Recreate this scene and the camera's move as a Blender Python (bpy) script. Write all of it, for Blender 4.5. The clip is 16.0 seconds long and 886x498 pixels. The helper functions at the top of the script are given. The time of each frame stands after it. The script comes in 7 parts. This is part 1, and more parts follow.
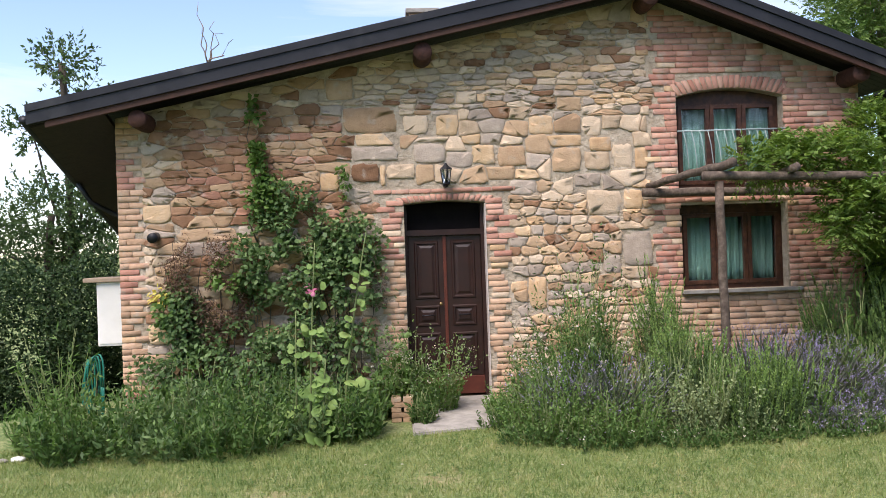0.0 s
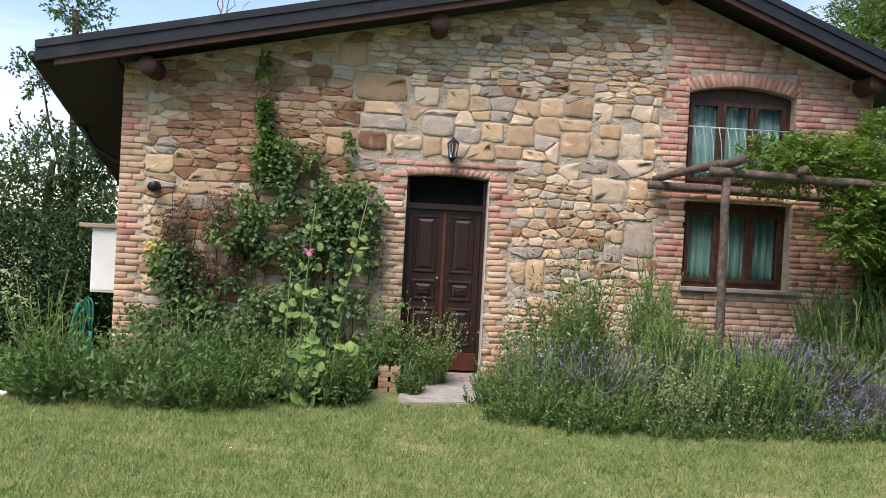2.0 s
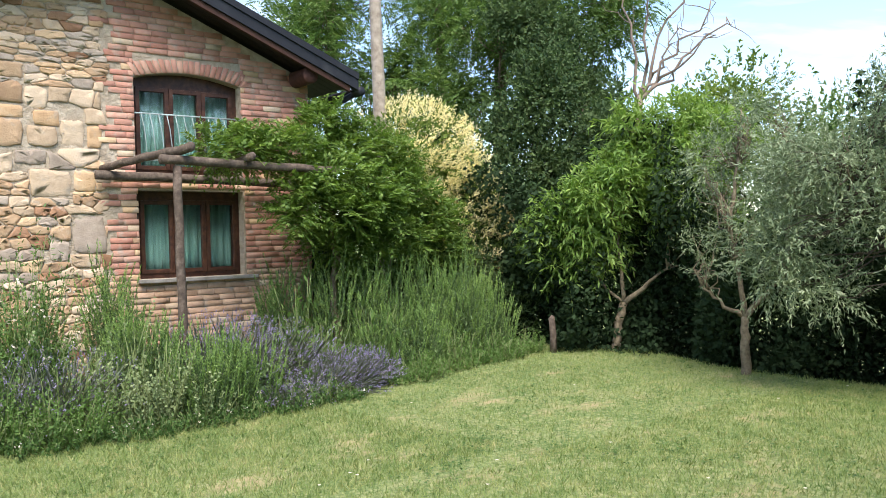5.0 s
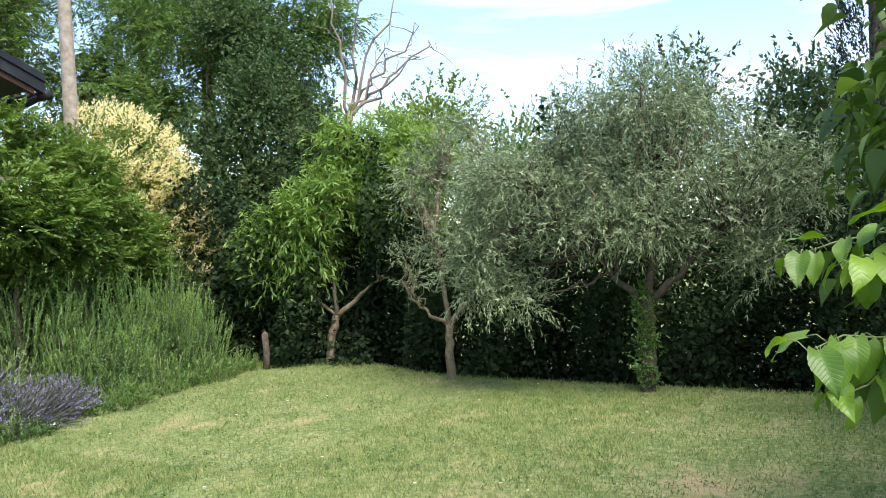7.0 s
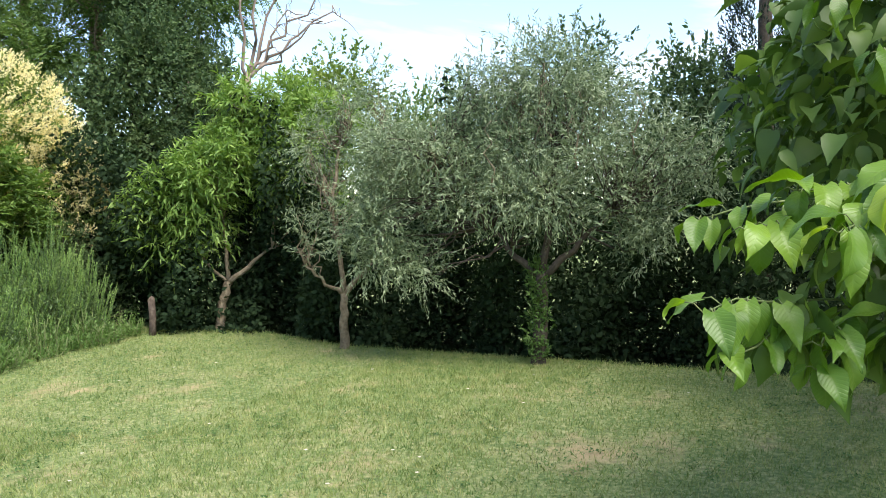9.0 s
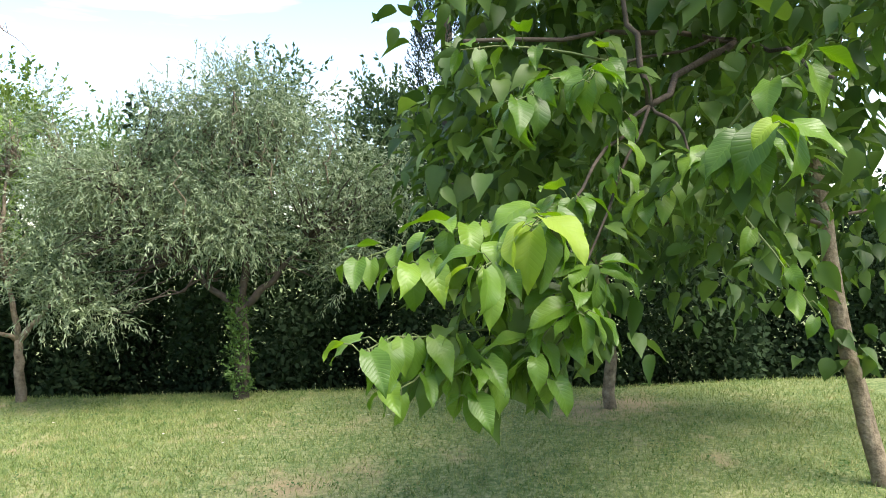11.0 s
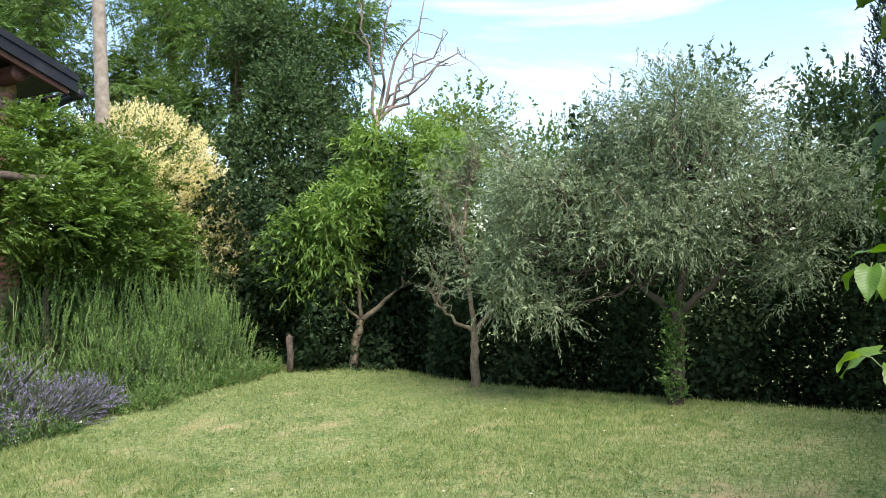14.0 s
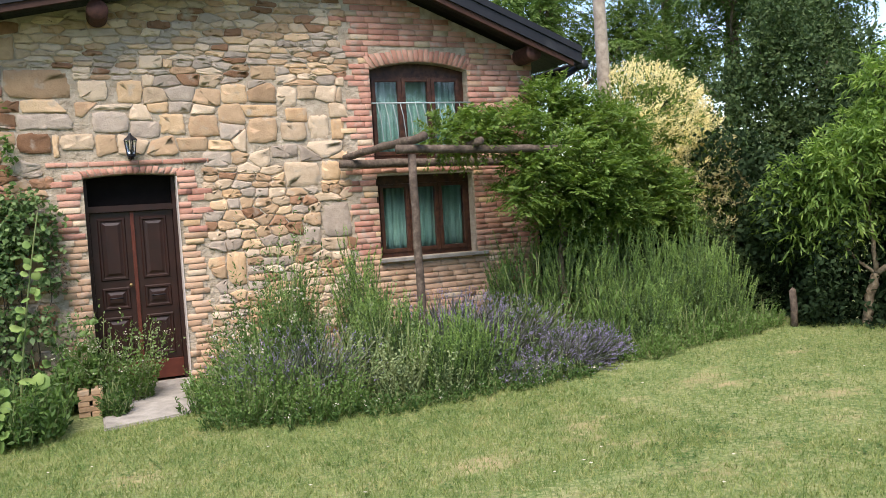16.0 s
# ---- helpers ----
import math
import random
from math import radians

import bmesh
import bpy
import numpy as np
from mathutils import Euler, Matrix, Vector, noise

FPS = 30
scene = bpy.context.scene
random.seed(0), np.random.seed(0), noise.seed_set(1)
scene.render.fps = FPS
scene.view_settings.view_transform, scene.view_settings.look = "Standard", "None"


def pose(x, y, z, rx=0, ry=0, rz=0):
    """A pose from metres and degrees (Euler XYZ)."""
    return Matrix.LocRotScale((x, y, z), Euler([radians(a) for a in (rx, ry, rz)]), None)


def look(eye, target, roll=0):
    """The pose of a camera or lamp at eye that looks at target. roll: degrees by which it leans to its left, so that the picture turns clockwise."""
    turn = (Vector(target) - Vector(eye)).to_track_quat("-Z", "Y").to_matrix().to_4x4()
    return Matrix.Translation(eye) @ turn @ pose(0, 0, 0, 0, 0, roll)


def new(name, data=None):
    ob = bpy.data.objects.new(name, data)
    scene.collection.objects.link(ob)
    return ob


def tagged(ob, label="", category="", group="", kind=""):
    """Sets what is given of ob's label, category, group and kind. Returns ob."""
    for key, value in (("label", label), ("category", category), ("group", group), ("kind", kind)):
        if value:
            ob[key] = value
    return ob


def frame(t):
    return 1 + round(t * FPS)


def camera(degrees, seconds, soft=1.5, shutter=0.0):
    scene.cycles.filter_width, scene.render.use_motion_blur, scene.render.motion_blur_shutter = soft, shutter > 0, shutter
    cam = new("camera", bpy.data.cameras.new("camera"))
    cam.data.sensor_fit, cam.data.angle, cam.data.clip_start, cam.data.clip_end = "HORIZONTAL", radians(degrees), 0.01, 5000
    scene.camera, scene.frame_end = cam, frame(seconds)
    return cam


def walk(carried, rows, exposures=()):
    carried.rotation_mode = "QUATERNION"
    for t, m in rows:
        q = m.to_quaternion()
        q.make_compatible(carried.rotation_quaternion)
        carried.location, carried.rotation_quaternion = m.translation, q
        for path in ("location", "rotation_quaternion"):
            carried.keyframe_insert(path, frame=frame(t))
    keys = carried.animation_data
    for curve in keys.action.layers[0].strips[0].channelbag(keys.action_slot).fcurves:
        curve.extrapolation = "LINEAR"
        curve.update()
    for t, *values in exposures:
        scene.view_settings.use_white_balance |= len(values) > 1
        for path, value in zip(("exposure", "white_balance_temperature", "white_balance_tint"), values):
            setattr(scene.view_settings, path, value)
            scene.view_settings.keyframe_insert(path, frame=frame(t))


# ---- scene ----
cam = camera(55.8, 16.0, soft=0.9)
PATH = [
    (0, (-0.63, -10.178, 1.781), (-0.514, -8.181, 1.788), -2.0),
    (0.5, (-0.666, -10.178, 1.703), (-0.674, -8.179, 1.758), 0.8),
    (1, (-0.68, -10.183, 1.647), (-0.695, -8.184, 1.703), 2.5),
    (1.5, (-0.663, -10.161, 1.598), (-0.638, -8.162, 1.614), 3.2),
    (2, (-0.652, -10.12, 1.598), (-0.529, -8.123, 1.58), 3.0),
    (2.5, (-0.505, -10.056, 1.643), (-0.144, -8.089, 1.612), 2.0),
    (3, (-0.342, -10.115, 1.73), (0.275, -8.213, 1.668), 1.2),
    (3.2, (-0.321, -10.147, 1.743), (0.401, -8.283, 1.685), 0.5),
    (5.3, (-0.474, -9.955, 1.601), (0.827, -8.436, 1.57), -1.8),
    (5.5, (-0.472, -9.966, 1.617), (0.861, -8.475, 1.582), -2.2),
    (6, (-0.428, -9.949, 1.588), (1.008, -8.557, 1.551), -3.1),
    (6.5, (-0.391, -9.974, 1.621), (1.208, -8.773, 1.588), -3.1),
    (7, (-0.39, -9.992, 1.62), (1.305, -8.93, 1.603), -2.2),
    (7.5, (-0.377, -9.995, 1.612), (1.355, -8.995, 1.584), -1.5),
    (8, (-0.363, -10.007, 1.593), (1.376, -9.02, 1.545), -1.6),
    (8.5, (-0.38, -9.98, 1.589), (1.353, -8.983, 1.533), -1.0),
    (9, (-0.365, -9.949, 1.57), (1.446, -9.106, 1.487), 0.0),
    (9.5, (-0.315, -10.022, 1.566), (1.623, -9.535, 1.48), -0.1),
    (10, (-0.318, -10.055, 1.608), (1.666, -9.803, 1.554), -1.4),
    (10.2, (-0.317, -10.066, 1.621), (1.675, -9.883, 1.584), -1.8),
    (12.3, (-0.304, -10.067, 1.613), (1.68, -9.818, 1.594), -1.9),
    (12.5, (-0.318, -10.032, 1.622), (1.647, -9.657, 1.597), -1.9),
    (13, (-0.354, -9.968, 1.638), (1.542, -9.334, 1.61), -1.5),
    (13.5, (-0.334, -9.933, 1.61), (1.474, -9.077, 1.596), -1.4),
    (14, (-0.413, -9.887, 1.617), (1.258, -8.788, 1.618), -1.0),
    (14.5, (-0.42, -9.926, 1.559), (1.047, -8.567, 1.574), -0.5),
    (15, (-0.406, -9.985, 1.687), (0.833, -8.416, 1.637), -1.1),
    (15.5, (-0.463, -10.048, 1.822), (0.538, -8.32, 1.709), -2.7),
    (16, (-0.569, -10.087, 1.935), (0.222, -8.254, 1.813), -3.3),
]
walk(cam, [(t, look(eye, target, roll)) for t, eye, target, roll in PATH],
     exposures=[(0, 0.80, 6600, 20), (0.6, 0.58, 6600, 20), (1.5, 0.62, 6600, 20), (3.0, 0.94, 6500, 17), (6, 1.20, 6500, 13), (9.3, 1.24, 6500, 12), (10.2, 1.36, 6500, 12),
                (12.3, 1.60, 7000, 16), (12.7, 1.50, 6900, 15), (13.2, 1.24, 6600, 12), (14, 1.12, 6500, 13), (15, 1.0, 6600, 15), (16, 0.95, 6700, 17)])
# path keyed

# ---- world and light ----
SUN_EL, SUN_AZ = radians(58), radians(212)
world = bpy.data.worlds.new("sky")
scene.world = world
world.use_nodes = True
wn, wl = world.node_tree.nodes, world.node_tree.links
wn.clear()
sky = wn.new("ShaderNodeTexSky")
sky.sky_type, sky.sun_disc = "NISHITA", False
sky.sun_elevation, sky.sun_rotation = SUN_EL, SUN_AZ
sky.air_density, sky.dust_density, sky.ozone_density = 1.0, 0.25, 1.6
wco = wn.new("ShaderNodeTexCoord")
wmap = wn.new("ShaderNodeMapping")
wmap.inputs["Scale"].default_value = (1.0, 1.3, 7.0)
wmap.inputs["Location"].default_value = (0.3, 0.1, 0.2)
cl = wn.new("ShaderNodeTexNoise")
cl.inputs["Scale"].default_value, cl.inputs["Detail"].default_value = 1.7, 7.0
cl.inputs["Roughness"].default_value, cl.inputs["Distortion"].default_value = 0.56, 0.5
crr = wn.new("ShaderNodeValToRGB")
crr.color_ramp.elements[0].position, crr.color_ramp.elements[1].position = 0.52, 0.76
cmix = wn.new("ShaderNodeMix")
cmix.data_type = "RGBA"
cmix.inputs["B"].default_value = (5.0, 5.1, 5.25, 1)
wbg = wn.new("ShaderNodeBackground")
wbg.inputs["Strength"].default_value = 0.15
wout = wn.new("ShaderNodeOutputWorld")
wl.new(wco.outputs["Generated"], wmap.inputs["Vector"])
wl.new(wmap.outputs["Vector"], cl.inputs["Vector"])
wl.new(cl.outputs["Fac"], crr.inputs["Fac"])
wl.new(crr.outputs["Color"], cmix.inputs["Factor"])
wl.new(sky.outputs["Color"], cmix.inputs["A"])
wl.new(cmix.outputs["Result"], wbg.inputs["Color"])
wl.new(wbg.outputs["Background"], wout.inputs["Surface"])

sun_data = bpy.data.lights.new("sun", "SUN")
sun_data.energy, sun_data.angle, sun_data.color = 3.6, radians(40), (1.0, 0.94, 0.84)
sun = new("sun", sun_data)
sun_dir = Vector((math.sin(SUN_AZ) * math.cos(SUN_EL), math.cos(SUN_AZ) * math.cos(SUN_EL), math.sin(SUN_EL)))
sun.matrix_world = look(sun_dir * 40, (0, 0, 0))


# ---- materials ----
def ramp_node(nt, stops):
    r = nt.nodes.new("ShaderNodeValToRGB")
    e = r.color_ramp.elements
    while len(e) < len(stops):
        e.new(0.5)
    for k, (p, c) in enumerate(stops):
        e[k].position, e[k].color = p, (*c, 1)
    return r


def surface(name, stops, rough=0.85, scale=8.0, source="none", amount=0.5, bump=0.3, bump_scale=40.0, metal=0.0, distance=0.01, spec=0.3, stain=None, transl=0.0):
    """stops: colours from dark to light; source: what sets pieces apart (none, object, island)."""
    m = bpy.data.materials.new(name)
    m.use_nodes = True
    nt = m.node_tree
    L = nt.links.new
    bs = nt.nodes["Principled BSDF"]
    bs.inputs["Roughness"].default_value, bs.inputs["Metallic"].default_value = rough, metal
    bs.inputs["Specular IOR Level"].default_value = spec
    tc = nt.nodes.new("ShaderNodeNewGeometry")
    no = nt.nodes.new("ShaderNodeTexNoise")
    no.inputs["Scale"].default_value, no.inputs["Detail"].default_value, no.inputs["Roughness"].default_value = scale, 6, 0.62
    L(tc.outputs["Position"], no.inputs["Vector"])
    n = len(stops)
    rp = ramp_node(nt, [(k / max(1, n - 1), c) for k, c in enumerate(stops)])
    fac = no.outputs["Fac"]
    st = nt.nodes.new("ShaderNodeMapRange")
    st.inputs["From Min"].default_value, st.inputs["From Max"].default_value = 0.3, 0.7
    L(fac, st.inputs["Value"])
    fac = st.outputs["Result"]
    if source != "none":
        if source == "object":
            rnd = nt.nodes.new("ShaderNodeObjectInfo").outputs["Random"]
        else:
            rnd = tc.outputs["Random Per Island"]
        mx = nt.nodes.new("ShaderNodeMix")
        mx.inputs["Factor"].default_value = amount
        L(fac, mx.inputs["A"])
        L(rnd, mx.inputs["B"])
        fac = mx.outputs["Result"]
    L(fac, rp.inputs["Fac"])
    col = rp.outputs["Color"]
    if stain:
        n2 = nt.nodes.new("ShaderNodeTexNoise")
        n2.inputs["Scale"].default_value, n2.inputs["Detail"].default_value = stain[1], 4
        L(tc.outputs["Position"], n2.inputs["Vector"])
        r2 = ramp_node(nt, [(stain[2], (0, 0, 0)), (stain[3], (1, 1, 1))])
        L(n2.outputs["Fac"], r2.inputs["Fac"])
        mx2 = nt.nodes.new("ShaderNodeMix")
        mx2.data_type = "RGBA"
        L(r2.outputs["Color"], mx2.inputs["Factor"])
        L(col, mx2.inputs["A"])
        mx2.inputs["B"].default_value = (*stain[0], 1)
        col = mx2.outputs["Result"]
    L(col, bs.inputs["Base Color"])
    if bump > 0:
        nb = nt.nodes.new("ShaderNodeTexNoise")
        nb.inputs["Scale"].default_value, nb.inputs["Detail"].default_value = bump_scale, 5
        L(tc.outputs["Position"], nb.inputs["Vector"])
        bp = nt.nodes.new("ShaderNodeBump")
        bp.inputs["Strength"].default_value, bp.inputs["Distance"].default_value = bump, distance
        L(nb.outputs["Fac"], bp.inputs["Height"])
        L(bp.outputs["Normal"], bs.inputs["Normal"])
    if transl > 0:
        tr = nt.nodes.new("ShaderNodeBsdfTranslucent")
        hs = nt.nodes.new("ShaderNodeHueSaturation")
        hs.inputs["Value"].default_value, hs.inputs["Saturation"].default_value = 1.5, 1.15
        L(col, hs.inputs["Color"])
        L(hs.outputs["Color"], tr.inputs["Color"])
        ms = nt.nodes.new("ShaderNodeMixShader")
        ms.inputs["Fac"].default_value = transl
        L(bs.outputs["BSDF"], ms.inputs[1])
        L(tr.outputs["BSDF"], ms.inputs[2])
        L(ms.outputs["Shader"], nt.nodes["Material Output"].inputs["Surface"])
    return m


def foliage(name, stops, rough=0.5, transl=0.3, spec=0.2, source="island"):
    stops = [(1.10 * r, g, 1.16 * bl) for r, g, bl in stops]
    return surface(name, stops, rough=rough, scale=1.3, source=source, amount=0.6, bump=0, spec=spec, transl=transl)


STONE = {
    "cream": [(0.30, 0.235, 0.155), (0.43, 0.35, 0.245), (0.55, 0.465, 0.34), (0.47, 0.41, 0.325)],
    "yellow": [(0.36, 0.24, 0.13), (0.47, 0.34, 0.20), (0.55, 0.43, 0.275), (0.45, 0.29, 0.16)],
    "tan": [(0.24, 0.165, 0.10), (0.34, 0.245, 0.15), (0.42, 0.315, 0.20), (0.37, 0.25, 0.15)],
    "brown": [(0.125, 0.07, 0.04), (0.195, 0.113, 0.064), (0.265, 0.16, 0.095), (0.33, 0.215, 0.135)],
    "grey": [(0.22, 0.19, 0.15), (0.31, 0.275, 0.225), (0.41, 0.365, 0.30), (0.27, 0.235, 0.195)],
    "red": [(0.21, 0.115, 0.08), (0.29, 0.16, 0.11), (0.36, 0.215, 0.15), (0.40, 0.28, 0.20)],
    "brick": [(0.27, 0.135, 0.10), (0.38, 0.20, 0.15), (0.46, 0.27, 0.205), (0.50, 0.36, 0.275)],
    "tan_brick": [(0.29, 0.195, 0.125), (0.40, 0.28, 0.185), (0.49, 0.36, 0.25), (0.45, 0.28, 0.19)],
}
STONE = {key: [(1.13 * r, 1.04 * g, 1.01 * bl) for r, g, bl in stops] for key, stops in STONE.items()}
M_STONE, M_STONE_ONE = {}, {}
for key, stops in STONE.items():
    rest = dict(rough=0.92, scale=9, amount=0.62, bump=0.7, bump_scale=55, distance=0.010, stain=((0.40, 0.355, 0.29), 6.0, 0.58, 0.76))
    M_STONE[key] = surface("masonry_" + key, stops, source="island", **rest)
    M_STONE_ONE[key] = surface("masonry_single_" + key, stops, source="object", **rest)
M_MORTAR = surface("lime_mortar", [(0.29, 0.235, 0.17), (0.41, 0.34, 0.255), (0.52, 0.45, 0.35)], rough=0.95, scale=7, bump=1.0, bump_scale=26, distance=0.025, stain=((0.24, 0.20, 0.15), 3.5, 0.55, 0.75))
M_ROOF = surface("anthracite_metal", [(0.018, 0.019, 0.022), (0.03, 0.031, 0.036)], rough=0.45, metal=0.35, scale=2, bump=0.03, bump_scale=12, stain=((0.05, 0.05, 0.052), 3, 0.55, 0.8))
# brown boards taken near black: shade under the overhang is put into the colour
M_SOFFIT = surface("shade_darkened_boards", [(0.008, 0.0055, 0.0045), (0.018, 0.011, 0.008)], rough=0.6, scale=14, bump=0.2)
M_RAKE = surface("brown_stained_board", [(0.035, 0.016, 0.011), (0.065, 0.028, 0.018)], rough=0.7, scale=12, bump=0.2)
M_BEAM = surface("stained_beam_wood", [(0.035, 0.015, 0.011), (0.085, 0.034, 0.024)], rough=0.7, scale=20, bump=0.4)
M_DOOR = surface("dark_mahogany_paint", [(0.017, 0.007, 0.005), (0.032, 0.0115, 0.008)], rough=0.42, scale=6, bump=0.08, bump_scale=60, spec=0.45)
M_DOOR_RED = surface("worn_mahogany_paint", [(0.07, 0.02, 0.014), (0.12, 0.035, 0.022)], rough=0.42, scale=7, bump=0.1, bump_scale=60)
M_FRAME = surface("walnut_window_wood", [(0.028, 0.013, 0.009), (0.06, 0.026, 0.016), (0.10, 0.045, 0.027)], rough=0.45, scale=16, bump=0.15)
M_CURTAIN = surface("teal_cotton", [(0.14, 0.29, 0.265), (0.21, 0.38, 0.35)], rough=0.9, scale=4, bump=0.2, transl=0.25)
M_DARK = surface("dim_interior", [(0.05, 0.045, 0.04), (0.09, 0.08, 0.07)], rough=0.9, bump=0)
M_IRON = surface("pale_painted_iron", [(0.28, 0.36, 0.36), (0.40, 0.48, 0.48)], rough=0.5, metal=0.2, bump=0)
M_BLACK = surface("black_iron", [(0.012, 0.013, 0.016), (0.03, 0.03, 0.034)], rough=0.5, metal=0.5, bump=0.1)
M_BRASS = surface("worn_brass", [(0.35, 0.24, 0.10), (0.5, 0.36, 0.16)], rough=0.35, metal=1.0, bump=0)
M_WHITE = surface("white_painted_sheet", [(0.70, 0.69, 0.66), (0.80, 0.79, 0.76)], rough=0.6, scale=3, bump=0.05)
M_CONC = surface("weathered_concrete", [(0.18, 0.165, 0.145), (0.28, 0.26, 0.23), (0.36, 0.335, 0.30)], rough=0.95, scale=6, bump=0.5, bump_scale=35)
M_LOG = surface("weathered_log", [(0.055, 0.04, 0.032), (0.10, 0.075, 0.058), (0.17, 0.135, 0.105)], rough=0.9, scale=18, bump=0.7, bump_scale=45, distance=0.01)
M_POLE = surface("grey_pole_wood", [(0.22, 0.18, 0.14), (0.33, 0.28, 0.22), (0.42, 0.36, 0.29)], rough=0.9, scale=10, bump=0.5, bump_scale=50)
M_BARK = surface("grey_brown_bark", [(0.10, 0.08, 0.05), (0.19, 0.15, 0.10), (0.29, 0.24, 0.16)], rough=0.95, scale=20, bump=0.9, bump_scale=45, distance=0.015)
M_BARK_DARK = surface("dark_bark", [(0.05, 0.04, 0.03), (0.10, 0.08, 0.06)], rough=0.95, scale=16, bump=0.8, bump_scale=40)
M_DEAD = surface("bleached_dead_wood", [(0.17, 0.13, 0.10), (0.27, 0.21, 0.17)], rough=0.9, scale=10, bump=0.4)
M_STEM = surface("green_stem", [(0.09, 0.13, 0.04), (0.17, 0.20, 0.08)], rough=0.7, bump=0)
M_HOSE = surface("green_hose_plastic", [(0.01, 0.13, 0.09), (0.02, 0.2, 0.14)], rough=0.35, bump=0)
M_GRASS_BLADE = surface("grass_blade", [(1.1 * r_, g_, 1.14 * b_) for r_, g_, b_ in [(0.05, 0.105, 0.022), (0.12, 0.20, 0.046), (0.225, 0.285, 0.082), (0.42, 0.38, 0.185)]], rough=0.6, scale=5.5, source="island", amount=0.42, bump=0, spec=0.35, transl=0.2)
M_WEED = foliage("weed_leaf", [(0.028, 0.068, 0.017), (0.062, 0.13, 0.031), (0.115, 0.205, 0.05)])
M_WEED_LIGHT = foliage("light_weed_leaf", [(0.052, 0.112, 0.024), (0.098, 0.19, 0.042), (0.155, 0.255, 0.07)])
M_IVY = foliage("climber_leaf", [(0.05, 0.10, 0.034), (0.105, 0.19, 0.062), (0.19, 0.29, 0.105)], rough=0.45)
M_DRY = foliage("dry_leaf", [(0.06, 0.042, 0.026), (0.12, 0.082, 0.048), (0.20, 0.14, 0.08)], transl=0.1, rough=0.9)
M_HOLLY = foliage("hollyhock_leaf", [(0.09, 0.18, 0.045), (0.16, 0.28, 0.07), (0.27, 0.40, 0.11)], rough=0.6)
M_PINK = foliage("pink_petal", [(0.45, 0.15, 0.22), (0.6, 0.28, 0.34)])
M_YELLOW = foliage("yellow_petal", [(0.40, 0.38, 0.06), (0.58, 0.54, 0.14)])
M_ROSEM = foliage("rosemary_needle", [(0.04, 0.08, 0.03), (0.09, 0.16, 0.052), (0.175, 0.26, 0.095)], rough=0.55, transl=0.25)
M_ROSEM_LIGHT = foliage("rosemary_fresh_needle", [(0.10, 0.20, 0.05), (0.195, 0.335, 0.085), (0.33, 0.48, 0.14)], rough=0.55, transl=0.3)
M_LAV = foliage("lavender_flower", [(0.155, 0.15, 0.205), (0.25, 0.24, 0.325), (0.36, 0.35, 0.45)], rough=0.8, transl=0.2)
M_LAV_STEM = foliage("lavender_grey_green", [(0.117, 0.156, 0.0975), (0.208, 0.247, 0.156)], rough=0.8, transl=0.15)
M_WIST = foliage("wisteria_leaflet", [(0.052, 0.11, 0.022), (0.112, 0.20, 0.038), (0.20, 0.305, 0.064)], rough=0.45, transl=0.35)
M_PRIVET = foliage("privet_leaf", [(0.05, 0.10, 0.022), (0.12, 0.20, 0.04), (0.22, 0.30, 0.06)])
M_BLOOM = foliage("cream_blossom", [(0.66, 0.66, 0.29), (0.78, 0.78, 0.40), (0.84, 0.84, 0.52)], rough=0.8, transl=0.35)
M_PEACH = foliage("peach_leaf", [(0.075, 0.155, 0.032), (0.16, 0.28, 0.055), (0.28, 0.41, 0.09)], rough=0.42, transl=0.35)
M_OLIVE = foliage("olive_leaf", [(0.085, 0.14, 0.06), (0.18, 0.255, 0.12), (0.32, 0.40, 0.215)], rough=0.42, transl=0.18)
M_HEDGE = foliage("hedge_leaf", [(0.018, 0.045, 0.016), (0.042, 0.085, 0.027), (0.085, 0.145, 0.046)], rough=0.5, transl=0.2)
# darker copy of the hedge leaf: the hedge's inner shade is put into its colour
M_HEDGE_SHADE = foliage("hedge_shaded_leaf", [(0.013, 0.029, 0.012), (0.032, 0.06, 0.021)], rough=0.75, transl=0.15, spec=0.08)
M_TALL = foliage("robinia_leaflet", [(0.045, 0.10, 0.025), (0.098, 0.175, 0.043), (0.175, 0.26, 0.075)], rough=0.55, transl=0.35, spec=0.15)
M_DARKTREE = foliage("elm_leaf", [(0.028, 0.062, 0.022), (0.06, 0.108, 0.035), (0.105, 0.165, 0.052)], rough=0.62, transl=0.25, spec=0.18)
M_CYPRESS = foliage("cypress_spray", [(0.010, 0.025, 0.012), (0.022, 0.045, 0.02)], transl=0.05)
M_MULB = foliage("mulberry_leaf", [(0.026, 0.062, 0.013), (0.06, 0.122, 0.021), (0.125, 0.215, 0.036)], rough=0.5, transl=0.32, spec=0.35)
M_MULB_ONE = foliage("mulberry_near_leaf", [(0.042, 0.105, 0.012), (0.088, 0.185, 0.020), (0.17, 0.30, 0.034)], rough=0.38, transl=0.36, spec=0.42, source="object")


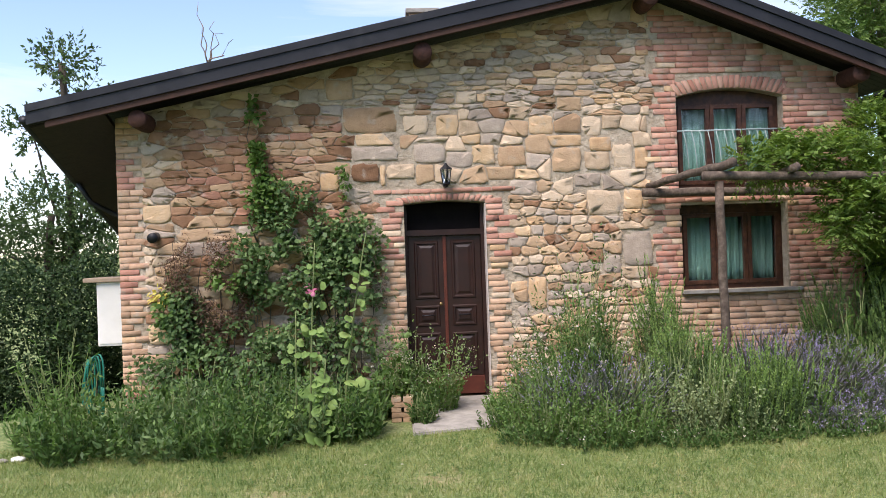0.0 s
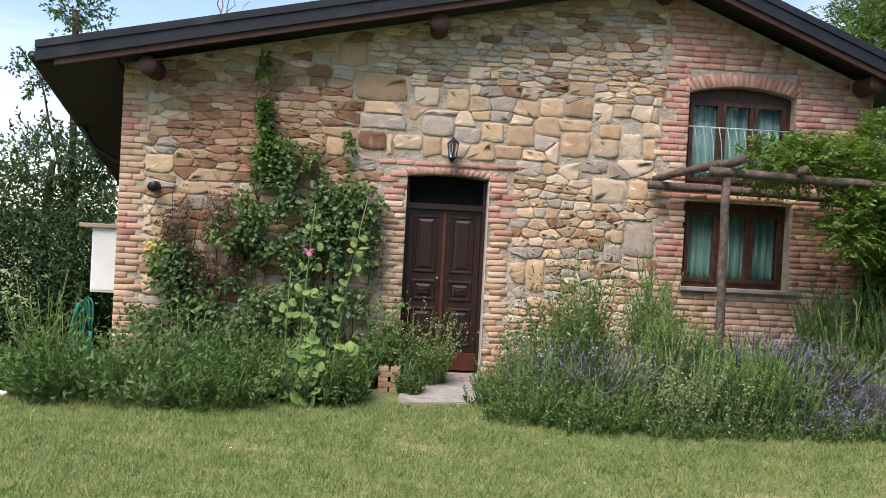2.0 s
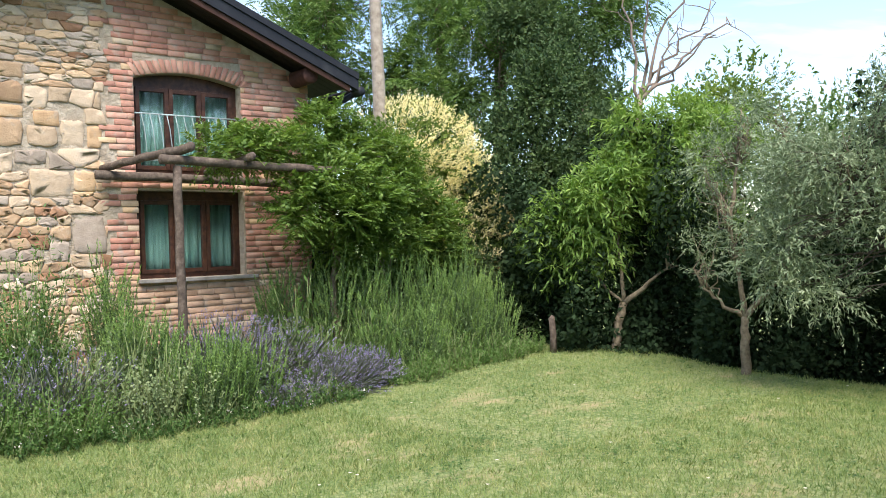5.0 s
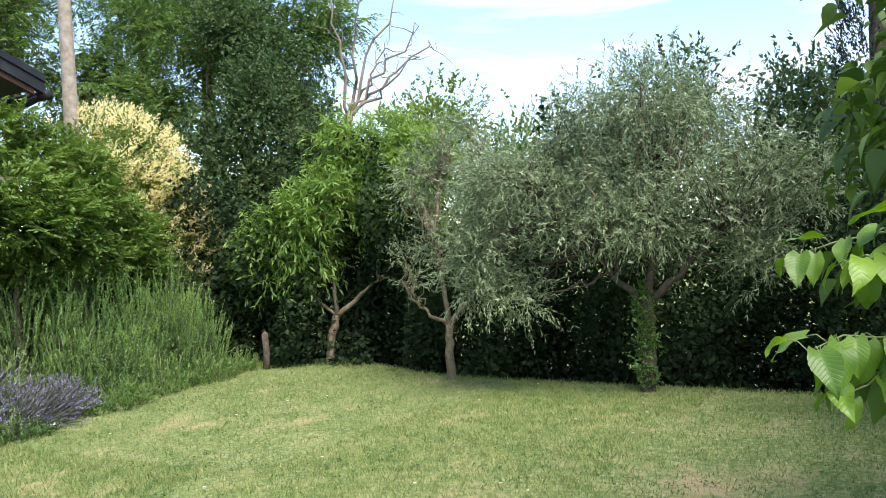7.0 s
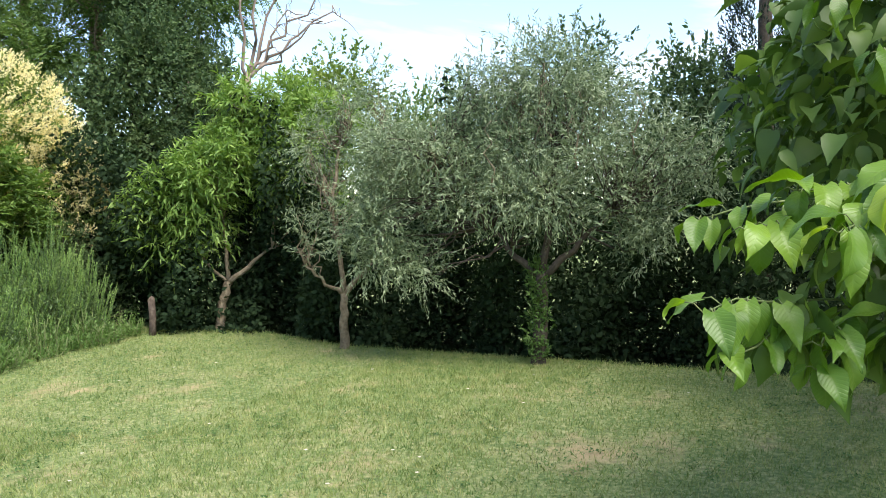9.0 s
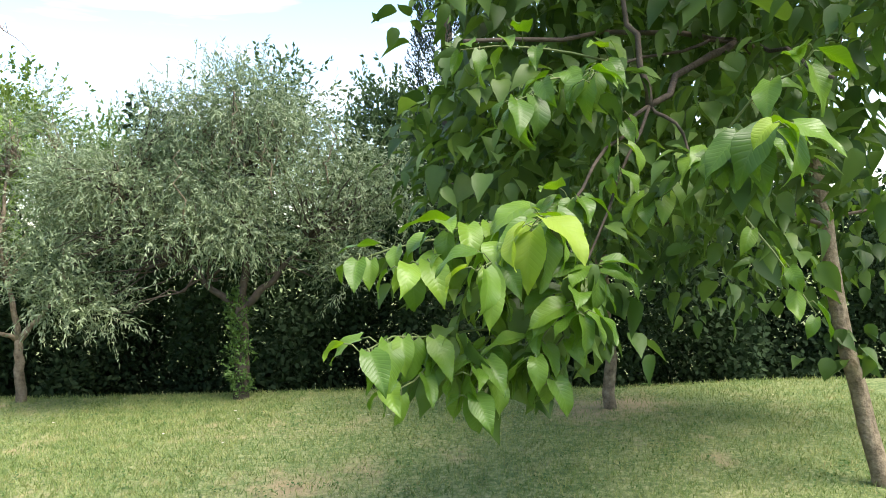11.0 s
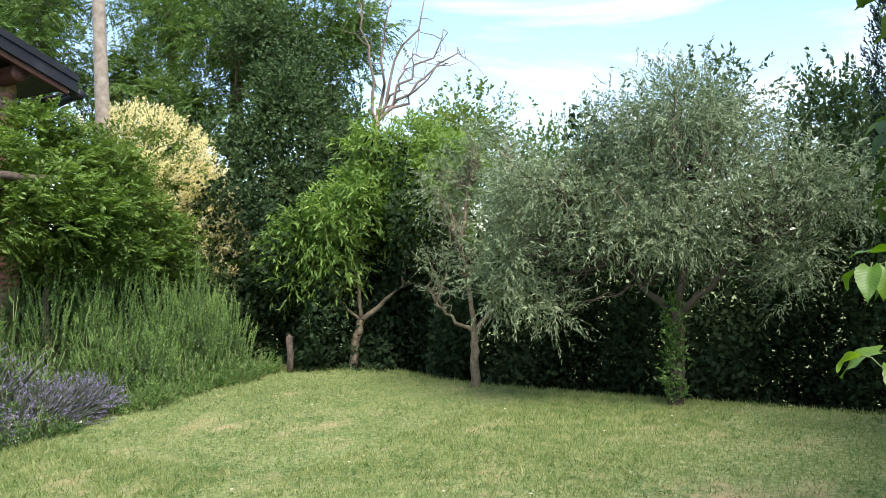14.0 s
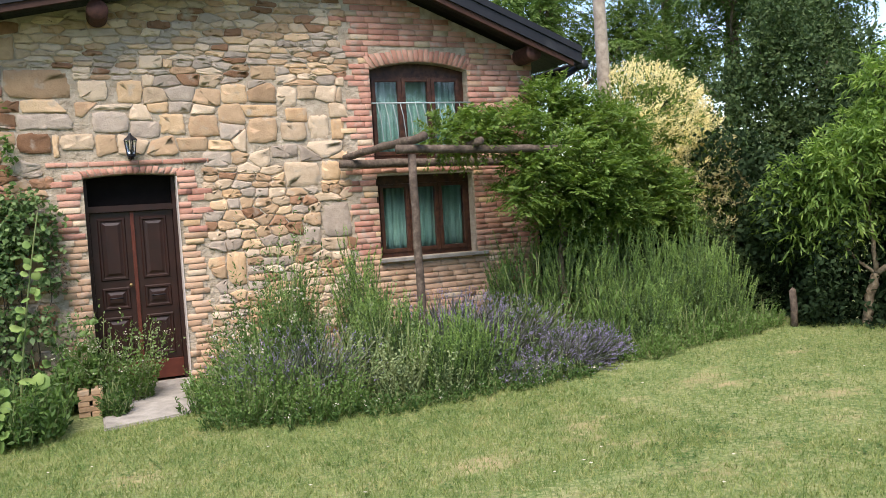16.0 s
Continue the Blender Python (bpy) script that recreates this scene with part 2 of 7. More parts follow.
def add_veins(m):
    """Pale midrib and side veins, raised, along the leaf's own length."""
    nt = m.node_tree
    L = nt.links.new
    N = nt.nodes.new
    bs = nt.nodes["Principled BSDF"]
    tc, sp = N("ShaderNodeTexCoord"), N("ShaderNodeSeparateXYZ")
    L(tc.outputs["Object"], sp.inputs[0])

    def op(kind, a, b_):
        n = N("ShaderNodeMath")
        n.operation = kind
        for k, v in enumerate((a, b_)):
            if isinstance(v, (int, float)):
                n.inputs[k].default_value = v
            else:
                L(v, n.inputs[k])
        return n.outputs[0]

    ay = op("ABSOLUTE", sp.outputs["Y"], 0)
    ph = op("SUBTRACT", sp.outputs["X"], op("MULTIPLY", ay, 0.9))
    wave = op("POWER", op("ABSOLUTE", op("COSINE", op("MULTIPLY", ph, 230.0), 0), 0), 10.0)
    mid = op("LESS_THAN", ay, 0.0016)
    vein = op("MAXIMUM", mid, op("MULTIPLY", wave, 0.6))
    src = bs.inputs["Base Color"].links[0].from_socket
    mx = N("ShaderNodeMix")
    mx.data_type = "RGBA"
    L(op("MULTIPLY", vein, 0.09), mx.inputs["Factor"])
    L(src, mx.inputs["A"])
    mx.inputs["B"].default_value = (0.30, 0.40, 0.10, 1)
    L(mx.outputs["Result"], bs.inputs["Base Color"])
    bp = N("ShaderNodeBump")
    bp.inputs["Strength"].default_value, bp.inputs["Distance"].default_value = 0.38, 0.0022
    bp.invert = True
    L(vein, bp.inputs["Height"])
    L(bp.outputs["Normal"], bs.inputs["Normal"])


add_veins(M_MULB_ONE)
M_GLOW_LEAF = foliage("young_mulberry_leaf", [(0.20, 0.32, 0.035), (0.26, 0.38, 0.055)], rough=0.45, transl=0.4, source="object")
add_veins(M_GLOW_LEAF)


def glass(name, tint=(0.9, 0.95, 0.94), rough=0.02):
    m = bpy.data.materials.new(name)
    m.use_nodes = True
    bs = m.node_tree.nodes["Principled BSDF"]
    bs.inputs["Base Color"].default_value = (*tint, 1)
    bs.inputs["Transmission Weight"].default_value = 1.0
    bs.inputs["Roughness"].default_value = rough
    bs.inputs["IOR"].default_value = 1.45
    return m


M_GLASS = glass("window_glass")
M_LAMPGLASS = glass("lantern_glass", (0.8, 0.88, 0.9), 0.2)


def lawn_material():
    m = bpy.data.materials.new("mown_lawn")
    m.use_nodes = True
    nt = m.node_tree
    L = nt.links.new
    bs = nt.nodes["Principled BSDF"]
    bs.inputs["Roughness"].default_value = 0.9
    bs.inputs["Specular IOR Level"].default_value = 0.15
    g = nt.nodes.new("ShaderNodeNewGeometry")
    cols = []
    for sc, stops in ((1.9, [(0.34, (0.085, 0.15, 0.05)), (0.50, (0.155, 0.21, 0.08)), (0.66, (0.29, 0.29, 0.145))]), (24.0, [(0.36, (0.035, 0.065, 0.018)), (0.5, (0.17, 0.22, 0.07)), (0.64, (0.43, 0.40, 0.21))])):
        n = nt.nodes.new("ShaderNodeTexNoise")
        n.inputs["Scale"].default_value, n.inputs["Detail"].default_value, n.inputs["Roughness"].default_value = sc, 6, 0.65
        L(g.outputs["Position"], n.inputs["Vector"])
        r = ramp_node(nt, stops)
        L(n.outputs["Fac"], r.inputs["Fac"])
        cols.append(r.outputs["Color"])
    mx = nt.nodes.new("ShaderNodeMix")
    mx.data_type = "RGBA"
    mx.inputs["Factor"].default_value = 0.5
    L(cols[0], mx.inputs["A"])
    L(cols[1], mx.inputs["B"])
    at_ = nt.nodes.new("ShaderNodeAttribute")
    at_.attribute_name = "dry"
    dn = nt.nodes.new("ShaderNodeTexNoise")
    dn.inputs["Scale"].default_value, dn.inputs["Detail"].default_value = 9, 5
    L(g.outputs["Position"], dn.inputs["Vector"])
    ad = nt.nodes.new("ShaderNodeMath")
    ad.operation = "MULTIPLY_ADD"
    L(dn.outputs["Fac"], ad.inputs[0])
    ad.inputs[1].default_value = 1.6
    ad.inputs[2].default_value = -1.05
    a2 = nt.nodes.new("ShaderNodeMath")
    a2.use_clamp = True
    L(ad.outputs[0], a2.inputs[0])
    L(at_.outputs["Fac"], a2.inputs[1])
    mm = nt.nodes.new("ShaderNodeMath")
    mm.operation, mm.use_clamp = "MULTIPLY", True
    L(a2.outputs[0], mm.inputs[0])
    mm.inputs[1].default_value = 1.2
    md = nt.nodes.new("ShaderNodeMix")
    md.data_type = "RGBA"
    L(mm.outputs[0], md.inputs["Factor"])
    L(mx.outputs["Result"], md.inputs["A"])
    md.inputs["B"].default_value = (0.38, 0.295, 0.165, 1)
    L(md.outputs["Result"], bs.inputs["Base Color"])
    nb = nt.nodes.new("ShaderNodeTexNoise")
    nb.inputs["Scale"].default_value, nb.inputs["Detail"].default_value = 70, 4
    L(g.outputs["Position"], nb.inputs["Vector"])
    bp = nt.nodes.new("ShaderNodeBump")
    bp.inputs["Strength"].default_value, bp.inputs["Distance"].default_value = 0.7, 0.03
    L(nb.outputs["Fac"], bp.inputs["Height"])
    L(bp.outputs["Normal"], bs.inputs["Normal"])
    return m


M_LAWN = lawn_material()

# ---- tools for building ----
rng = np.random.default_rng(7)


def raw(name, verts, faces, mats, smooth=False):
    """A mesh from arrays; faces all have the same number of corners."""
    verts, faces = np.asarray(verts, np.float32), np.asarray(faces, np.int32)
    me = bpy.data.meshes.new(name)
    n, k = faces.shape
    me.vertices.add(len(verts))
    me.vertices.foreach_set("co", verts.ravel())
    me.loops.add(n * k)
    me.loops.foreach_set("vertex_index", faces.ravel())
    me.polygons.add(n)
    me.polygons.foreach_set("loop_start", np.arange(0, n * k, k, dtype=np.int32))
    me.polygons.foreach_set("loop_total", np.full(n, k, np.int32))
    if smooth:
        me.polygons.foreach_set("use_smooth", np.ones(n, bool))
    for m in mats if isinstance(mats, (list, tuple)) else [mats]:
        me.materials.append(m)
    me.update(calc_edges=True)
    return me


def put(name, me, parent=None, label="", kind=""):
    ob = new(name, me)
    if parent:
        ob.parent = parent
    return tagged(ob, label=label, kind=kind)


def part(name, bm, mat, parent, label="", smooth=False):
    me = bpy.data.meshes.new(name)
    bm.normal_update()
    bm.to_mesh(me)
    bm.free()
    me.materials.append(mat)
    if smooth:
        me.polygons.foreach_set("use_smooth", np.ones(len(me.polygons), bool))
    return put(name, me, parent, label)


def thing(name, loc, label, category, group="", kind=""):
    e = new(name)
    e.location = loc
    e.empty_display_size = 0.2
    return tagged(e, label, category, group, kind)


def child_at(ob):
    """The mesh was built in world places: keep it there under a moved parent."""
    p = ob.parent
    off = Vector((0, 0, 0))
    while p:
        off += p.location
        p = p.parent
    ob.location = -off
    return ob


def box(bm, x0, x1, y0, y1, z0, z1, bevel=0.0):
    vs = [bm.verts.new((x, y, z)) for z in (z0, z1) for y in (y0, y1) for x in (x0, x1)]
    fs = []
    for f in ((0, 2, 3, 1), (4, 5, 7, 6), (0, 1, 5, 4), (2, 6, 7, 3), (0, 4, 6, 2), (1, 3, 7, 5)):
        fs.append(bm.faces.new([vs[i] for i in f]))
    if bevel:
        bmesh.ops.bevel(bm, geom=list({e for f in fs for e in f.edges}), offset=bevel, segments=2, affect="EDGES", profile=0.6)
    return bm


def prism(bm, pts, y0, y1):
    """An upright slab from an outline in x and z."""
    a = [bm.verts.new((x, y0, z)) for x, z in pts]
    b = [bm.verts.new((x, y1, z)) for x, z in pts]
    n = len(pts)
    bm.faces.new(a)
    bm.faces.new(b[::-1])
    for i in range(n):
        bm.faces.new((a[i], b[i], b[(i + 1) % n], a[(i + 1) % n]))
    return bm


def tube(points, radii, sides=8, wob=0.0):
    """Vertices and quads of a tapered tube along points, its ends closed by a small cap ring."""
    P = np.asarray(points, float)
    R = np.asarray(radii, float)
    n = len(P)
    T = np.gradient(P, axis=0)
    T /= np.linalg.norm(T, axis=1)[:, None] + 1e-9
    ref = np.array([0.31, 0.2, 0.93]) if abs(T[0][2]) < 0.8 else np.array([1.0, 0.1, 0.0])
    U = np.cross(T, ref)
    U /= np.linalg.norm(U, axis=1)[:, None]
    W = np.cross(T, U)
    a = np.linspace(0, 2 * np.pi, sides, endpoint=False)
    rr = R[:, None] * (1 + wob * rng.standard_normal((n, sides)))
    V = P[:, None] + rr[..., None] * (np.cos(a)[None, :, None] * U[:, None] + np.sin(a)[None, :, None] * W[:, None])
    V = np.concatenate([P[:1][:, None].repeat(sides, 1), V, P[-1:][:, None].repeat(sides, 1)])
    idx = np.arange((n + 2) * sides).reshape(n + 2, sides)
    q = np.stack([idx[:-1], np.roll(idx[:-1], -1, 1), np.roll(idx[1:], -1, 1), idx[1:]], -1).reshape(-1, 4)
    return V.reshape(-1, 3), q


def merge(parts):
    V, F, o = [], [], 0
    for v, f in parts:
        V.append(v)
        F.append(np.asarray(f) + o)
        o += len(v)
    return np.concatenate(V), np.concatenate(F)


def curve_pts(a, b, n=6, sag=0.0, wob=0.05):
    a, b = np.asarray(a, float), np.asarray(b, float)
    s = np.linspace(0, 1, n)[:, None]
    p = a + (b - a) * s
    p[:, 2] += sag * np.sin(np.pi * s[:, 0])
    p[1:-1] += rng.normal(0, wob, (n - 2, 3))
    return p


def unit(v):
    return v / (np.linalg.norm(v, axis=-1, keepdims=True) + 1e-9)


def leaf_arrays(P, D, L, W, fold=0.25, up=0.5):
    """Pointed leaves of two triangles, folded along the midrib. P bases, D directions, L lengths, W widths."""
    n = len(P)
    D = unit(D)
    ref = unit(rng.standard_normal((n, 3)) + np.array([0, 0, up * 2]))
    S = unit(np.cross(D, ref))
    N = np.cross(S, D)
    L, W = np.broadcast_to(L, n)[:, None], np.broadcast_to(W, n)[:, None]
    mid = P + D * L * 0.42 - N * W * fold
    V = np.stack([P, mid + S * W * 0.5 + N * W * fold, P + D * L - N * L * 0.08, mid - S * W * 0.5 + N * W * fold], 1).reshape(-1, 3)
    i = np.arange(n)[:, None] * 4
    F = np.concatenate([i + [0, 1, 2], i + [0, 2, 3]])
    return V, F


def round_leaves(P, D, L, W, up=0.8, face=(0, -0.5, 0)):
    """Rounded, cupped leaves: a fan of six triangles."""
    n = len(P)
    D = unit(D)
    ref = unit(rng.standard_normal((n, 3)) * 0.7 + np.array(face) + np.array([0, 0, up * 2]))
    S = unit(np.cross(D, ref))
    N = np.cross(S, D)
    L, W = np.broadcast_to(L, n)[:, None], np.broadcast_to(W, n)[:, None]
    out = [P + D * L * 0.12]
    for a, r in ((0.0, 1.0), (1.0, 0.95), (2.05, 0.98), (3.1416, 0.16), (4.23, 0.98), (5.28, 0.95)):
        out.append(P + D * L * (0.5 + 0.5 * r * math.cos(a)) + S * W * 0.55 * r * math.sin(a) - N * L * 0.10 * (1 - math.cos(a)) * rng.uniform(0.2, 1, (n, 1)))
    V = np.stack(out, 1).reshape(-1, 3)
    i = np.arange(n)[:, None] * 7
    F = np.concatenate([i + [0, k, k % 6 + 1] for k in range(1, 7)])
    return V, F


def twigs(C, D, length, k, L, W, spread=0.8, droop=0.0, fn=leaf_arrays, jitter=0.25, **kw):
    """k leaves along each of many twigs that start at C and run along D."""
    m = len(C)
    D = unit(D)
    s = (np.arange(k) + rng.uniform(0, 1, (m, k))) / k
    ln = np.broadcast_to(length, m)[:, None] * rng.uniform(0.6, 1.25, (m, 1))
    P = C[:, None] + D[:, None] * (s * ln)[..., None]
    P[..., 2] -= droop * (s * ln) ** 2
    dl = D[:, None] + spread * rng.standard_normal((m, k, 3))
    dl[..., 2] -= droop * s * 1.2
    n = m * k
    ll = L * rng.uniform(1 - jitter, 1 + jitter, n)
    return fn(P.reshape(-1, 3), dl.reshape(-1, 3), ll, W * ll / L, **kw)


def lobes(specs, n, shell=0.5, low=-1.0, rough=0.18):
    """n points in the outer part of several ellipsoids (centre, radii), and the ways outward."""
    vol = np.array([(r[0] * r[1] + r[1] * r[2] + r[0] * r[2]) for _, r in specs])
    pick = rng.choice(len(specs), n, p=vol / vol.sum())
    c = np.array([s[0] for s in specs], float)[pick]
    r = np.array([s[1] for s in specs], float)[pick]
    d = unit(rng.standard_normal((n, 3)))
    d[:, 2] = np.where(d[:, 2] < low, -d[:, 2], d[:, 2])
    rad = rng.uniform(shell ** 2, 1, n) ** 0.5 * (1 + rough * np.clip(rng.standard_normal(n), -2, 1.6))
    return c + d * r * rad[:, None], unit(d / r)


# ---- ground ----
def smooth01(a, b, v):
    s = np.clip((v - a) / (b - a), 0, 1)
    return s * s * (3 - 2 * s)


def ground_z(x, y):
    x, y = np.asarray(x, float), np.asarray(y, float)
    z = -0.12 + 0.10 * smooth01(-3.0, -7.0, y) + 0.10 * smooth01(4.0, 7.0, x)
    z = z + 0.025 * np.sin(x * 0.9 + 0.5) * np.cos(y * 0.7)
    z = z - 0.12 * smooth01(4.0, 8.0, x) * smooth01(-3.0, -7.0, y)
    crest = 8.45 + 0.45 * smooth01(-4.4, -2.6, y) + 0.5 * smooth01(-10.5, -13.0, y)
    right = np.clip(x - crest, 0, 5)
    z = z - 0.42 * right
    left = np.clip(-5.4 - x + 0.15 * y, 0, 7)
    z = z - 0.26 * left
    back = np.clip(y - 1.5, 0, 8)
    z = z - 0.14 * back
    r = np.hypot(x, y)
    hill = smooth01(45, 130, r) * (6.0 + 2.5 * np.sin(x * 0.021 + 1.0) + 2.0 * np.cos(y * 0.017 + x * 0.01))
    return z + hill


def spread_axis(lo, hi, step, far):
    mid = np.arange(lo, hi + step / 2, step)
    d = step * 1.2 ** np.arange(1, 60)
    d = np.cumsum(d)
    d = d[d < far]
    return np.concatenate([(lo - d)[::-1], mid, hi + d])


gx, gy = spread_axis(-7, 10, 0.09, 2200), spread_axis(-14, 1, 0.09, 2200)
GX, GY = np.meshgrid(gx, gy)
GV = np.stack([GX, GY, ground_z(GX, GY)], -1).reshape(-1, 3)
gi = np.arange(len(GV)).reshape(GX.shape)
GF = np.stack([gi[:-1, :-1], gi[:-1, 1:], gi[1:, 1:], gi[1:, :-1]], -1).reshape(-1, 4)
DRY = [(-0.35, -3.2, 0.20), (-1.64, -3.5, 0.18), (5.15, -3.36, 0.24), (2.14, -4.42, 0.24), (5.07, -8.49, 0.30), (5.5, -8.9, 0.22), (4.17, -7.18, 0.30), (7.3, -10.6, 0.45), (3.4, -5.6, 0.28), (1.2, -4.0, 0.3), (6.3, -5.5, 0.35), (5.0, -5.2, 0.3), (6.8, -7.9, 0.4), (3.3, -8.2, 0.35)]
STRONG = [0.75, 0.75, 0.75, 0.8, 0.9, 0.7, 0.6, 0.9, 0.5, 0.3, 0.35, 0.3, 0.4, 0.4]

spot = np.random.default_rng(21)
for k in range(110):
    DRY.append((spot.uniform(1.2, 8.2), spot.uniform(-11.5, -2.9), spot.uniform(0.06, 0.20)))
    STRONG.append(spot.uniform(0.25, 0.8))
DRY.append((7.62, -11.0, 0.38))
STRONG.append(1.0)


def dryness(x, y):
    d = 0 * x
    for (px, py, r), s in zip(DRY, STRONG):
        d = np.maximum(d, s * np.exp(-(((x - px) / (1.5 * r)) ** 2 + ((y - py) / r) ** 2) * 0.9))
    return d


gme = raw("ground", GV, GF, M_LAWN, True)
gme.attributes.new("dry", "FLOAT", "POINT").data.foreach_set("value", dryness(GV[:, 0], GV[:, 1]).astype(np.float32))
ground = put("ground", gme, kind="structure")
tagged(ground, "mown green lawn with dry straw-coloured spots", "lawn")

# ---- the house ----
X0, X1, XA = -3.91, 5.26, 2.52            # corners and ridge
DOOR = (-0.5, 0.5, 0.0, 2.375, 0.032)       # x, x, z, springing, rise of the arch
WUP = (2.92, 4.28, 2.46, 3.60, 0.10)
WLO = (2.94, 4.30, 1.20, 2.26, 0.0)


def roof_top(x):
    return 3.61 + 0.211 * (x + 4.70) if x <= XA else 3.92 - 0.40 * (x - 5.56)


def wall_top(x):
    return roof_top(x) - 0.27


def arch(o, x):
    c, h = (o[0] + o[1]) / 2, (o[1] - o[0]) / 2
    return o[3] + o[4] * max(0.0, 1 - ((x - c) / h) ** 2)


house = thing("house", (0.7, 2.5, 0), "small farmhouse of mixed rubble stone and old brick", "house")

bm = bmesh.new()
YF, YB = 0.022, 0.42
ZB = -0.9


def column(xa, xb, low, n=1):
    """The wall between xa and xb above the line low(x)."""
    xs = [xa + (xb - xa) * k / n for k in range(n + 1)]
    pts = [(x, low(x)) for x in xs] + [(x, wall_top(x)) for x in reversed(xs)]
    prism(bm, pts, YF, YB)


column(X0, DOOR[0], lambda x: ZB)
column(DOOR[0], DOOR[1], lambda x: arch(DOOR, x), 10)
column(DOOR[1], XA, lambda x: ZB)
column(XA, WUP[0], lambda x: ZB)
column(WUP[0], WUP[1], lambda x: arch(WUP, x), 10)
column(WUP[1], X1, lambda x: ZB)
prism(bm, [(WUP[0], WLO[3]), (WUP[1], WLO[3]), (WUP[1], WUP[2]), (WUP[0], WUP[2])], YF, YB)
prism(bm, [(WUP[0], ZB), (WUP[1], ZB), (WUP[1], WLO[2]), (WUP[0], WLO[2])], YF, YB)
prism(bm, [(DOOR[0], ZB), (DOOR[1], ZB), (DOOR[1], -0.02), (DOOR[0], -0.02)], YF, YB)
bmesh.ops.remove_doubles(bm, verts=bm.verts, dist=0.0005)
wall = child_at(part("wall", bm, M_MORTAR, house, "grey lime mortar bedding stones and bricks"))

bm = bmesh.new()
HB = 6.0
for x in (X0, X1 - 0.4):
    box(bm, x, x + 0.4, YB + 0.001, HB, ZB - 1.0, wall_top(X0 if x < 0 else X1) - 0.02)
box(bm, X0, X1, HB - 0.4, HB, ZB - 1.0, 3.2)
child_at(part("side_wall", bm, M_MORTAR, house, "plastered side and back walls"))
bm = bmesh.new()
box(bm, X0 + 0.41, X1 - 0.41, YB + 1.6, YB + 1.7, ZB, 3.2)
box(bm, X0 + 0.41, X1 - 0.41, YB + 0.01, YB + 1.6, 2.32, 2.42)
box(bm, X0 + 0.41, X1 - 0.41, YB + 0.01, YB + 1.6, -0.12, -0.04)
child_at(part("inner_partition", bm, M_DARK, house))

# roof: two slopes, boarded below, with metal verge trim along the gable
RY0, RY1 = -0.50, HB + 0.4


def slope_slab(xa, xb, top, bottom, y0, y1):
    b = bmesh.new()
    prism(b, [(xa, roof_top(xa) - bottom), (xb, roof_top(xb) - bottom), (xb, roof_top(xb) - top), (xa, roof_top(xa) - top)], y0, y1)
    return b


roof = child_at(part("roof", slope_slab(-4.69, XA, 0.03, 0.14, RY0 + 0.03, RY1), M_ROOF, house, "dark anthracite metal roof"))
XE = 5.72
child_at(part("roof_slope", slope_slab(XA, XE, 0.03, 0.14, RY0 + 0.03, RY1), M_ROOF, roof))
for xa, xb in ((-4.73, XA), (XA, XE + 0.03)):
    child_at(part("verge_trim", slope_slab(xa, xb, 0.0, 0.085, RY0 - 0.015, RY0 + 0.12), M_ROOF, roof))
    child_at(part("verge_trim", slope_slab(xa, xb, 0.087, 0.225, RY0 + 0.005, RY0 + 0.10), M_ROOF, roof))
    sh = 0.20
    child_at(part("rake_board", slope_slab(xa + sh if xa < 0 else xa, xb if xb < 3 else xb - 0.12, 0.227, 0.300, RY0 + 0.03, RY0 + 0.08), M_RAKE, roof, "brown stained rake board"))
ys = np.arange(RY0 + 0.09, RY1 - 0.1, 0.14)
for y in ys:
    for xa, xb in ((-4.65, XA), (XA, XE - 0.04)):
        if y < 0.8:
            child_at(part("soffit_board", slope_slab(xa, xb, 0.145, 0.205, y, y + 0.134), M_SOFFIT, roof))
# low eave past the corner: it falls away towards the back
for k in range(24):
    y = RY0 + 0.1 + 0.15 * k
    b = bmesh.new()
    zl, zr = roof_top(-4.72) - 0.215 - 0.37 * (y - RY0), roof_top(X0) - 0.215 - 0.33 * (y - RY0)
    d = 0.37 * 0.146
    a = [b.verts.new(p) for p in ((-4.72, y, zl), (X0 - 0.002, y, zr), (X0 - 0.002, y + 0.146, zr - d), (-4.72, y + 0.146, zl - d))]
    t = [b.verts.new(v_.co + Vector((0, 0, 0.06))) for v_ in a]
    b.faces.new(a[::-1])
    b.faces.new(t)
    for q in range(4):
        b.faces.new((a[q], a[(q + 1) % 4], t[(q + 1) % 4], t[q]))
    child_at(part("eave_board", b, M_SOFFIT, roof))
ze = roof_top(-4.72) - 0.16
v, f = tube([(-4.77, RY0 + 0.02, ze), (-4.77, 1.2, ze - 0.37 * 1.68), (-4.77, 3.2, ze - 0.37 * 3.68)], [0.05] * 3, 10)
child_at(put("gutter", raw("gutter", v, f, M_ROOF, True), roof))
v, f = tube([(-4.72, 1.0, ze - 0.6), (-4.6, 1.1, ze - 0.85), (-4.35, 1.2, ze - 1.0), (-4.02, 1.3, ze - 1.15), (-4.0, 1.3, 0.0)], [0.035] * 5, 8)
child_at(put("downpipe", raw("downpipe", v, f, M_ROOF, True), roof))
v, f = tube([(5.82, RY0 + 0.05, 3.62), (5.82, 2.0, 3.62), (5.82, RY1, 3.62)], [0.065] * 3, 10)
child_at(put("gutter", raw("gutter", v, f, M_ROOF, True), roof))
v, f = tube([(5.80, -0.3, 3.60), (5.55, -0.1, 3.42), (5.32, 0.1, 3.30), (5.31, 0.12, 0.0)], [0.045] * 4, 8)
child_at(put("downpipe", raw("downpipe", v, f, M_ROOF, True), roof))
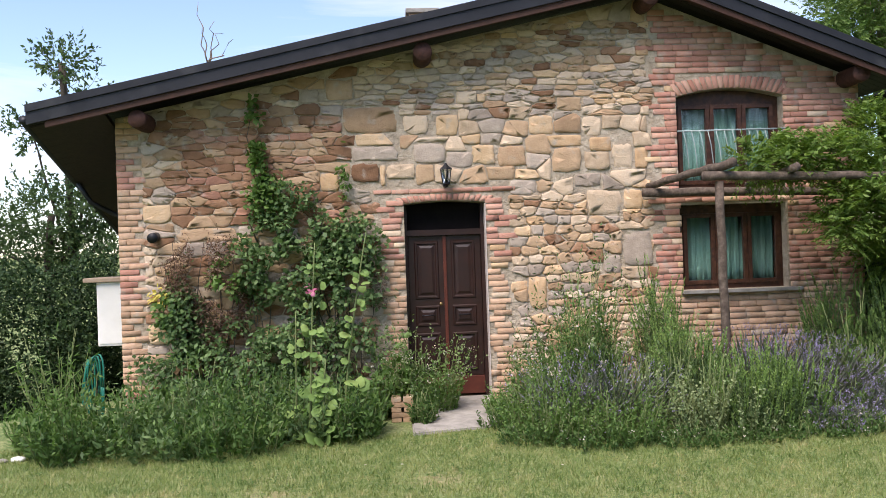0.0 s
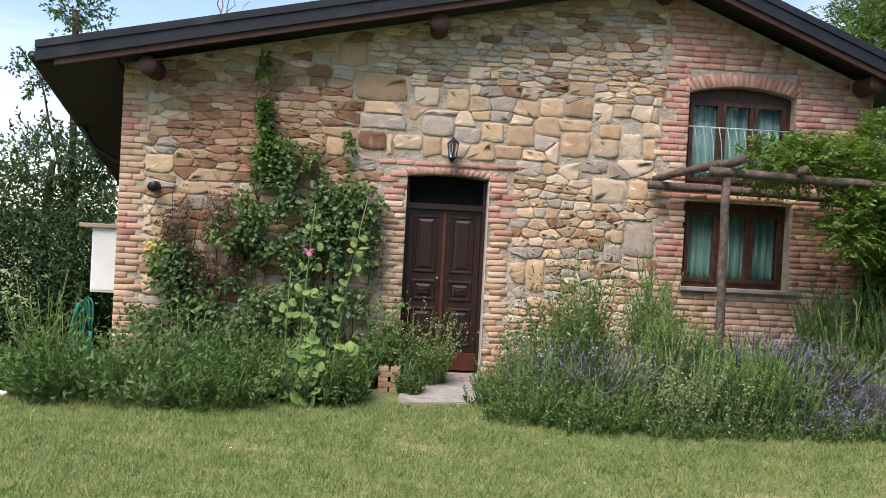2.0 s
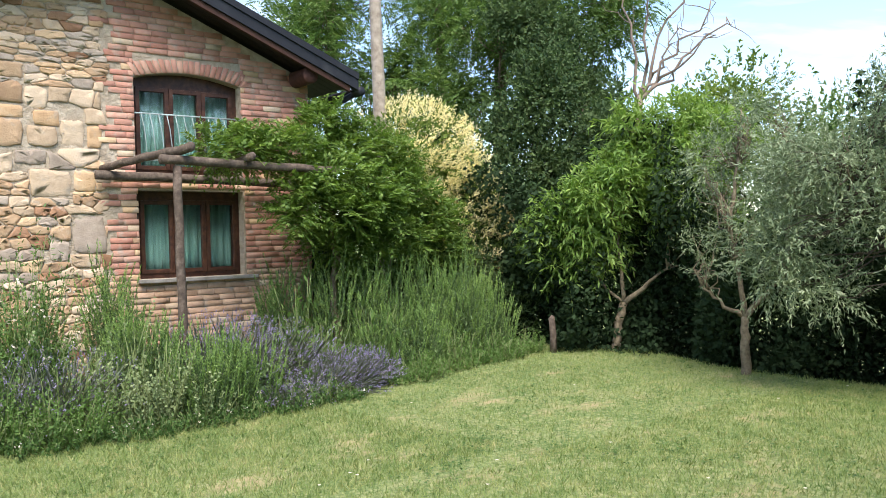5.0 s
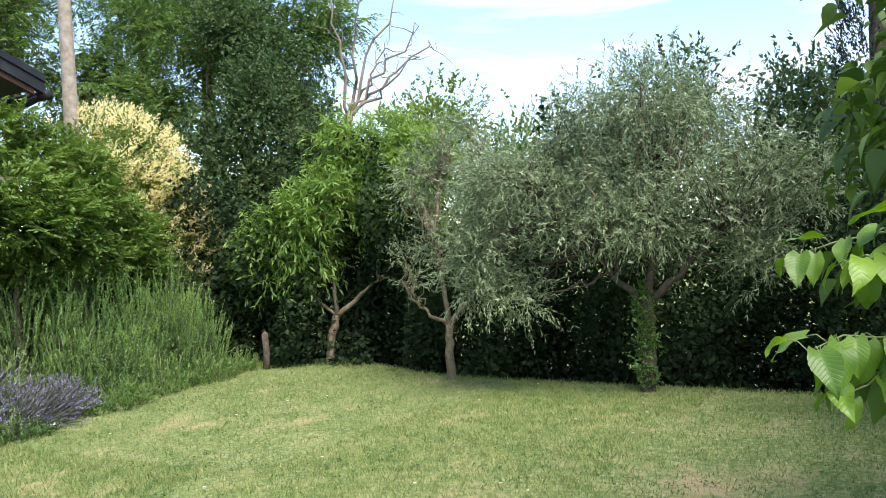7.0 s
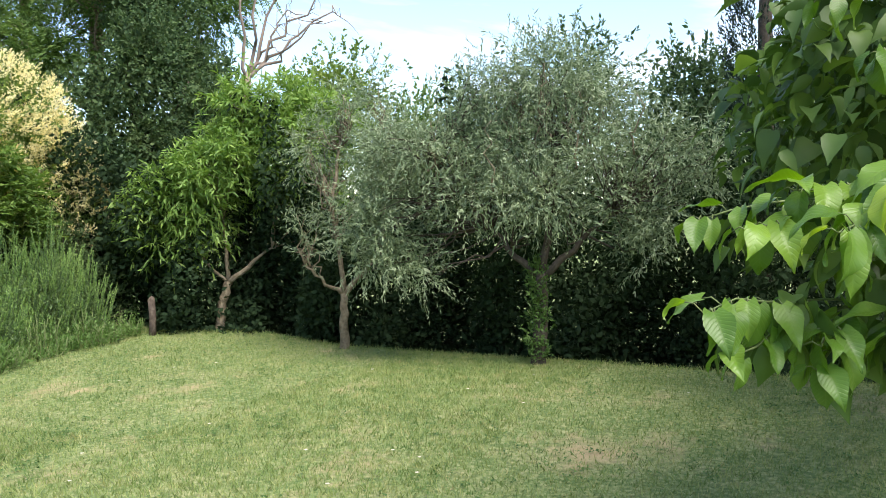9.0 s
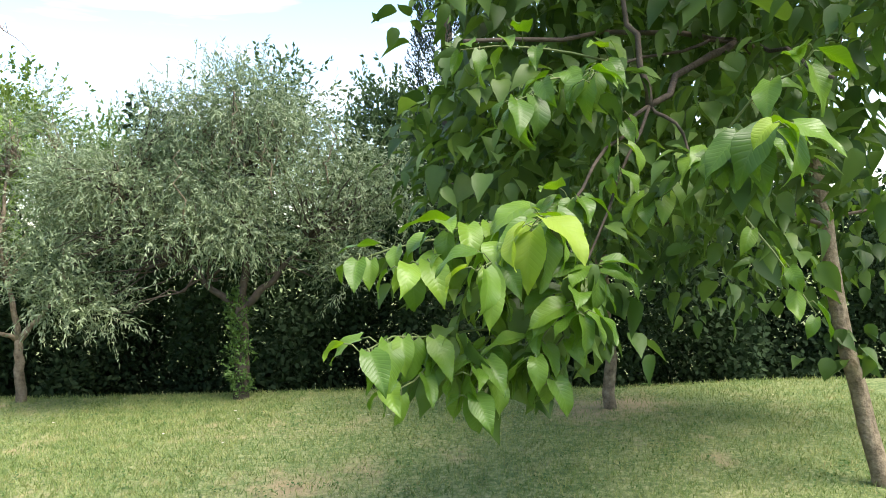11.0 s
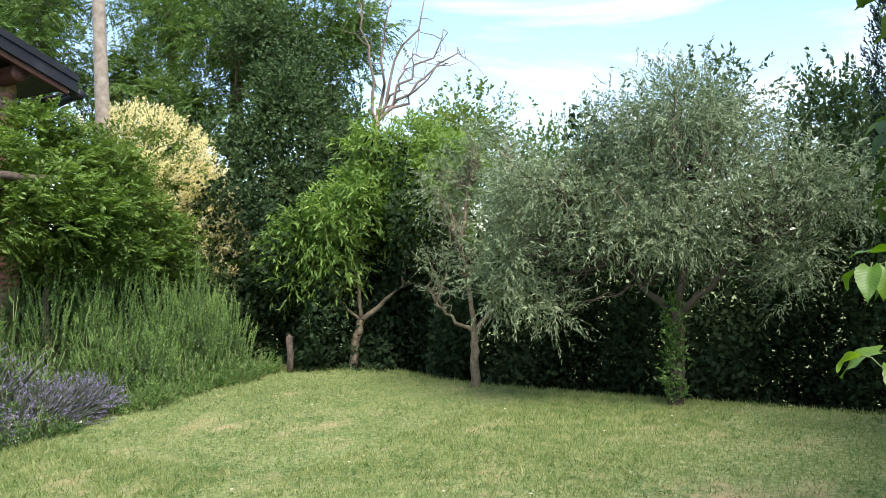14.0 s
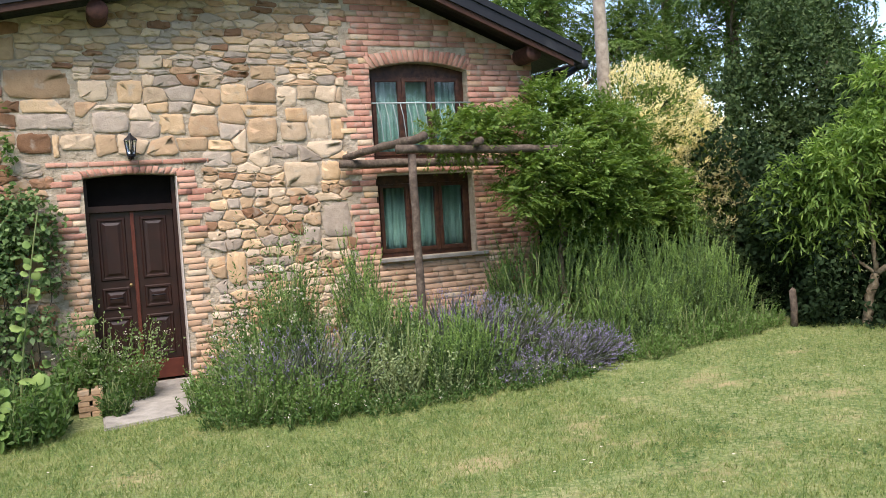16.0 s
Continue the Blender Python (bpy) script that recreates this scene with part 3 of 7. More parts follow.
for x, z, r in ((-3.53, 3.43, 0.108), (-0.22, 4.14, 0.112), (2.52, 4.74, 0.108), (5.08, 3.77, 0.112)):
    v, f = tube([(x, -0.40, z), (x, -0.38, z), (x, 0.0, z), (x, 0.3, z)], [r * 0.93, r, r, r], 14, 0.02)
    child_at(put("purlin", raw("purlin", v, f, M_BEAM, True), house, "round end of a red-brown stained purlin"))

# chimney behind the ridge line
bm = bmesh.new()
box(bm, -0.28, 0.14, 2.8, 3.2, 4.2, 5.50, 0.01)
chim = child_at(part("chimney", bm, M_STONE["tan_brick"], house, "brick chimney behind the roof edge"))
bm = bmesh.new()
box(bm, -0.33, 0.19, 2.75, 3.25, 5.502, 5.57, 0.01)
part("chimney_cap", bm, M_CONC, chim)

# door: frame, fanlight, two panelled leaves, sill board
door = thing("door", (0, 0, 0), "", "")
for k in ("label", "category"):
    if k in door:
        del door[k]
door.parent = house
door.location = (-0.7, -2.5, 0)
DY = 0.20
bm = bmesh.new()
box(bm, -0.5, -0.465, DY - 0.03, DY + 0.10, 0, 2.37)
box(bm, 0.445, 0.5, DY - 0.03, DY + 0.10, 0, 2.37)
box(bm, -0.465, 0.445, DY - 0.03, DY + 0.10, 1.99, 2.06)
child_at(part("door_frame", bm, M_DOOR, door))
bm = bmesh.new()
prism(bm, [(-0.465, 2.06), (0.445, 2.06), (0.445, 2.365), (-0.01, 2.41), (-0.465, 2.365)], DY + 0.06, DY + 0.085)
child_at(part("fanlight", bm, surface("dark_fanlight", [(0.004, 0.003, 0.003), (0.008, 0.006, 0.006)], rough=0.8, bump=0, spec=0.1), door, "dark fanlight over the leaves"))
for xa, xb in ((-0.463, -0.012), (-0.006, 0.443)):
    b = bmesh.new()
    box(b, xa, xb, DY + 0.02, DY + 0.065, 0.235, 1.988, 0.006)
    leafob = child_at(part("door_leaf", b, M_DOOR, door, "dark mahogany panelled leaf"))
    xm0, xm1 = xa + 0.075, xb - 0.075
    for z0, z1 in ((0.30, 0.78), (0.86, 1.12), (1.20, 1.92)):
        b = bmesh.new()
        f = []
        y0 = DY + 0.02
        rings = [(0.0, 0.0), (0.012, -0.014), (0.03, -0.014), (0.045, 0.004), (0.085, -0.012)]
        vs = []
        for ins, dy in rings:
            vs.append([b.verts.new(p) for p in ((xm0 + ins, y0 + dy, z0 + ins), (xm1 - ins, y0 + dy, z0 + ins), (xm1 - ins, y0 + dy, z1 - ins), (xm0 + ins, y0 + dy, z1 - ins))])
        for a, c in zip(vs, vs[1:]):
            for i in range(4):
                b.faces.new((a[i], a[(i + 1) % 4], c[(i + 1) % 4], c[i]))
        b.faces.new(vs[-1])
        part("door_panel", b, M_DOOR, leafob)
    xh = (xa + xb) / 2
    v, f = tube([(xh - 0.07, DY + 0.012, 1.0), (xh - 0.068, DY - 0.025, 1.0), (xh, DY - 0.032, 1.0), (xh + 0.068, DY - 0.025, 1.0), (xh + 0.07, DY + 0.012, 1.0)], [0.008] * 5, 8)
    put("pull_handle", raw("pull_handle", v, f, M_BLACK, True), leafob, "dark pull handle")
bm = bmesh.new()
box(bm, -0.03, 0.012, DY + 0.0, DY + 0.019, 0.24, 1.985, 0.008)
child_at(part("meeting_strip", bm, M_DOOR_RED, door, "worn red-brown meeting strip"))
bm = bmesh.new()
box(bm, -0.465, -0.014, DY + 0.005, DY + 0.06, 0.012, 0.232, 0.006)
box(bm, -0.008, 0.445, DY + 0.005, DY + 0.06, 0.012, 0.232, 0.006)
child_at(part("kick_board", bm, M_DOOR_RED, door, "sun-worn red kick board"))
bm = bmesh.new()
bmesh.ops.create_uvsphere(bm, u_segments=12, v_segments=8, radius=0.022, matrix=pose(-0.075, DY - 0.03, 1.14))
child_at(part("door_knob", bm, M_BRASS, door, "small brass knob", True))
bm = bmesh.new()
box(bm, 0.488, 0.4995, 0.004, 0.168, 0.0, 2.36)
child_at(part("plaster_reveal", bm, surface("worn_pale_plaster", [(0.48, 0.40, 0.35), (0.62, 0.55, 0.50)], rough=0.9, scale=9, bump=0.3), door, "white plastered reveal"))


def window(o, name_label, with_rail):
    x0, x1, z0, z1, rise = o
    w = thing("window", (0, 0, 0), "", "")
    for k in ("label", "category"):
        if k in w:
            del w[k]
    w.parent = house
    w.location = (-0.7, -2.5, 0)
    tagged(w, name_label)
    y = 0.17
    t = 0.06
    top = z1 + rise * 0.3
    b = bmesh.new()
    box(b, x0, x0 + t, y, y + 0.09, z0, top)
    box(b, x1 - t, x1, y, y + 0.09, z0, top)
    box(b, x0 + t, x1 - t, y, y + 0.09, z0, z0 + t)
    pts = [(x0 + t, top - 0.11), (x1 - t, top - 0.11)] + [(x1 - t - (x1 - x0 - 2 * t) * k / 8, (arch(o, x1 - t - (x1 - x0 - 2 * t) * k / 8) if rise else top) - 0.003) for k in range(9)]
    prism(b, pts, y, y + 0.09)
    child_at(part("window_frame", b, M_FRAME, w))
    n = 3
    step = (x1 - x0 - 2 * t) / n
    ztop = top - 0.112
    for k in range(n):
        xa, xb = x0 + t + step * k + 0.003, x0 + t + step * (k + 1) - 0.003
        b = bmesh.new()
        s = 0.05
        box(b, xa, xa + s, y - 0.02, y + 0.04, z0 + t, ztop, 0.004)
        box(b, xb - s, xb, y - 0.02, y + 0.04, z0 + t, ztop, 0.004)
        box(b, xa + s, xb - s, y - 0.018, y + 0.038, z0 + t, z0 + t + s, 0.004)
        box(b, xa + s, xb - s, y - 0.018, y + 0.038, ztop - s, ztop, 0.004)
        sash = child_at(part("sash", b, M_FRAME, w))
        b = bmesh.new()
        box(b, xa + s, xb - s, y + 0.008, y + 0.014, z0 + t + s, ztop - s)
        pane = part("pane", b, M_GLASS, sash)
        pane.visible_shadow = False
    if with_rail:
        for z in (3.17, 2.62):
            v, f = tube([(x0 - 0.01, -0.03, z), (x1 + 0.01, -0.05, z)], [0.009] * 2, 6)
            child_at(put("rail_bar", raw("rail_bar", v, f, M_IRON, True), w, "pale iron rail"))
        for k in range(13):
            xa = x0 + 0.06 + (x1 - x0 - 0.12) * k / 12
            v, f = tube([(xa, -0.04, 3.165), (xa + 0.03, -0.05, 3.0), (xa + 0.05, -0.05, 2.8), (xa + 0.06, -0.04, 2.62)], [0.006] * 4, 5)
            child_at(put("baluster", raw("baluster", v, f, M_IRON, True), w))
    else:
        b = bmesh.new()
        box(b, x0 - 0.03, x1 + 0.13, -0.06, 0.168, z0 - 0.045, z0 - 0.002, 0.006)
        child_at(part("window_sill", b, M_CONC, w, "thin pale stone sill"))
    return w


window(WUP, "arched three-light wooden window with iron rail", True)
window(WLO, "three-light wooden window above lavender", False)


def curtain(x0, x1, z0, z1, y=0.31):
    n = 60
    xs = np.linspace(x0, x1, n)
    yy = y + 0.025 * np.sin(xs * 55) + 0.012 * np.sin(xs * 131 + 1)
    zs = np.linspace(z1, z0, 6)
    V = np.array([(x, yv + 0.01 * math.sin(3 * x + z * 2), z) for z in zs for x, yv in zip(xs, yy)])
    i = np.arange(len(V)).reshape(6, n)
    F = np.stack([i[:-1, :-1], i[:-1, 1:], i[1:, 1:], i[1:, :-1]], -1).reshape(-1, 4)
    ob = put("curtain", raw("curtain", V, F, M_CURTAIN, True))
    md = ob.modifiers.new("cloth", "SOLIDIFY")
    md.thickness = 0.004
    tagged(ob, "teal cotton curtain hanging behind the window", "curtain", "teal curtains")


for o in (WUP, WLO):
    xw = o[1] - o[0]
    curtain(o[0] + 0.07, o[0] + 0.07 + xw * 0.47, o[2] + 0.05, o[3] + 0.02)
    curtain(o[1] - 0.07 - xw * 0.44, o[1] - 0.07, o[2] + 0.05, o[3] + 0.02, 0.32)

# lantern above the door
lamp = thing("wall_lantern", (0.02, -0.0, 2.715), "black iron wall lantern with clear panes", "lantern")


def lathe(b, prof, sides, at):
    rings = []
    for r, z in prof:
        rings.append([b.verts.new((at[0] + r * math.cos(2 * math.pi * (k + 0.5) / sides), at[1] + r * math.sin(2 * math.pi * (k + 0.5) / sides), at[2] + z)) for k in range(sides)])
    for a, c in zip(rings, rings[1:]):
        for k in range(sides):
            b.faces.new((a[k], a[(k + 1) % sides], c[(k + 1) % sides], c[k]))
    b.faces.new(rings[0][::-1])
    b.faces.new(rings[-1])
    return b


LP = (0, -0.13, 0)
part("lantern_roof", lathe(bmesh.new(), [(0.085, 0.055), (0.075, 0.07), (0.035, 0.10), (0.02, 0.12), (0.012, 0.135)], 6, LP), M_BLACK, lamp)
part("lantern_base", lathe(bmesh.new(), [(0.02, -0.135), (0.05, -0.12), (0.05, -0.10), (0.03, -0.105)], 6, LP), M_BLACK, lamp)
part("lantern_pane", lathe(bmesh.new(), [(0.043, -0.10), (0.066, 0.054)], 6, LP), M_LAMPGLASS, lamp, "clear lantern panes")
for k in range(6):
    a = 2 * math.pi * (k + 0.5) / 6
    v, f = tube([(LP[0] + 0.047 * math.cos(a), LP[1] + 0.047 * math.sin(a), -0.105), (LP[0] + 0.07 * math.cos(a), LP[1] + 0.07 * math.sin(a), 0.056)], [0.006] * 2, 5)
    put("lantern_bar", raw("lantern_bar", v, f, M_BLACK, True), lamp)
v, f = tube([(0, 0.0, -0.09), (0, -0.05, -0.15), (0, -0.11, -0.145), (0, -0.13, -0.12)], [0.011] * 4, 7)
put("bracket", raw("bracket", v, f, M_BLACK, True), lamp)
bm = bmesh.new()
box(bm, -0.03, 0.03, -0.02, 0.02, -0.14, -0.03, 0.004)
part("wall_plate", bm, M_BLACK, lamp)

# clay spout in the wall
v, f = tube([(-3.47, 0.1, 2.09), (-3.47, -0.1, 2.07), (-3.47, -0.16, 2.06)], [0.055, 0.055, 0.06], 12)
child_at(put("water_spout", raw("water_spout", v, f, M_BLACK, True), house, "dark clay spout in the wall"))

# meter box on the side wall
mb = thing("meter_box", (-4.2, 1.0, 1.1), "white sheet-metal cabinet fixed to the side wall", "cabinet")
bm = bmesh.new()
box(bm, -0.27, 0.288, -0.18, 0.5, -0.38, 0.44, 0.01)
part("cabinet_body", bm, M_WHITE, mb)
bm = bmesh.new()
box(bm, -0.42, 0.289, -0.24, 0.6, 0.445, 0.50, 0.01)
part("cabinet_roof", bm, surface("clay_slab", [(0.32, 0.24, 0.17), (0.44, 0.34, 0.26)], rough=0.9, bump=0.3), mb, "thin clay slab roof")
bm = bmesh.new()
box(bm, -0.25, 0.27, -0.19, -0.181, -0.35, 0.41, 0.003)
part("cabinet_door", bm, M_WHITE, mb)

# coiled hose by the corner
hz = float(ground_z(-4.1, -0.35))
hose = thing("garden_hose", (-4.1, -0.35, hz), "coiled green garden hose hung by the corner", "hose")
for k in range(6):
    dx = 0.03 * k - 0.08
    s = np.linspace(0, 2 * np.pi, 20)
    pts = np.stack([dx + 0.07 * np.cos(s) + 0.01 * np.sin(3 * s + k), 0.04 * np.sin(s * 1 + k) - 0.02 * k, 0.5 + (0.30 + 0.015 * k) * np.sin(s)], 1)
    v, f = tube(pts, [0.011] * 20, 6)
    put("coil", raw("coil", v, f, M_HOSE, True), hose)
v, f = tube([(0, 0.0, 0.0), (0.0, 0.0, 0.45), (0, -0.02, 0.80)], [0.02] * 3, 8)
put("hose_post", raw("hose_post", v, f, M_LOG, True), hose)

# door slab
bm = bmesh.new()
outline = [(-0.50, -1.48), (0.30, -1.32), (0.52, -0.9), (0.50, 0.19), (-0.50, 0.19)]
a = [bm.verts.new((x, y, -0.012 + 0.055 * min(0, y))) for x, y in outline]
c = [bm.verts.new((x * 1.02, y * 1.01, -0.35)) for x, y in outline]
bm.faces.new(a)
for i in range(5):
    bm.faces.new((a[i], c[i], c[(i + 1) % 5], a[(i + 1) % 5]))
bmesh.ops.bevel(bm, geom=[e for e in bm.edges if min(e.verts[0].co.z, e.verts[1].co.z) > -0.2], offset=0.015, segments=2, affect="EDGES")
slab = part("door_slab", bm, M_CONC, None)
tagged(slab, "weathered concrete slab before the door", "doorstep", kind="structure")

# ---- pergola ----
perg = thing("pergola", (2.92, -1.3, float(ground_z(2.92, -1.3))), "rough weathered log pergola against the wall", "pergola")


def log(name, pts, r0, r1, label=""):
    p = curve_pts(pts[0], pts[1], 9, 0.0, 0.006)
    v, f = tube(p, np.linspace(r0, r1, 9), 12, 0.035)
    return child_at(put(name, raw(name, v, f, M_LOG, True), perg, label))


log("post", ((2.93, -1.3, -0.2), (2.91, -1.3, 2.44)), 0.052, 0.045)
log("front_rail", ((2.72, -1.32, 2.50), (4.9, -1.30, 2.45)), 0.052, 0.045)
log("wall_rail", ((2.42, -0.13, 2.42), (5.1, -0.13, 2.36)), 0.056, 0.05)
log("rafter", ((2.52, -0.02, 2.50), (2.99, -1.5, 2.63)), 0.042, 0.05)
log("rafter", ((3.70, -0.2, 2.47), (3.68, -1.5, 2.56)), 0.04, 0.045)

# tall wooden pole
zp = float(ground_z(6.65, 0.3))
pole = thing("utility_pole", (6.66, 0.32, zp), "weathered grey wooden pole rising from shrubs", "pole")
v, f = tube([(0.0, 0, -0.1), (0, 0, 3.0 - zp), (-0.05, 0, 5.2 - zp), (-0.1, 0, 7.5 - zp)], [0.11, 0.10, 0.085, 0.07], 14, 0.01)
put("shaft", raw("shaft", v, f, M_POLE, True), pole)

# old stake
zs = float(ground_z(7.92, -1.89))
v, f = tube([(0, 0, -0.1), (0.01, 0, 0.25), (0.0, 0.01, 0.47), (0.02, 0, 0.50)], [0.05, 0.048, 0.045, 0.03], 9, 0.06)
stake = put("stake", raw("stake", v, f, M_LOG, True))
stake.location = (7.92, -1.89, zs)
tagged(stake, "short weathered wooden stake in the grass", "stake")

# brick plinth beside the door
zpl = float(ground_z(-0.60, -0.62))
plinth = thing("brick_plinth", (-0.60, -0.62, zpl), "low stack of old bricks beside the doorstep", "plinth")
b = bmesh.new()
box(b, -0.12, 0.12, -0.055, 0.055, -0.026, 0.026, 0.006)
me = bpy.data.meshes.new("plinth_brick")
b.to_mesh(me)
b.free()
me.materials.append(M_STONE_ONE["tan"])
for k in range(5):
    for j in range(2):
        o = put("brick", me, plinth)
        if k % 2:
            o.matrix_local = pose(rng.uniform(-0.01, 0.01), -0.065 + 0.13 * j, 0.026 + 0.056 * k, 0, 0, rng.uniform(-4, 4))
        else:
            o.matrix_local = pose(-0.065 + 0.13 * j, rng.uniform(-0.01, 0.01), 0.026 + 0.056 * k, 0, 0, 90 + rng.uniform(-4, 4))


# ---- plants ----
def gz(x, y):
    return float(ground_z(x, y))


def plant(name, loc, label, category, group=""):
    return thing(name, loc, label, category, group)


def leaf_part(name, arrays, mat, parent, label="", kind="", smooth=False):
    v, f = arrays if not isinstance(arrays, list) else merge(arrays)
    return child_at(put(name, raw(name, v, f, mat, smooth), parent, label, kind or ("" if name in ("foliage", "crown") else "stuff")))


def limb(name, pts, r0, r1, mat, parent, sides=9, wob=0.05, label=""):
    v, f = tube(pts, np.linspace(r0, r1, len(pts)), sides, wob)
    return child_at(put(name, raw(name, v, f, mat, True), parent, label))


def branchlets(parent, starts, ends, r0, r1, mat, name="branchwork", n=6, wob=0.06):
    """Many thin branches, joined: too fine to pick apart."""
    out = []
    for a, b in zip(starts, ends):
        out.append(tube(curve_pts(a, b, n, 0.0, wob), np.linspace(r0, r1, n), 5))
    v, f = merge(out)
    return child_at(put(name, raw(name, v, f, mat, True), parent, "", "stuff"))


# climber on the wall, lush, with a dry patch
climber = plant("climbing_vine", (-2.1, -0.2, gz(-2.1, -0.2)), "leafy green climber with dry brown patch on the wall", "climber")


def on_wall(cx, cz, rx, rz, n, depth):
    a, r = rng.uniform(0, 2 * np.pi, n), np.sqrt(rng.uniform(0, 1, n)) * (1 + 0.15 * rng.standard_normal(n))
    hole = np.array([noise.noise((3.2 * (cx + rx * q * math.cos(w)), 0.0, 3.2 * (cz + rz * q * math.sin(w)))) for q, w in zip(r, a)])
    a, r = a[hole > -0.22], r[hole > -0.22]
    n = len(a)
    return np.stack([cx + rx * r * np.cos(a), -0.03 - depth * rng.uniform(0.1, 1, n) * np.sqrt(np.clip(1 - r * r, 0.05, 1)), cz + rz * r * np.sin(a)], 1)


def wall_leaves(spots, L, W, fn=leaf_arrays):
    P = np.concatenate([on_wall(*s) for s in spots])
    D = np.stack([rng.normal(0, 0.8, len(P)), -0.5 - rng.uniform(0, 0.8, len(P)), rng.normal(-0.35, 0.6, len(P))], 1)
    return fn(P, D, L * rng.uniform(0.6, 1.3, len(P)), W * rng.uniform(0.7, 1.2, len(P)))


leaf_part("foliage", [wall_leaves([(-1.75, 1.7, 0.72, 0.75, 1700, 0.40), (-1.25, 1.5, 0.48, 0.65, 1200, 0.42), (-2.2, 1.75, 0.40, 0.42, 700, 0.35), (-1.9, 2.3, 0.36, 0.45, 560, 0.25), (-1.2, 1.95, 0.42, 0.34, 700, 0.3)], 0.078, 0.062),
                      wall_leaves([(-3.15, 0.75, 0.30, 0.85, 1500, 0.35), (-2.5, 0.5, 0.75, 0.6, 2400, 0.5), (-1.6, 0.7, 0.8, 0.75, 2600, 0.5), (-3.35, 0.35, 0.4, 0.5, 900, 0.4)], 0.075, 0.055)], M_IVY, climber)
leaf_part("tendril_foliage", [wall_leaves([(-2.22, 2.85, 0.10, 0.35, 260, 0.14), (-2.25, 3.35, 0.09, 0.36, 190, 0.14), (-1.22, 2.65, 0.06, 0.45, 70, 0.08), (-2.15, 2.5, 0.22, 0.3, 260, 0.2)], 0.08, 0.07)], M_WEED_LIGHT, climber)
leaf_part("dry_foliage", [wall_leaves([(-2.85, 1.65, 0.52, 0.42, 4200, 0.30), (-2.75, 1.05, 0.42, 0.5, 3000, 0.25), (-3.15, 1.5, 0.2, 0.4, 500, 0.2), (-0.85, 1.3, 0.12, 0.35, 300, 0.15)], 0.05, 0.014)], M_DRY, climber, "dry brown leaves")
leaf_part("yellow_foliage", [wall_leaves([(-3.42, 1.38, 0.13, 0.12, 45, 0.25)], 0.08, 0.06)], M_YELLOW, climber, "yellowing leaves")
leaf_part("fresh_foliage", [wall_leaves([(-2.62, 1.55, 0.22, 0.28, 260, 0.42), (-3.35, 1.2, 0.16, 0.2, 160, 0.35)], 0.09, 0.055)], M_WEED_LIGHT, climber)
st = [(rng.uniform(-3.2, -1.0), -0.06, -0.1) for _ in range(26)]
en = [(a[0] + rng.uniform(-0.3, 0.3), -0.08, rng.uniform(1.2, 2.3)) for a in st]
branchlets(climber, st + [(-2.2, -0.05, 1.8)], en + [(-2.24, -0.07, 3.68)], 0.011, 0.004, M_BARK_DARK, "stemwork")


def hollyhock(x, y, h, lean, n, label, pink=False):
    z = gz(x, y)
    t = plant("hollyhock", (x, y, z), label, "flower", "hollyhocks by the wall")
    s = np.linspace(0, 1, 9)
    pts = np.stack([lean * s ** 1.4, 0.08 * s, h * s], 1)
    v, f = tube(pts, np.linspace(0.014, 0.006, 9), 7)
    put("stem", raw("stem", v, f, M_STEM, True), t)
    u = rng.uniform(0.05, 0.97, n) ** 0.9
    P = np.stack([np.interp(u, s, pts[:, 0]), np.interp(u, s, pts[:, 1]), h * u], 1)
    a = rng.uniform(0, 2 * np.pi, n)
    D = np.stack([np.cos(a), np.sin(a) * 0.6 - 0.3, rng.uniform(-1.3, -0.1, n)], 1)
    size = (0.155 - 0.09 * u) * rng.uniform(0.7, 1.25, n)
    put("leafage", raw("leafage", *round_leaves(P + unit(D) * size[:, None] * 0.7, D, size, size, up=0.3, face=(0, -1.6, 0.4)), M_HOLLY), t, "", "stuff")
    if not pink:
        return
    k = 9
    P = np.stack([np.interp(0.75, s, pts[:, 0]) + rng.normal(0, 0.03, k), -0.06 + rng.normal(0, 0.02, k), h * 0.76 + rng.normal(0, 0.03, k)], 1)
    put("blossom", raw("blossom", *round_leaves(P, rng.standard_normal((k, 3)) + [0, -1, 0], 0.055, 0.055), M_PINK), t, "pink blossom")


hollyhock(-1.55, -1.55, 2.05, 0.10, 34, "tall hollyhock with pale leaves and a pink flower", True)
hollyhock(-1.22, -1.45, 2.15, 0.30, 30, "tall leaning hollyhock with pale round leaves")
hollyhock(-1.70, -1.45, 1.35, 0.02, 14, "shorter hollyhock with large pale leaves")
hollyhock(-1.42, -1.65, 0.85, 0.05, 26, "low hollyhock with big yellow-green leaves")


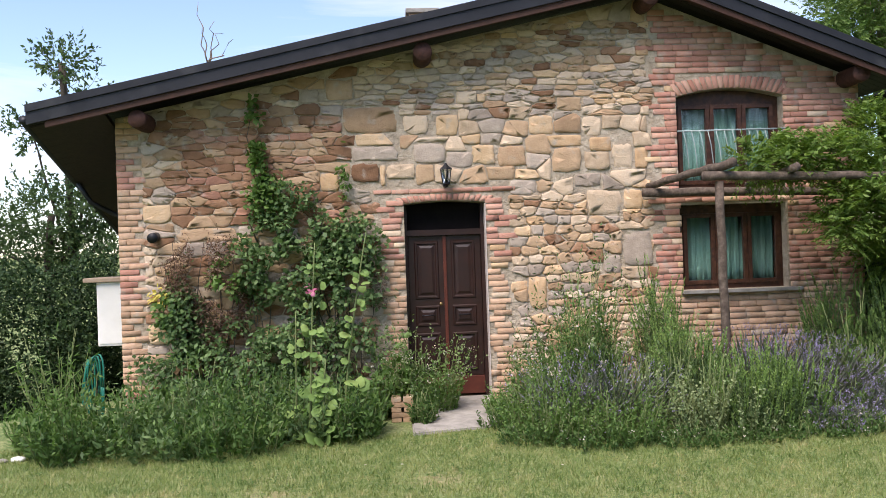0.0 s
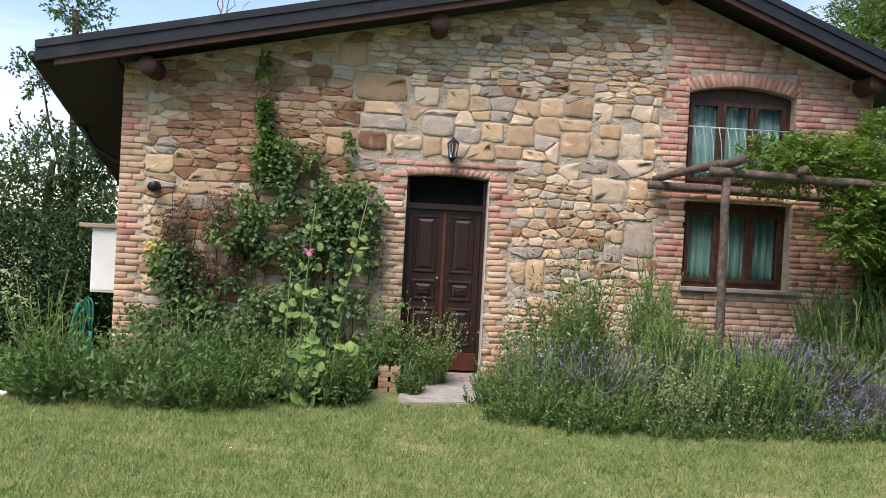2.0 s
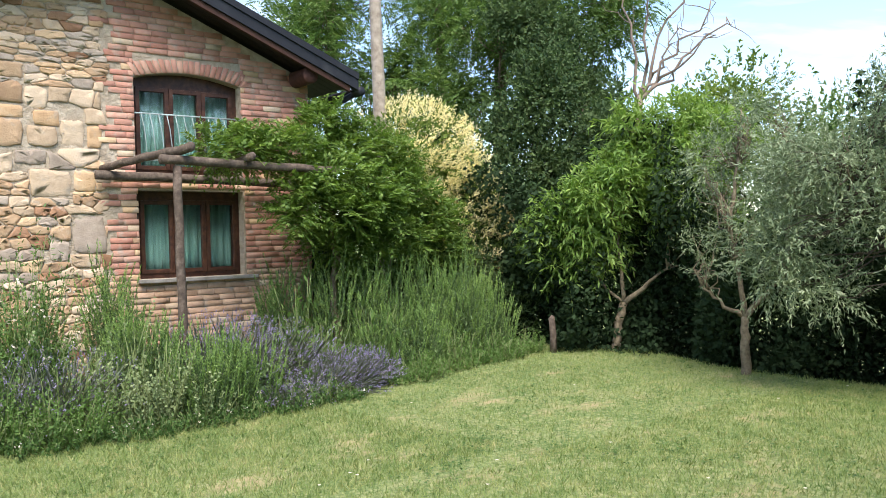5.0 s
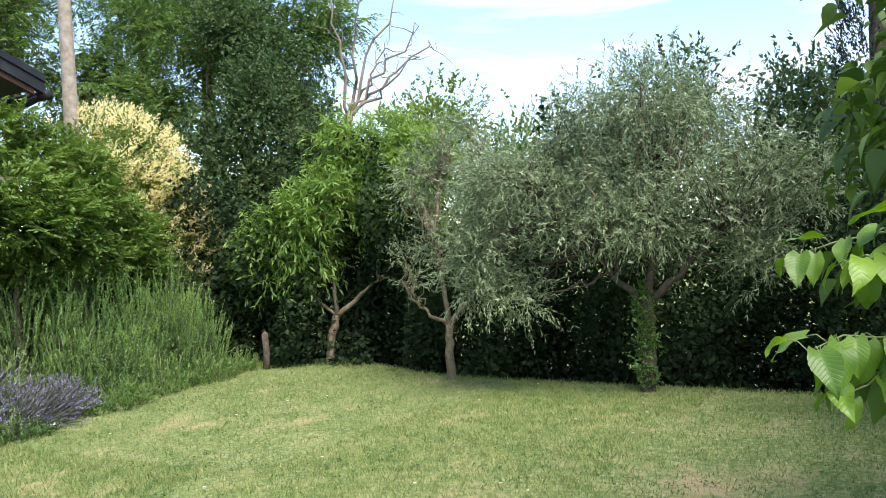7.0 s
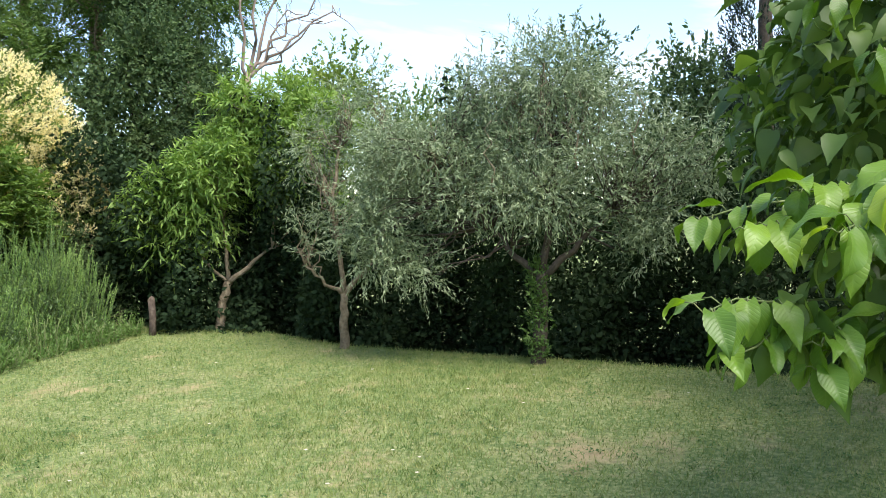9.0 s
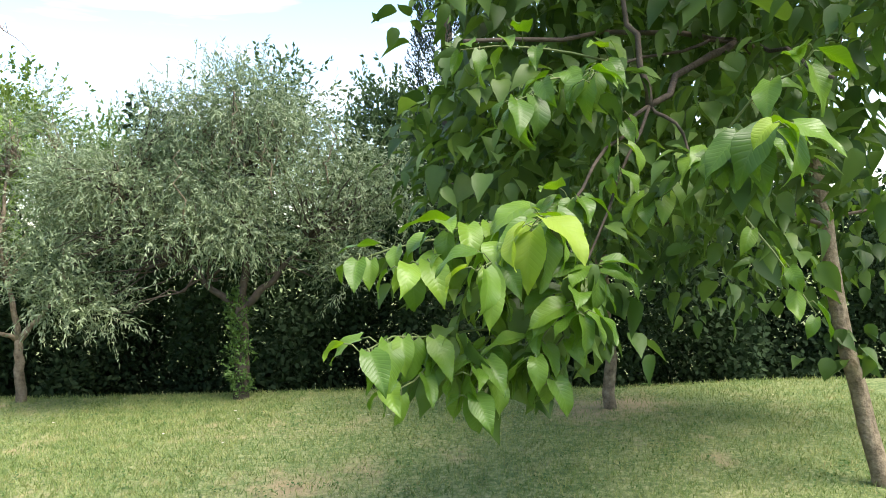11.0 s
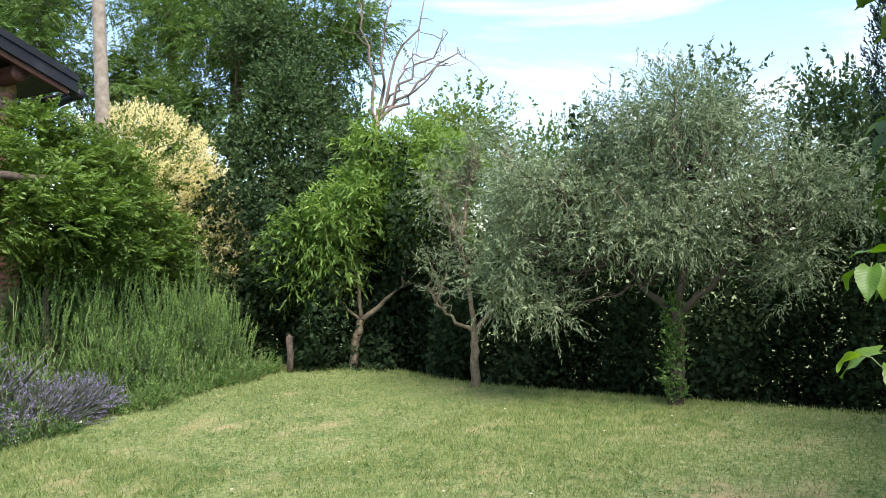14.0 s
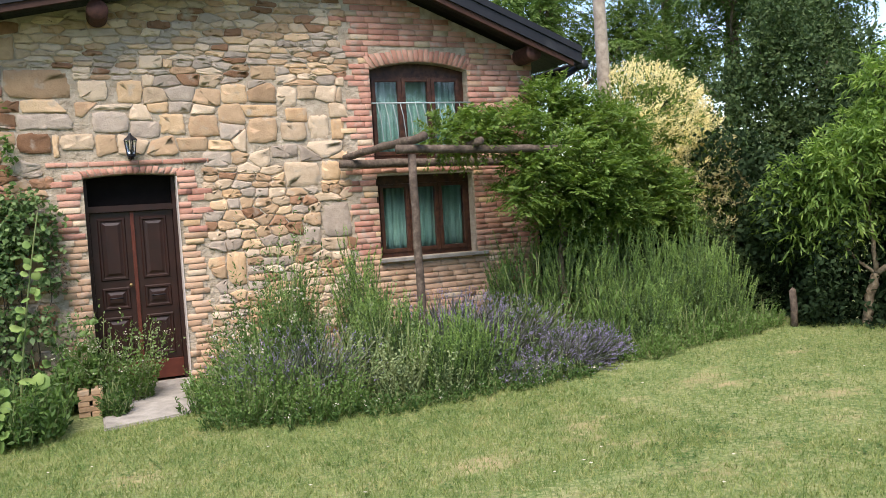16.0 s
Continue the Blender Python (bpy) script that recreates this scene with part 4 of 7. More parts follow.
def leafy_clump(name, x, y, rx, ry, h, n, mat, L, W, label, category, k=7, group="", spread=0.9, flowers=None, mat2=None, fn=leaf_arrays):
    """An uneven low plant of many upright leafy stems."""
    z = gz(x, y)
    t = plant(name, (x, y, z), label, category, group)
    a, r = rng.uniform(0, 2 * np.pi, n), np.sqrt(rng.uniform(0, 1, n))
    bx, by = x + rx * r * np.cos(a), y + ry * r * np.sin(a)
    lump = np.array([noise.noise((2.6 * q, 2.6 * w, 7.0)) for q, w in zip(bx, by)])
    hh = h * rng.uniform(0.4, 1.1, n) * (1 - 0.4 * r ** 2) * np.clip(0.95 + 0.9 * lump, 0.35, 1.5)
    C = np.stack([bx, by, ground_z(bx, by) + 0.02], 1)
    D = np.stack([0.35 * np.cos(a) * r + rng.normal(0, 0.13, n), 0.35 * np.sin(a) * r + rng.normal(0, 0.13, n), np.ones(n)], 1)
    leaf_part("foliage", twigs(C, D, hh, k, L, W, spread, fn=fn), mat, t)
    tips = C + unit(D) * hh[:, None]
    if mat2:
        leaf_part("young_growth", twigs(tips[: n // 2] - [0, 0, 0.08], D[: n // 2], 0.14, 5, L * 0.8, W * 0.8, spread, fn=fn), mat2, t)
    m = min(n, 60)
    branchlets(t, C[:m], tips[:m], 0.006, 0.003, M_STEM, "stemwork", 4, 0.015)
    if flowers:
        fm, cnt, fs = flowers
        idx = rng.choice(n, cnt)
        leaf_part("blossom", round_leaves(np.repeat(tips[idx], 4, 0) + rng.normal(0, fs, (cnt * 4, 3)), rng.standard_normal((cnt * 4, 3)), fs * 1.3, fs * 1.3), fm, t, "small pale blossoms")
    return t


M_PALE = foliage("pale_herb_leaf", [(0.10, 0.16, 0.06), (0.18, 0.26, 0.10), (0.29, 0.37, 0.165)], transl=0.2)
M_WHITEFLOWER = foliage("pale_flower", [(0.45, 0.47, 0.33), (0.66, 0.66, 0.5)])
# bed along the wall, west of the door
for x, y, rx, ry, h, n, mt in ((-4.1, -1.35, 0.4, 0.5, 0.50, 240, M_WEED_LIGHT), (-3.7, -1.6, 0.6, 0.65, 0.62, 420, M_WEED), (-3.0, -1.55, 0.6, 0.7, 0.58, 420, M_IVY), (-2.3, -1.6, 0.55, 0.7, 0.6, 420, M_WEED), (-1.15, -1.3, 0.32, 0.5, 0.5, 300, M_WEED), (-1.6, -1.2, 0.6, 0.5, 0.65, 380, M_IVY), (-2.6, -0.8, 0.9, 0.4, 0.8, 420, M_IVY)):
    leafy_clump("weeds", x, y, rx, ry, h * 1.05, int(n * 0.7), mt, 0.075, 0.03, "rank green weeds along the house wall", "weeds", 9, "wall bed weeds", mat2=M_WEED_LIGHT)
leafy_clump("foxtail_weed", -4.25, -1.05, 0.16, 0.16, 1.0, 40, M_WEED_LIGHT, 0.10, 0.02, "tall pale weed standing above the bed", "weeds", 22)
leafy_clump("flowering_bush", -0.32, -0.38, 0.36, 0.26, 0.92, 460, M_WEED_LIGHT, 0.045, 0.024, "small bush with tiny pale flowers by the door", "bush", 10, flowers=(M_WHITEFLOWER, 36, 0.014), mat2=M_PALE)
leafy_clump("grape_sucker", -0.78, -0.4, 0.2, 0.2, 0.95, 46, M_WEED_LIGHT, 0.10, 0.09, "light green broad-leaved shoot near the doorway", "bush", 7, fn=round_leaves)
leafy_clump("low_bush", -0.38, -0.95, 0.13, 0.15, 0.36, 100, M_WEED, 0.05, 0.024, "low green plant beside the doorstep", "bush", 8)
leafy_clump("box_bush", 0.56, -0.75, 0.2, 0.22, 0.42, 200, M_WEED_LIGHT, 0.04, 0.022, "small rounded bush at the door jamb", "bush", 9)


def rosemary(x, y, rx, ry, h, n, mat, label, k=30, name="rosemary_bush", light=None, L=0.035):
    """A mound bristling with short upright spires over a dark inner mass."""
    z = gz(x, y)
    t = plant(name, (x, y, z), label, "bush", "bed shrubs")
    hm = h * 0.66
    bumps = [((x, y, z + 0.1), (rx, ry, hm))]
    for q in range(5):
        a = rng.uniform(0, 2 * np.pi)
        bumps.append(((x + 0.62 * rx * math.cos(a), y + 0.62 * ry * math.sin(a), z + 0.1), (0.42 * rx, 0.42 * ry, hm * rng.uniform(0.75, 1.12))))
    n = max(140, int(n * 0.85))
    C, D = lobes(bumps, n * 2, 0.82, rough=0.10)
    up_ = C[:, 2] > z + 0.04
    C, D = C[up_][:n], D[up_][:n]
    n = len(C)
    D = D * [0.28, 0.28, 0.1] + [0, 0, 1.0] + rng.normal(0, 0.075, (n, 3))
    ln = rng.uniform(0.22, 0.52, n) * (0.6 + 0.4 * h)
    C = C - unit(D) * (ln * 0.35)[:, None]
    leaf_part("foliage", twigs(C, D, ln, 42, 0.027, 0.011, 0.42, up=0.1), mat, t)
    if light:
        leaf_part("young_growth", twigs(C + unit(D) * (ln * 0.5)[:, None], D, ln * 0.65, 40, 0.026, 0.012, 0.36, up=0.1), light, t)
    C, D = lobes([(c_, tuple(0.86 * q for q in r_)) for c_, r_ in bumps], 2600, 0.5)
    leaf_part("inner_foliage", leaf_arrays(C, rng.standard_normal((2600, 3)) + [0, 0, 0.6], 0.07, 0.02), mat, t)
    return t


leafy_clump("catmint", 0.85, -1.75, 0.42, 0.48, 0.70, 260, M_WEED_LIGHT, 0.042, 0.020, "loose green herb at the bed's end", "herb", 14, "bed herbs", mat2=M_WEED_LIGHT)
leafy_clump("catmint", 1.45, -2.05, 0.48, 0.40, 0.62, 260, M_WEED_LIGHT, 0.040, 0.018, "bushy green herb with fine leaves", "herb", 14, "bed herbs", mat2=M_WEED_LIGHT)
leafy_clump("yarrow", 1.25, -0.95, 0.46, 0.36, 1.30, 480, M_WEED, 0.055, 0.018, "feathery herb with pale cream flower heads", "bush", 20, flowers=(M_WHITEFLOWER, 40, 0.024), mat2=M_WEED_LIGHT)
rosemary(1.6, -0.62, 0.32, 0.3, 1.5, 250, M_ROSEM, "tall rosemary bush against the stone wall", 44, light=M_ROSEM_LIGHT)
rosemary(2.42, -0.65, 0.34, 0.33, 1.75, 300, M_ROSEM, "tall upright rosemary by the pergola post", 46, light=M_ROSEM_LIGHT)
rosemary(2.5, -1.45, 0.42, 0.40, 1.05, 280, M_ROSEM, "upright rosemary with long green shoots", 36, light=M_ROSEM_LIGHT)
rosemary(2.95, -1.95, 0.42, 0.36, 0.82, 280, M_ROSEM, "dark rosemary beside the lavender", 34, light=M_ROSEM_LIGHT)
for x, y, h, n in ((1.95, -1.75, 1.15, 60), (2.35, -2.05, 0.95, 55), (2.65, -2.2, 0.7, 34)):
    leafy_clump("spurge", x, y, 0.30, 0.28, h, n, M_PALE, 0.034, 0.022, "pale grey-green herb with whorled leaves", "bush", 30, "pale spurges", flowers=(M_PALE, n // 2, 0.022), spread=1.2)
leafy_clump("yarrow", 1.0, -1.2, 0.3, 0.25, 0.95, 90, M_WEED_LIGHT, 0.05, 0.014, "feathery light green herb", "bush", 14, flowers=(M_WHITEFLOWER, 12, 0.025))
leafy_clump("tall_weed", 4.55, -1.35, 0.35, 0.25, 0.85, 90, M_WEED_LIGHT, 0.08, 0.024, "light green weed between lavender and rosemary", "weeds", 14)
rosemary(3.35, -2.0, 0.34, 0.28, 0.66, 100, M_ROSEM, "low rosemary with upright shoots before the post", 34, light=M_ROSEM_LIGHT)
leafy_clump("tall_weed", 3.95, -1.75, 0.25, 0.2, 0.95, 70, M_WEED_LIGHT, 0.07, 0.018, "light green weed growing through lavender", "weeds", 16)
for x, y, h in ((0.75, -2.05, 0.40), (1.3, -2.35, 0.30), (2.1, -2.4, 0.28), (2.9, -2.35, 0.30), (3.6, -2.3, 0.36), (4.2, -2.2, 0.30), (0.62, -1.4, 0.38)):
    leafy_clump("edging_herb", x, y, 0.42, 0.25, h * 0.7, 150, M_WEED, 0.04, 0.018, "low green herbs spilling onto the lawn", "herb", 9, "edging herbs", flowers=(M_WHITEFLOWER, 5, 0.014))


def lavender(x, y, rx, ry, h, n, label):
    z = gz(x, y)
    t = plant("lavender", (x, y, z), label, "lavender", "lavender plants")
    a, r = rng.uniform(0, 2 * np.pi, n), np.sqrt(rng.uniform(0, 1, n))
    bx, by = x + rx * 0.5 * r * np.cos(a), y + ry * 0.5 * r * np.sin(a)
    C = np.stack([bx, by, ground_z(bx, by)], 1)
    D = unit(np.stack([0.9 * rx * np.cos(a) * r, 0.9 * ry * np.sin(a) * r - 0.12, h * rng.uniform(0.4, 0.95, n)], 1) + rng.normal(0, 0.34, (n, 3)))
    hh = h * rng.uniform(0.45, 1.12, n)
    tips = C + D * hh[:, None]
    P = np.concatenate([C + D * (hh * s)[:, None] for s in (0.3, 0.42, 0.54, 0.66)])
    leaf_part("foliage", leaf_arrays(P, np.tile(D, (4, 1)) + rng.normal(0, 0.5, (4 * n, 3)), 0.06, 0.008), M_LAV_STEM, t)
    leaf_part("stalk_growth", leaf_arrays(C + D * (hh * 0.35)[:, None], D, hh * 0.66, 0.003), M_LAV_STEM, t)
    P = np.concatenate([tips - D * s for s in (0.0, 0.012, 0.024, 0.036, 0.05)])
    leaf_part("flower_cover", leaf_arrays(P, np.tile(D, (5, 1)) * 0.8 + rng.normal(0, 0.6, (5 * n, 3)), 0.020, 0.011), M_LAV, t, "violet flower spikes")
    return t


lavender(3.75, -1.25, 0.85, 0.55, 0.85, 1500, "large grey-violet lavender in bloom under the window")
lavender(4.35, -1.75, 0.8, 0.5, 0.55, 1100, "lavender in bloom leaning over the lawn")
lavender(3.4, -1.0, 0.6, 0.45, 0.92, 900, "tall lavender in bloom beside the pergola post")
lavender(4.95, -1.65, 0.45, 0.4, 0.45, 700, "low spreading lavender at the bed's edge")
lavender(1.6, -1.5, 0.45, 0.35, 0.78, 420, "lavender in bloom among rosemary")
lavender(1.15, -1.5, 0.35, 0.3, 0.72, 230, "small lavender in bloom among herbs")
lavender(3.7, -2.05, 0.5, 0.35, 0.34, 450, "low lavender at the lawn's edge")

# big rosemary bank beyond the lavender
for x, y, rx, ry, h, n in ((5.3, -0.75, 0.6, 0.6, 1.76, 620), (6.0, -0.9, 0.65, 0.6, 1.71, 660), (6.6, -1.05, 0.6, 0.6, 1.54, 620), (7.2, -1.1, 0.55, 0.55, 1.21, 560), (5.7, -1.45, 0.6, 0.45, 0.85, 420), (4.7, -0.55, 0.5, 0.4, 1.6, 420)):
    rosemary(x, y, rx, ry, h, int(n * 0.78), M_ROSEM, "broad bank of upright light green rosemary", 44, light=M_ROSEM_LIGHT, L=0.04)
for x, y, h in ((5.5, -2.0, 0.30), (6.2, -1.85, 0.34), (6.9, -1.85, 0.36), (7.5, -1.6, 0.40)):
    leafy_clump("edging_herb", x, y, 0.45, 0.28, h, 220, M_WEED_LIGHT, 0.045, 0.014, "low herbs and long grass at the bed's edge", "herb", 9, "edging herbs")
leafy_clump("broad_weed", 5.35, -1.35, 0.22, 0.2, 0.8, 26, M_WEED_LIGHT, 0.15, 0.05, "broad-leaved weed standing among rosemary", "weeds", 9)
leafy_clump("broad_weed", 4.35, -1.3, 0.25, 0.2, 1.0, 34, M_WEED_LIGHT, 0.12, 0.04, "light green weed standing among lavender", "weeds", 9)


shrub = plant("evergreen_shrub", (7.95, -0.55, gz(7.95, -0.55)), "dark green evergreen shrub behind the rosemary", "bush")
C, D = lobes([((7.85, -0.45, 0.55), (0.5, 0.5, 0.75)), ((8.15, -0.8, 0.35), (0.42, 0.45, 0.55)), ((7.75, -0.3, 1.15), (0.32, 0.32, 0.45))], 1500, 0.6)
leaf_part("foliage", twigs(C, D + [0, 0, 0.4], 0.16, 8, 0.045, 0.022, 0.7), M_DARKTREE, shrub)
branchlets(shrub, [(7.95, -0.55, -0.1)] * 14, C[:14], 0.014, 0.004, M_BARK_DARK)


# wisteria over the pergola
def pinnate(C, D, length, k, L, W):
    """Feather-shaped leaves: k pairs of leaflets along each stalk."""
    m = len(C)
    D = unit(D)
    s = (np.arange(k) + 0.8) / k
    ref = unit(rng.standard_normal((m, 3)) * 0.5 + np.array([0, 0, 1.2]))
    S = unit(np.cross(D, ref))
    ln = np.broadcast_to(length, m)[:, None, None] * rng.uniform(0.7, 1.2, (m, 1, 1))
    P = C[:, None] + D[:, None] * s[None, :, None] * ln
    P[..., 2] -= 0.9 * (s[None] * ln[..., 0]) ** 2
    out = []
    for side in (1, -1):
        d = D[:, None] * 0.65 + side * S[:, None] + np.array([0, 0, -0.25]) + rng.normal(0, 0.12, (m, k, 3))
        out.append(leaf_arrays(P.reshape(-1, 3), d.reshape(-1, 3), L * rng.uniform(0.8, 1.2, m * k), W, up=1.2))
    return merge(out)


wist = plant("wisteria", (5.25, -0.6, gz(5.25, -0.6)), "bright green wisteria sprawling over the pergola", "climber")
WL = [((3.62, -0.95, 2.70), (0.45, 0.33, 0.18)), ((4.0, -1.0, 2.72), (0.5, 0.35, 0.2)), ((4.45, -0.9, 2.72), (0.45, 0.4, 0.2)), ((4.55, -1.15, 2.25), (0.42, 0.35, 0.24)), ((5.0, -1.0, 2.42), (0.5, 0.42, 0.26)), ((5.05, -1.15, 1.95), (0.46, 0.36, 0.24)), ((5.55, -1.05, 2.15), (0.42, 0.4, 0.3)),
      ((5.75, -0.95, 1.75), (0.36, 0.36, 0.24)), ((5.5, -0.5, 2.75), (0.42, 0.4, 0.22)), ((5.15, -0.45, 3.08), (0.34, 0.34, 0.22)), ((6.05, -0.6, 2.35), (0.42, 0.4, 0.35)), ((4.35, -1.1, 1.95), (0.22, 0.22, 0.2)), ((5.3, -0.7, 1.5), (0.5, 0.3, 0.2)),
      ((6.4, -0.7, 2.2), (0.42, 0.4, 0.28)), ((6.8, -0.7, 1.85), (0.4, 0.4, 0.26)), ((6.15, -0.85, 1.6), (0.42, 0.35, 0.22)), ((6.95, -0.7, 1.45), (0.34, 0.3, 0.2)), ((5.75, -0.45, 2.95), (0.45, 0.35, 0.2)), ((6.3, -0.5, 2.75), (0.42, 0.35, 0.22)), ((5.3, -0.4, 3.25), (0.3, 0.3, 0.16))]
WL = [(c_, tuple(0.84 * q for q in r_)) for c_, r_ in WL] + [((5.2, -0.6, 1.95), (0.55, 0.35, 0.4)), ((5.7, -0.6, 2.0), (0.5, 0.3, 0.4))]
C, D = lobes(WL, 3900, 0.5, rough=0.13)
leaf_part("foliage", pinnate(C, D * [1, 1, 0.7] + [0, -0.1, 0.4] + rng.normal(0, 0.3, D.shape), 0.24, 7, 0.07, 0.028), M_WIST, wist)
C, D = lobes([((3.7, -1.05, 2.62), (0.4, 0.3, 0.12)), ((4.3, -1.3, 1.9), (0.18, 0.2, 0.3))], 110, 0.2)
leaf_part("trailing_growth", pinnate(C, D, 0.24, 7, 0.06, 0.02), M_WIST, wist)
limb("trunk", curve_pts((5.25, -0.6, -0.15), (5.1, -0.7, 2.3), 9, 0, 0.05), 0.06, 0.035, M_BARK, wist)
st = [(5.1, -0.7, 2.2)] * 16
en = [tuple(c) for c in C[:3]] + [(rng.uniform(4, 6.2), rng.uniform(-1.3, -0.4), rng.uniform(1.8, 2.9)) for _ in range(13)]
branchlets(wist, st, en, 0.016, 0.004, M_BARK, "vine_growth")

# flowering privet
priv = plant("privet_tree", (7.35, 0.5, gz(7.35, 0.5)), "privet tree covered in cream blossom", "tree")
PL = [((7.25, 0.35, 2.85), (1.05, 0.7, 0.78)), ((8.0, 0.15, 2.15), (0.6, 0.6, 0.8)), ((6.75, 0.4, 2.65), (0.6, 0.6, 0.65)), ((8.25, -0.05, 1.6), (0.45, 0.5, 0.5)), ((7.6, 0.2, 1.4), (0.8, 0.6, 0.7)), ((6.8, 0.45, 1.9), (0.7, 0.5, 0.7))]
C, D = lobes(PL, 4700, 0.5)
leaf_part("foliage", twigs(C, D + [0, 0, 0.3], 0.16, 6, 0.06, 0.028, 0.8), M_PRIVET, priv)
C, D = lobes(PL[:4], 5000, 0.97, rough=0.05)
rim = unit(C - np.array([7.2, 0.5, 2.0])) @ np.array([0.74, -0.40, 0.54])
bunch = np.array([noise.noise(Vector(q) * 2.2) for q in C])
keep = rim + 0.6 * bunch > 0.36
C, D = C[keep][:1150], D[keep][:1150]
# each panicle: a cone of side sprays
tips_, ways = [], []
for c, d in zip(C, unit(D + [0, -0.25, 0.75])):
    for s_ in (0.0, 0.25, 0.5, 0.75):
        for _ in range(2):
            tips_.append(c + d * 0.20 * s_)
            ways.append(d * 0.6 + rng.normal(0, 0.75 * (1 - s_) + 0.12, 3))
leaf_part("blossom", twigs(np.array(tips_), np.array(ways), 0.085, 13, 0.017, 0.015, 0.9), M_BLOOM, priv, "cream flower panicles")
limb("trunk", curve_pts((7.35, 0.5, -0.4), (7.35, 0.5, 2.2), 8, 0, 0.03), 0.08, 0.04, M_BARK_DARK, priv)


# ---- trees ----
def tree(name, base, trunk, limbs, lobe, n, leaf, mat, label, bark=M_BARK, shell=0.5, low=-1.0, outward=1.0, up=0.2, twig=0.25, k=8, droop=0.0, spread=0.8, pin=False, inner=0, group="", r=0.09, rough=0.18, fine=0, clump=0):
    z = gz(base[0], base[1])
    t = plant(name, (base[0], base[1], z), label, "tree", group)
    pts = np.array([(base[0], base[1], z - 0.15)] + list(trunk), float)
    fine_pts = np.concatenate([curve_pts(a, b, 5, 0, r * 0.12)[:-1] for a, b in zip(pts, pts[1:])] + [pts[-1:]])
    limb("trunk", fine_pts, r, r * 0.72, bark, t, 12, 0.06)
    for a, b, r0 in limbs:
        limb("limb", curve_pts(a, b, 8, 0.0, 0.014), r0, r0 * 0.35, bark, t, 8, 0.06)
    full = lobe
    if clump:
        lobe = []
        for c, rr in full:
            for _ in range(clump):
                q = unit(rng.standard_normal(3)) * rng.uniform(0.35, 0.85)
                lobe.append((tuple(np.array(c) + q * np.array(rr)), tuple(rng.uniform(0.28, 0.48) * np.array(rr))))
    C, D = lobes(lobe, n, shell, low, rough)
    if pin:
        leaf_part("crown", pinnate(C, D * outward + [0, 0, up], twig, k, leaf[0], leaf[1]), mat, t)
    else:
        leaf_part("crown", twigs(C, D * outward + [0, 0, up] + rng.normal(0, 0.35, (n, 3)), twig, k, leaf[0], leaf[1], spread, droop), mat, t)
    if inner:
        C2, D2 = lobes([(c, tuple(0.75 * q for q in rr)) for c, rr in full], inner, 0.2)
        leaf_part("inner_crown", leaf_arrays(C2, rng.standard_normal((inner, 3)), leaf[0] * 1.5, min(leaf[0] * 0.9, leaf[1] * 2.4)), mat, t)
    if fine:
        idx = rng.choice(n, fine)
        stock = np.concatenate([np.asarray(a) + (np.asarray(b_) - np.asarray(a)) * np.linspace(0.55, 1, 6)[:, None] for a, b_, _ in limbs])
        src = [stock[np.argmin(((stock - c - [0, 0, -0.4]) ** 2).sum(1))] for c in C[idx]]
        branchlets(t, src, C[idx], 0.012, 0.003, bark, "branchwork", 6, 0.05)
    return t


# peach: leaning trunk, three limbs, drooping narrow leaves
tree("peach_tree", (8.68, -2.35), [(8.71, -2.39, 0.35), (8.76, -2.46, 0.66)],
     [((8.76, -2.46, 0.64), (8.35, -1.9, 1.35), 0.026), ((8.76, -2.46, 0.64), (8.74, -2.38, 1.6), 0.034), ((8.76, -2.46, 0.64), (9.08, -2.98, 1.12), 0.042), ((9.08, -2.98, 1.10), (9.14, -3.04, 2.2), 0.034), ((8.74, -2.38, 1.5), (8.9, -2.6, 2.7), 0.026)],
     [((9.0, -2.72, 2.5), (0.62, 0.72, 0.55)), ((9.4, -3.3, 2.5), (0.5, 0.6, 0.5)), ((9.6, -3.7, 2.65), (0.35, 0.4, 0.35)), ((8.36, -1.88, 1.8), (0.45, 0.45, 0.36)), ((8.1, -1.55, 1.6), (0.25, 0.3, 0.25)), ((8.25, -1.75, 1.25), (0.4, 0.4, 0.25)), ((8.6, -2.2, 1.35), (0.4, 0.4, 0.25)), ((8.65, -2.2, 2.15), (0.5, 0.5, 0.4)), ((9.2, -3.05, 2.1), (0.5, 0.5, 0.35)), ((8.7, -2.2, 1.75), (0.5, 0.5, 0.35)), ((8.95, -2.5, 3.0), (0.35, 0.35, 0.45)), ((9.5, -3.5, 1.7), (0.22, 0.25, 0.3)), ((9.3, -3.2, 2.9), (0.45, 0.5, 0.45))],
     2900, (0.11, 0.026), M_PEACH, "peach tree with drooping bright green leaves", twig=0.36, k=13, droop=0.8, spread=0.7, up=0.3, r=0.07, inner=160, fine=110, rough=0.26, clump=6)
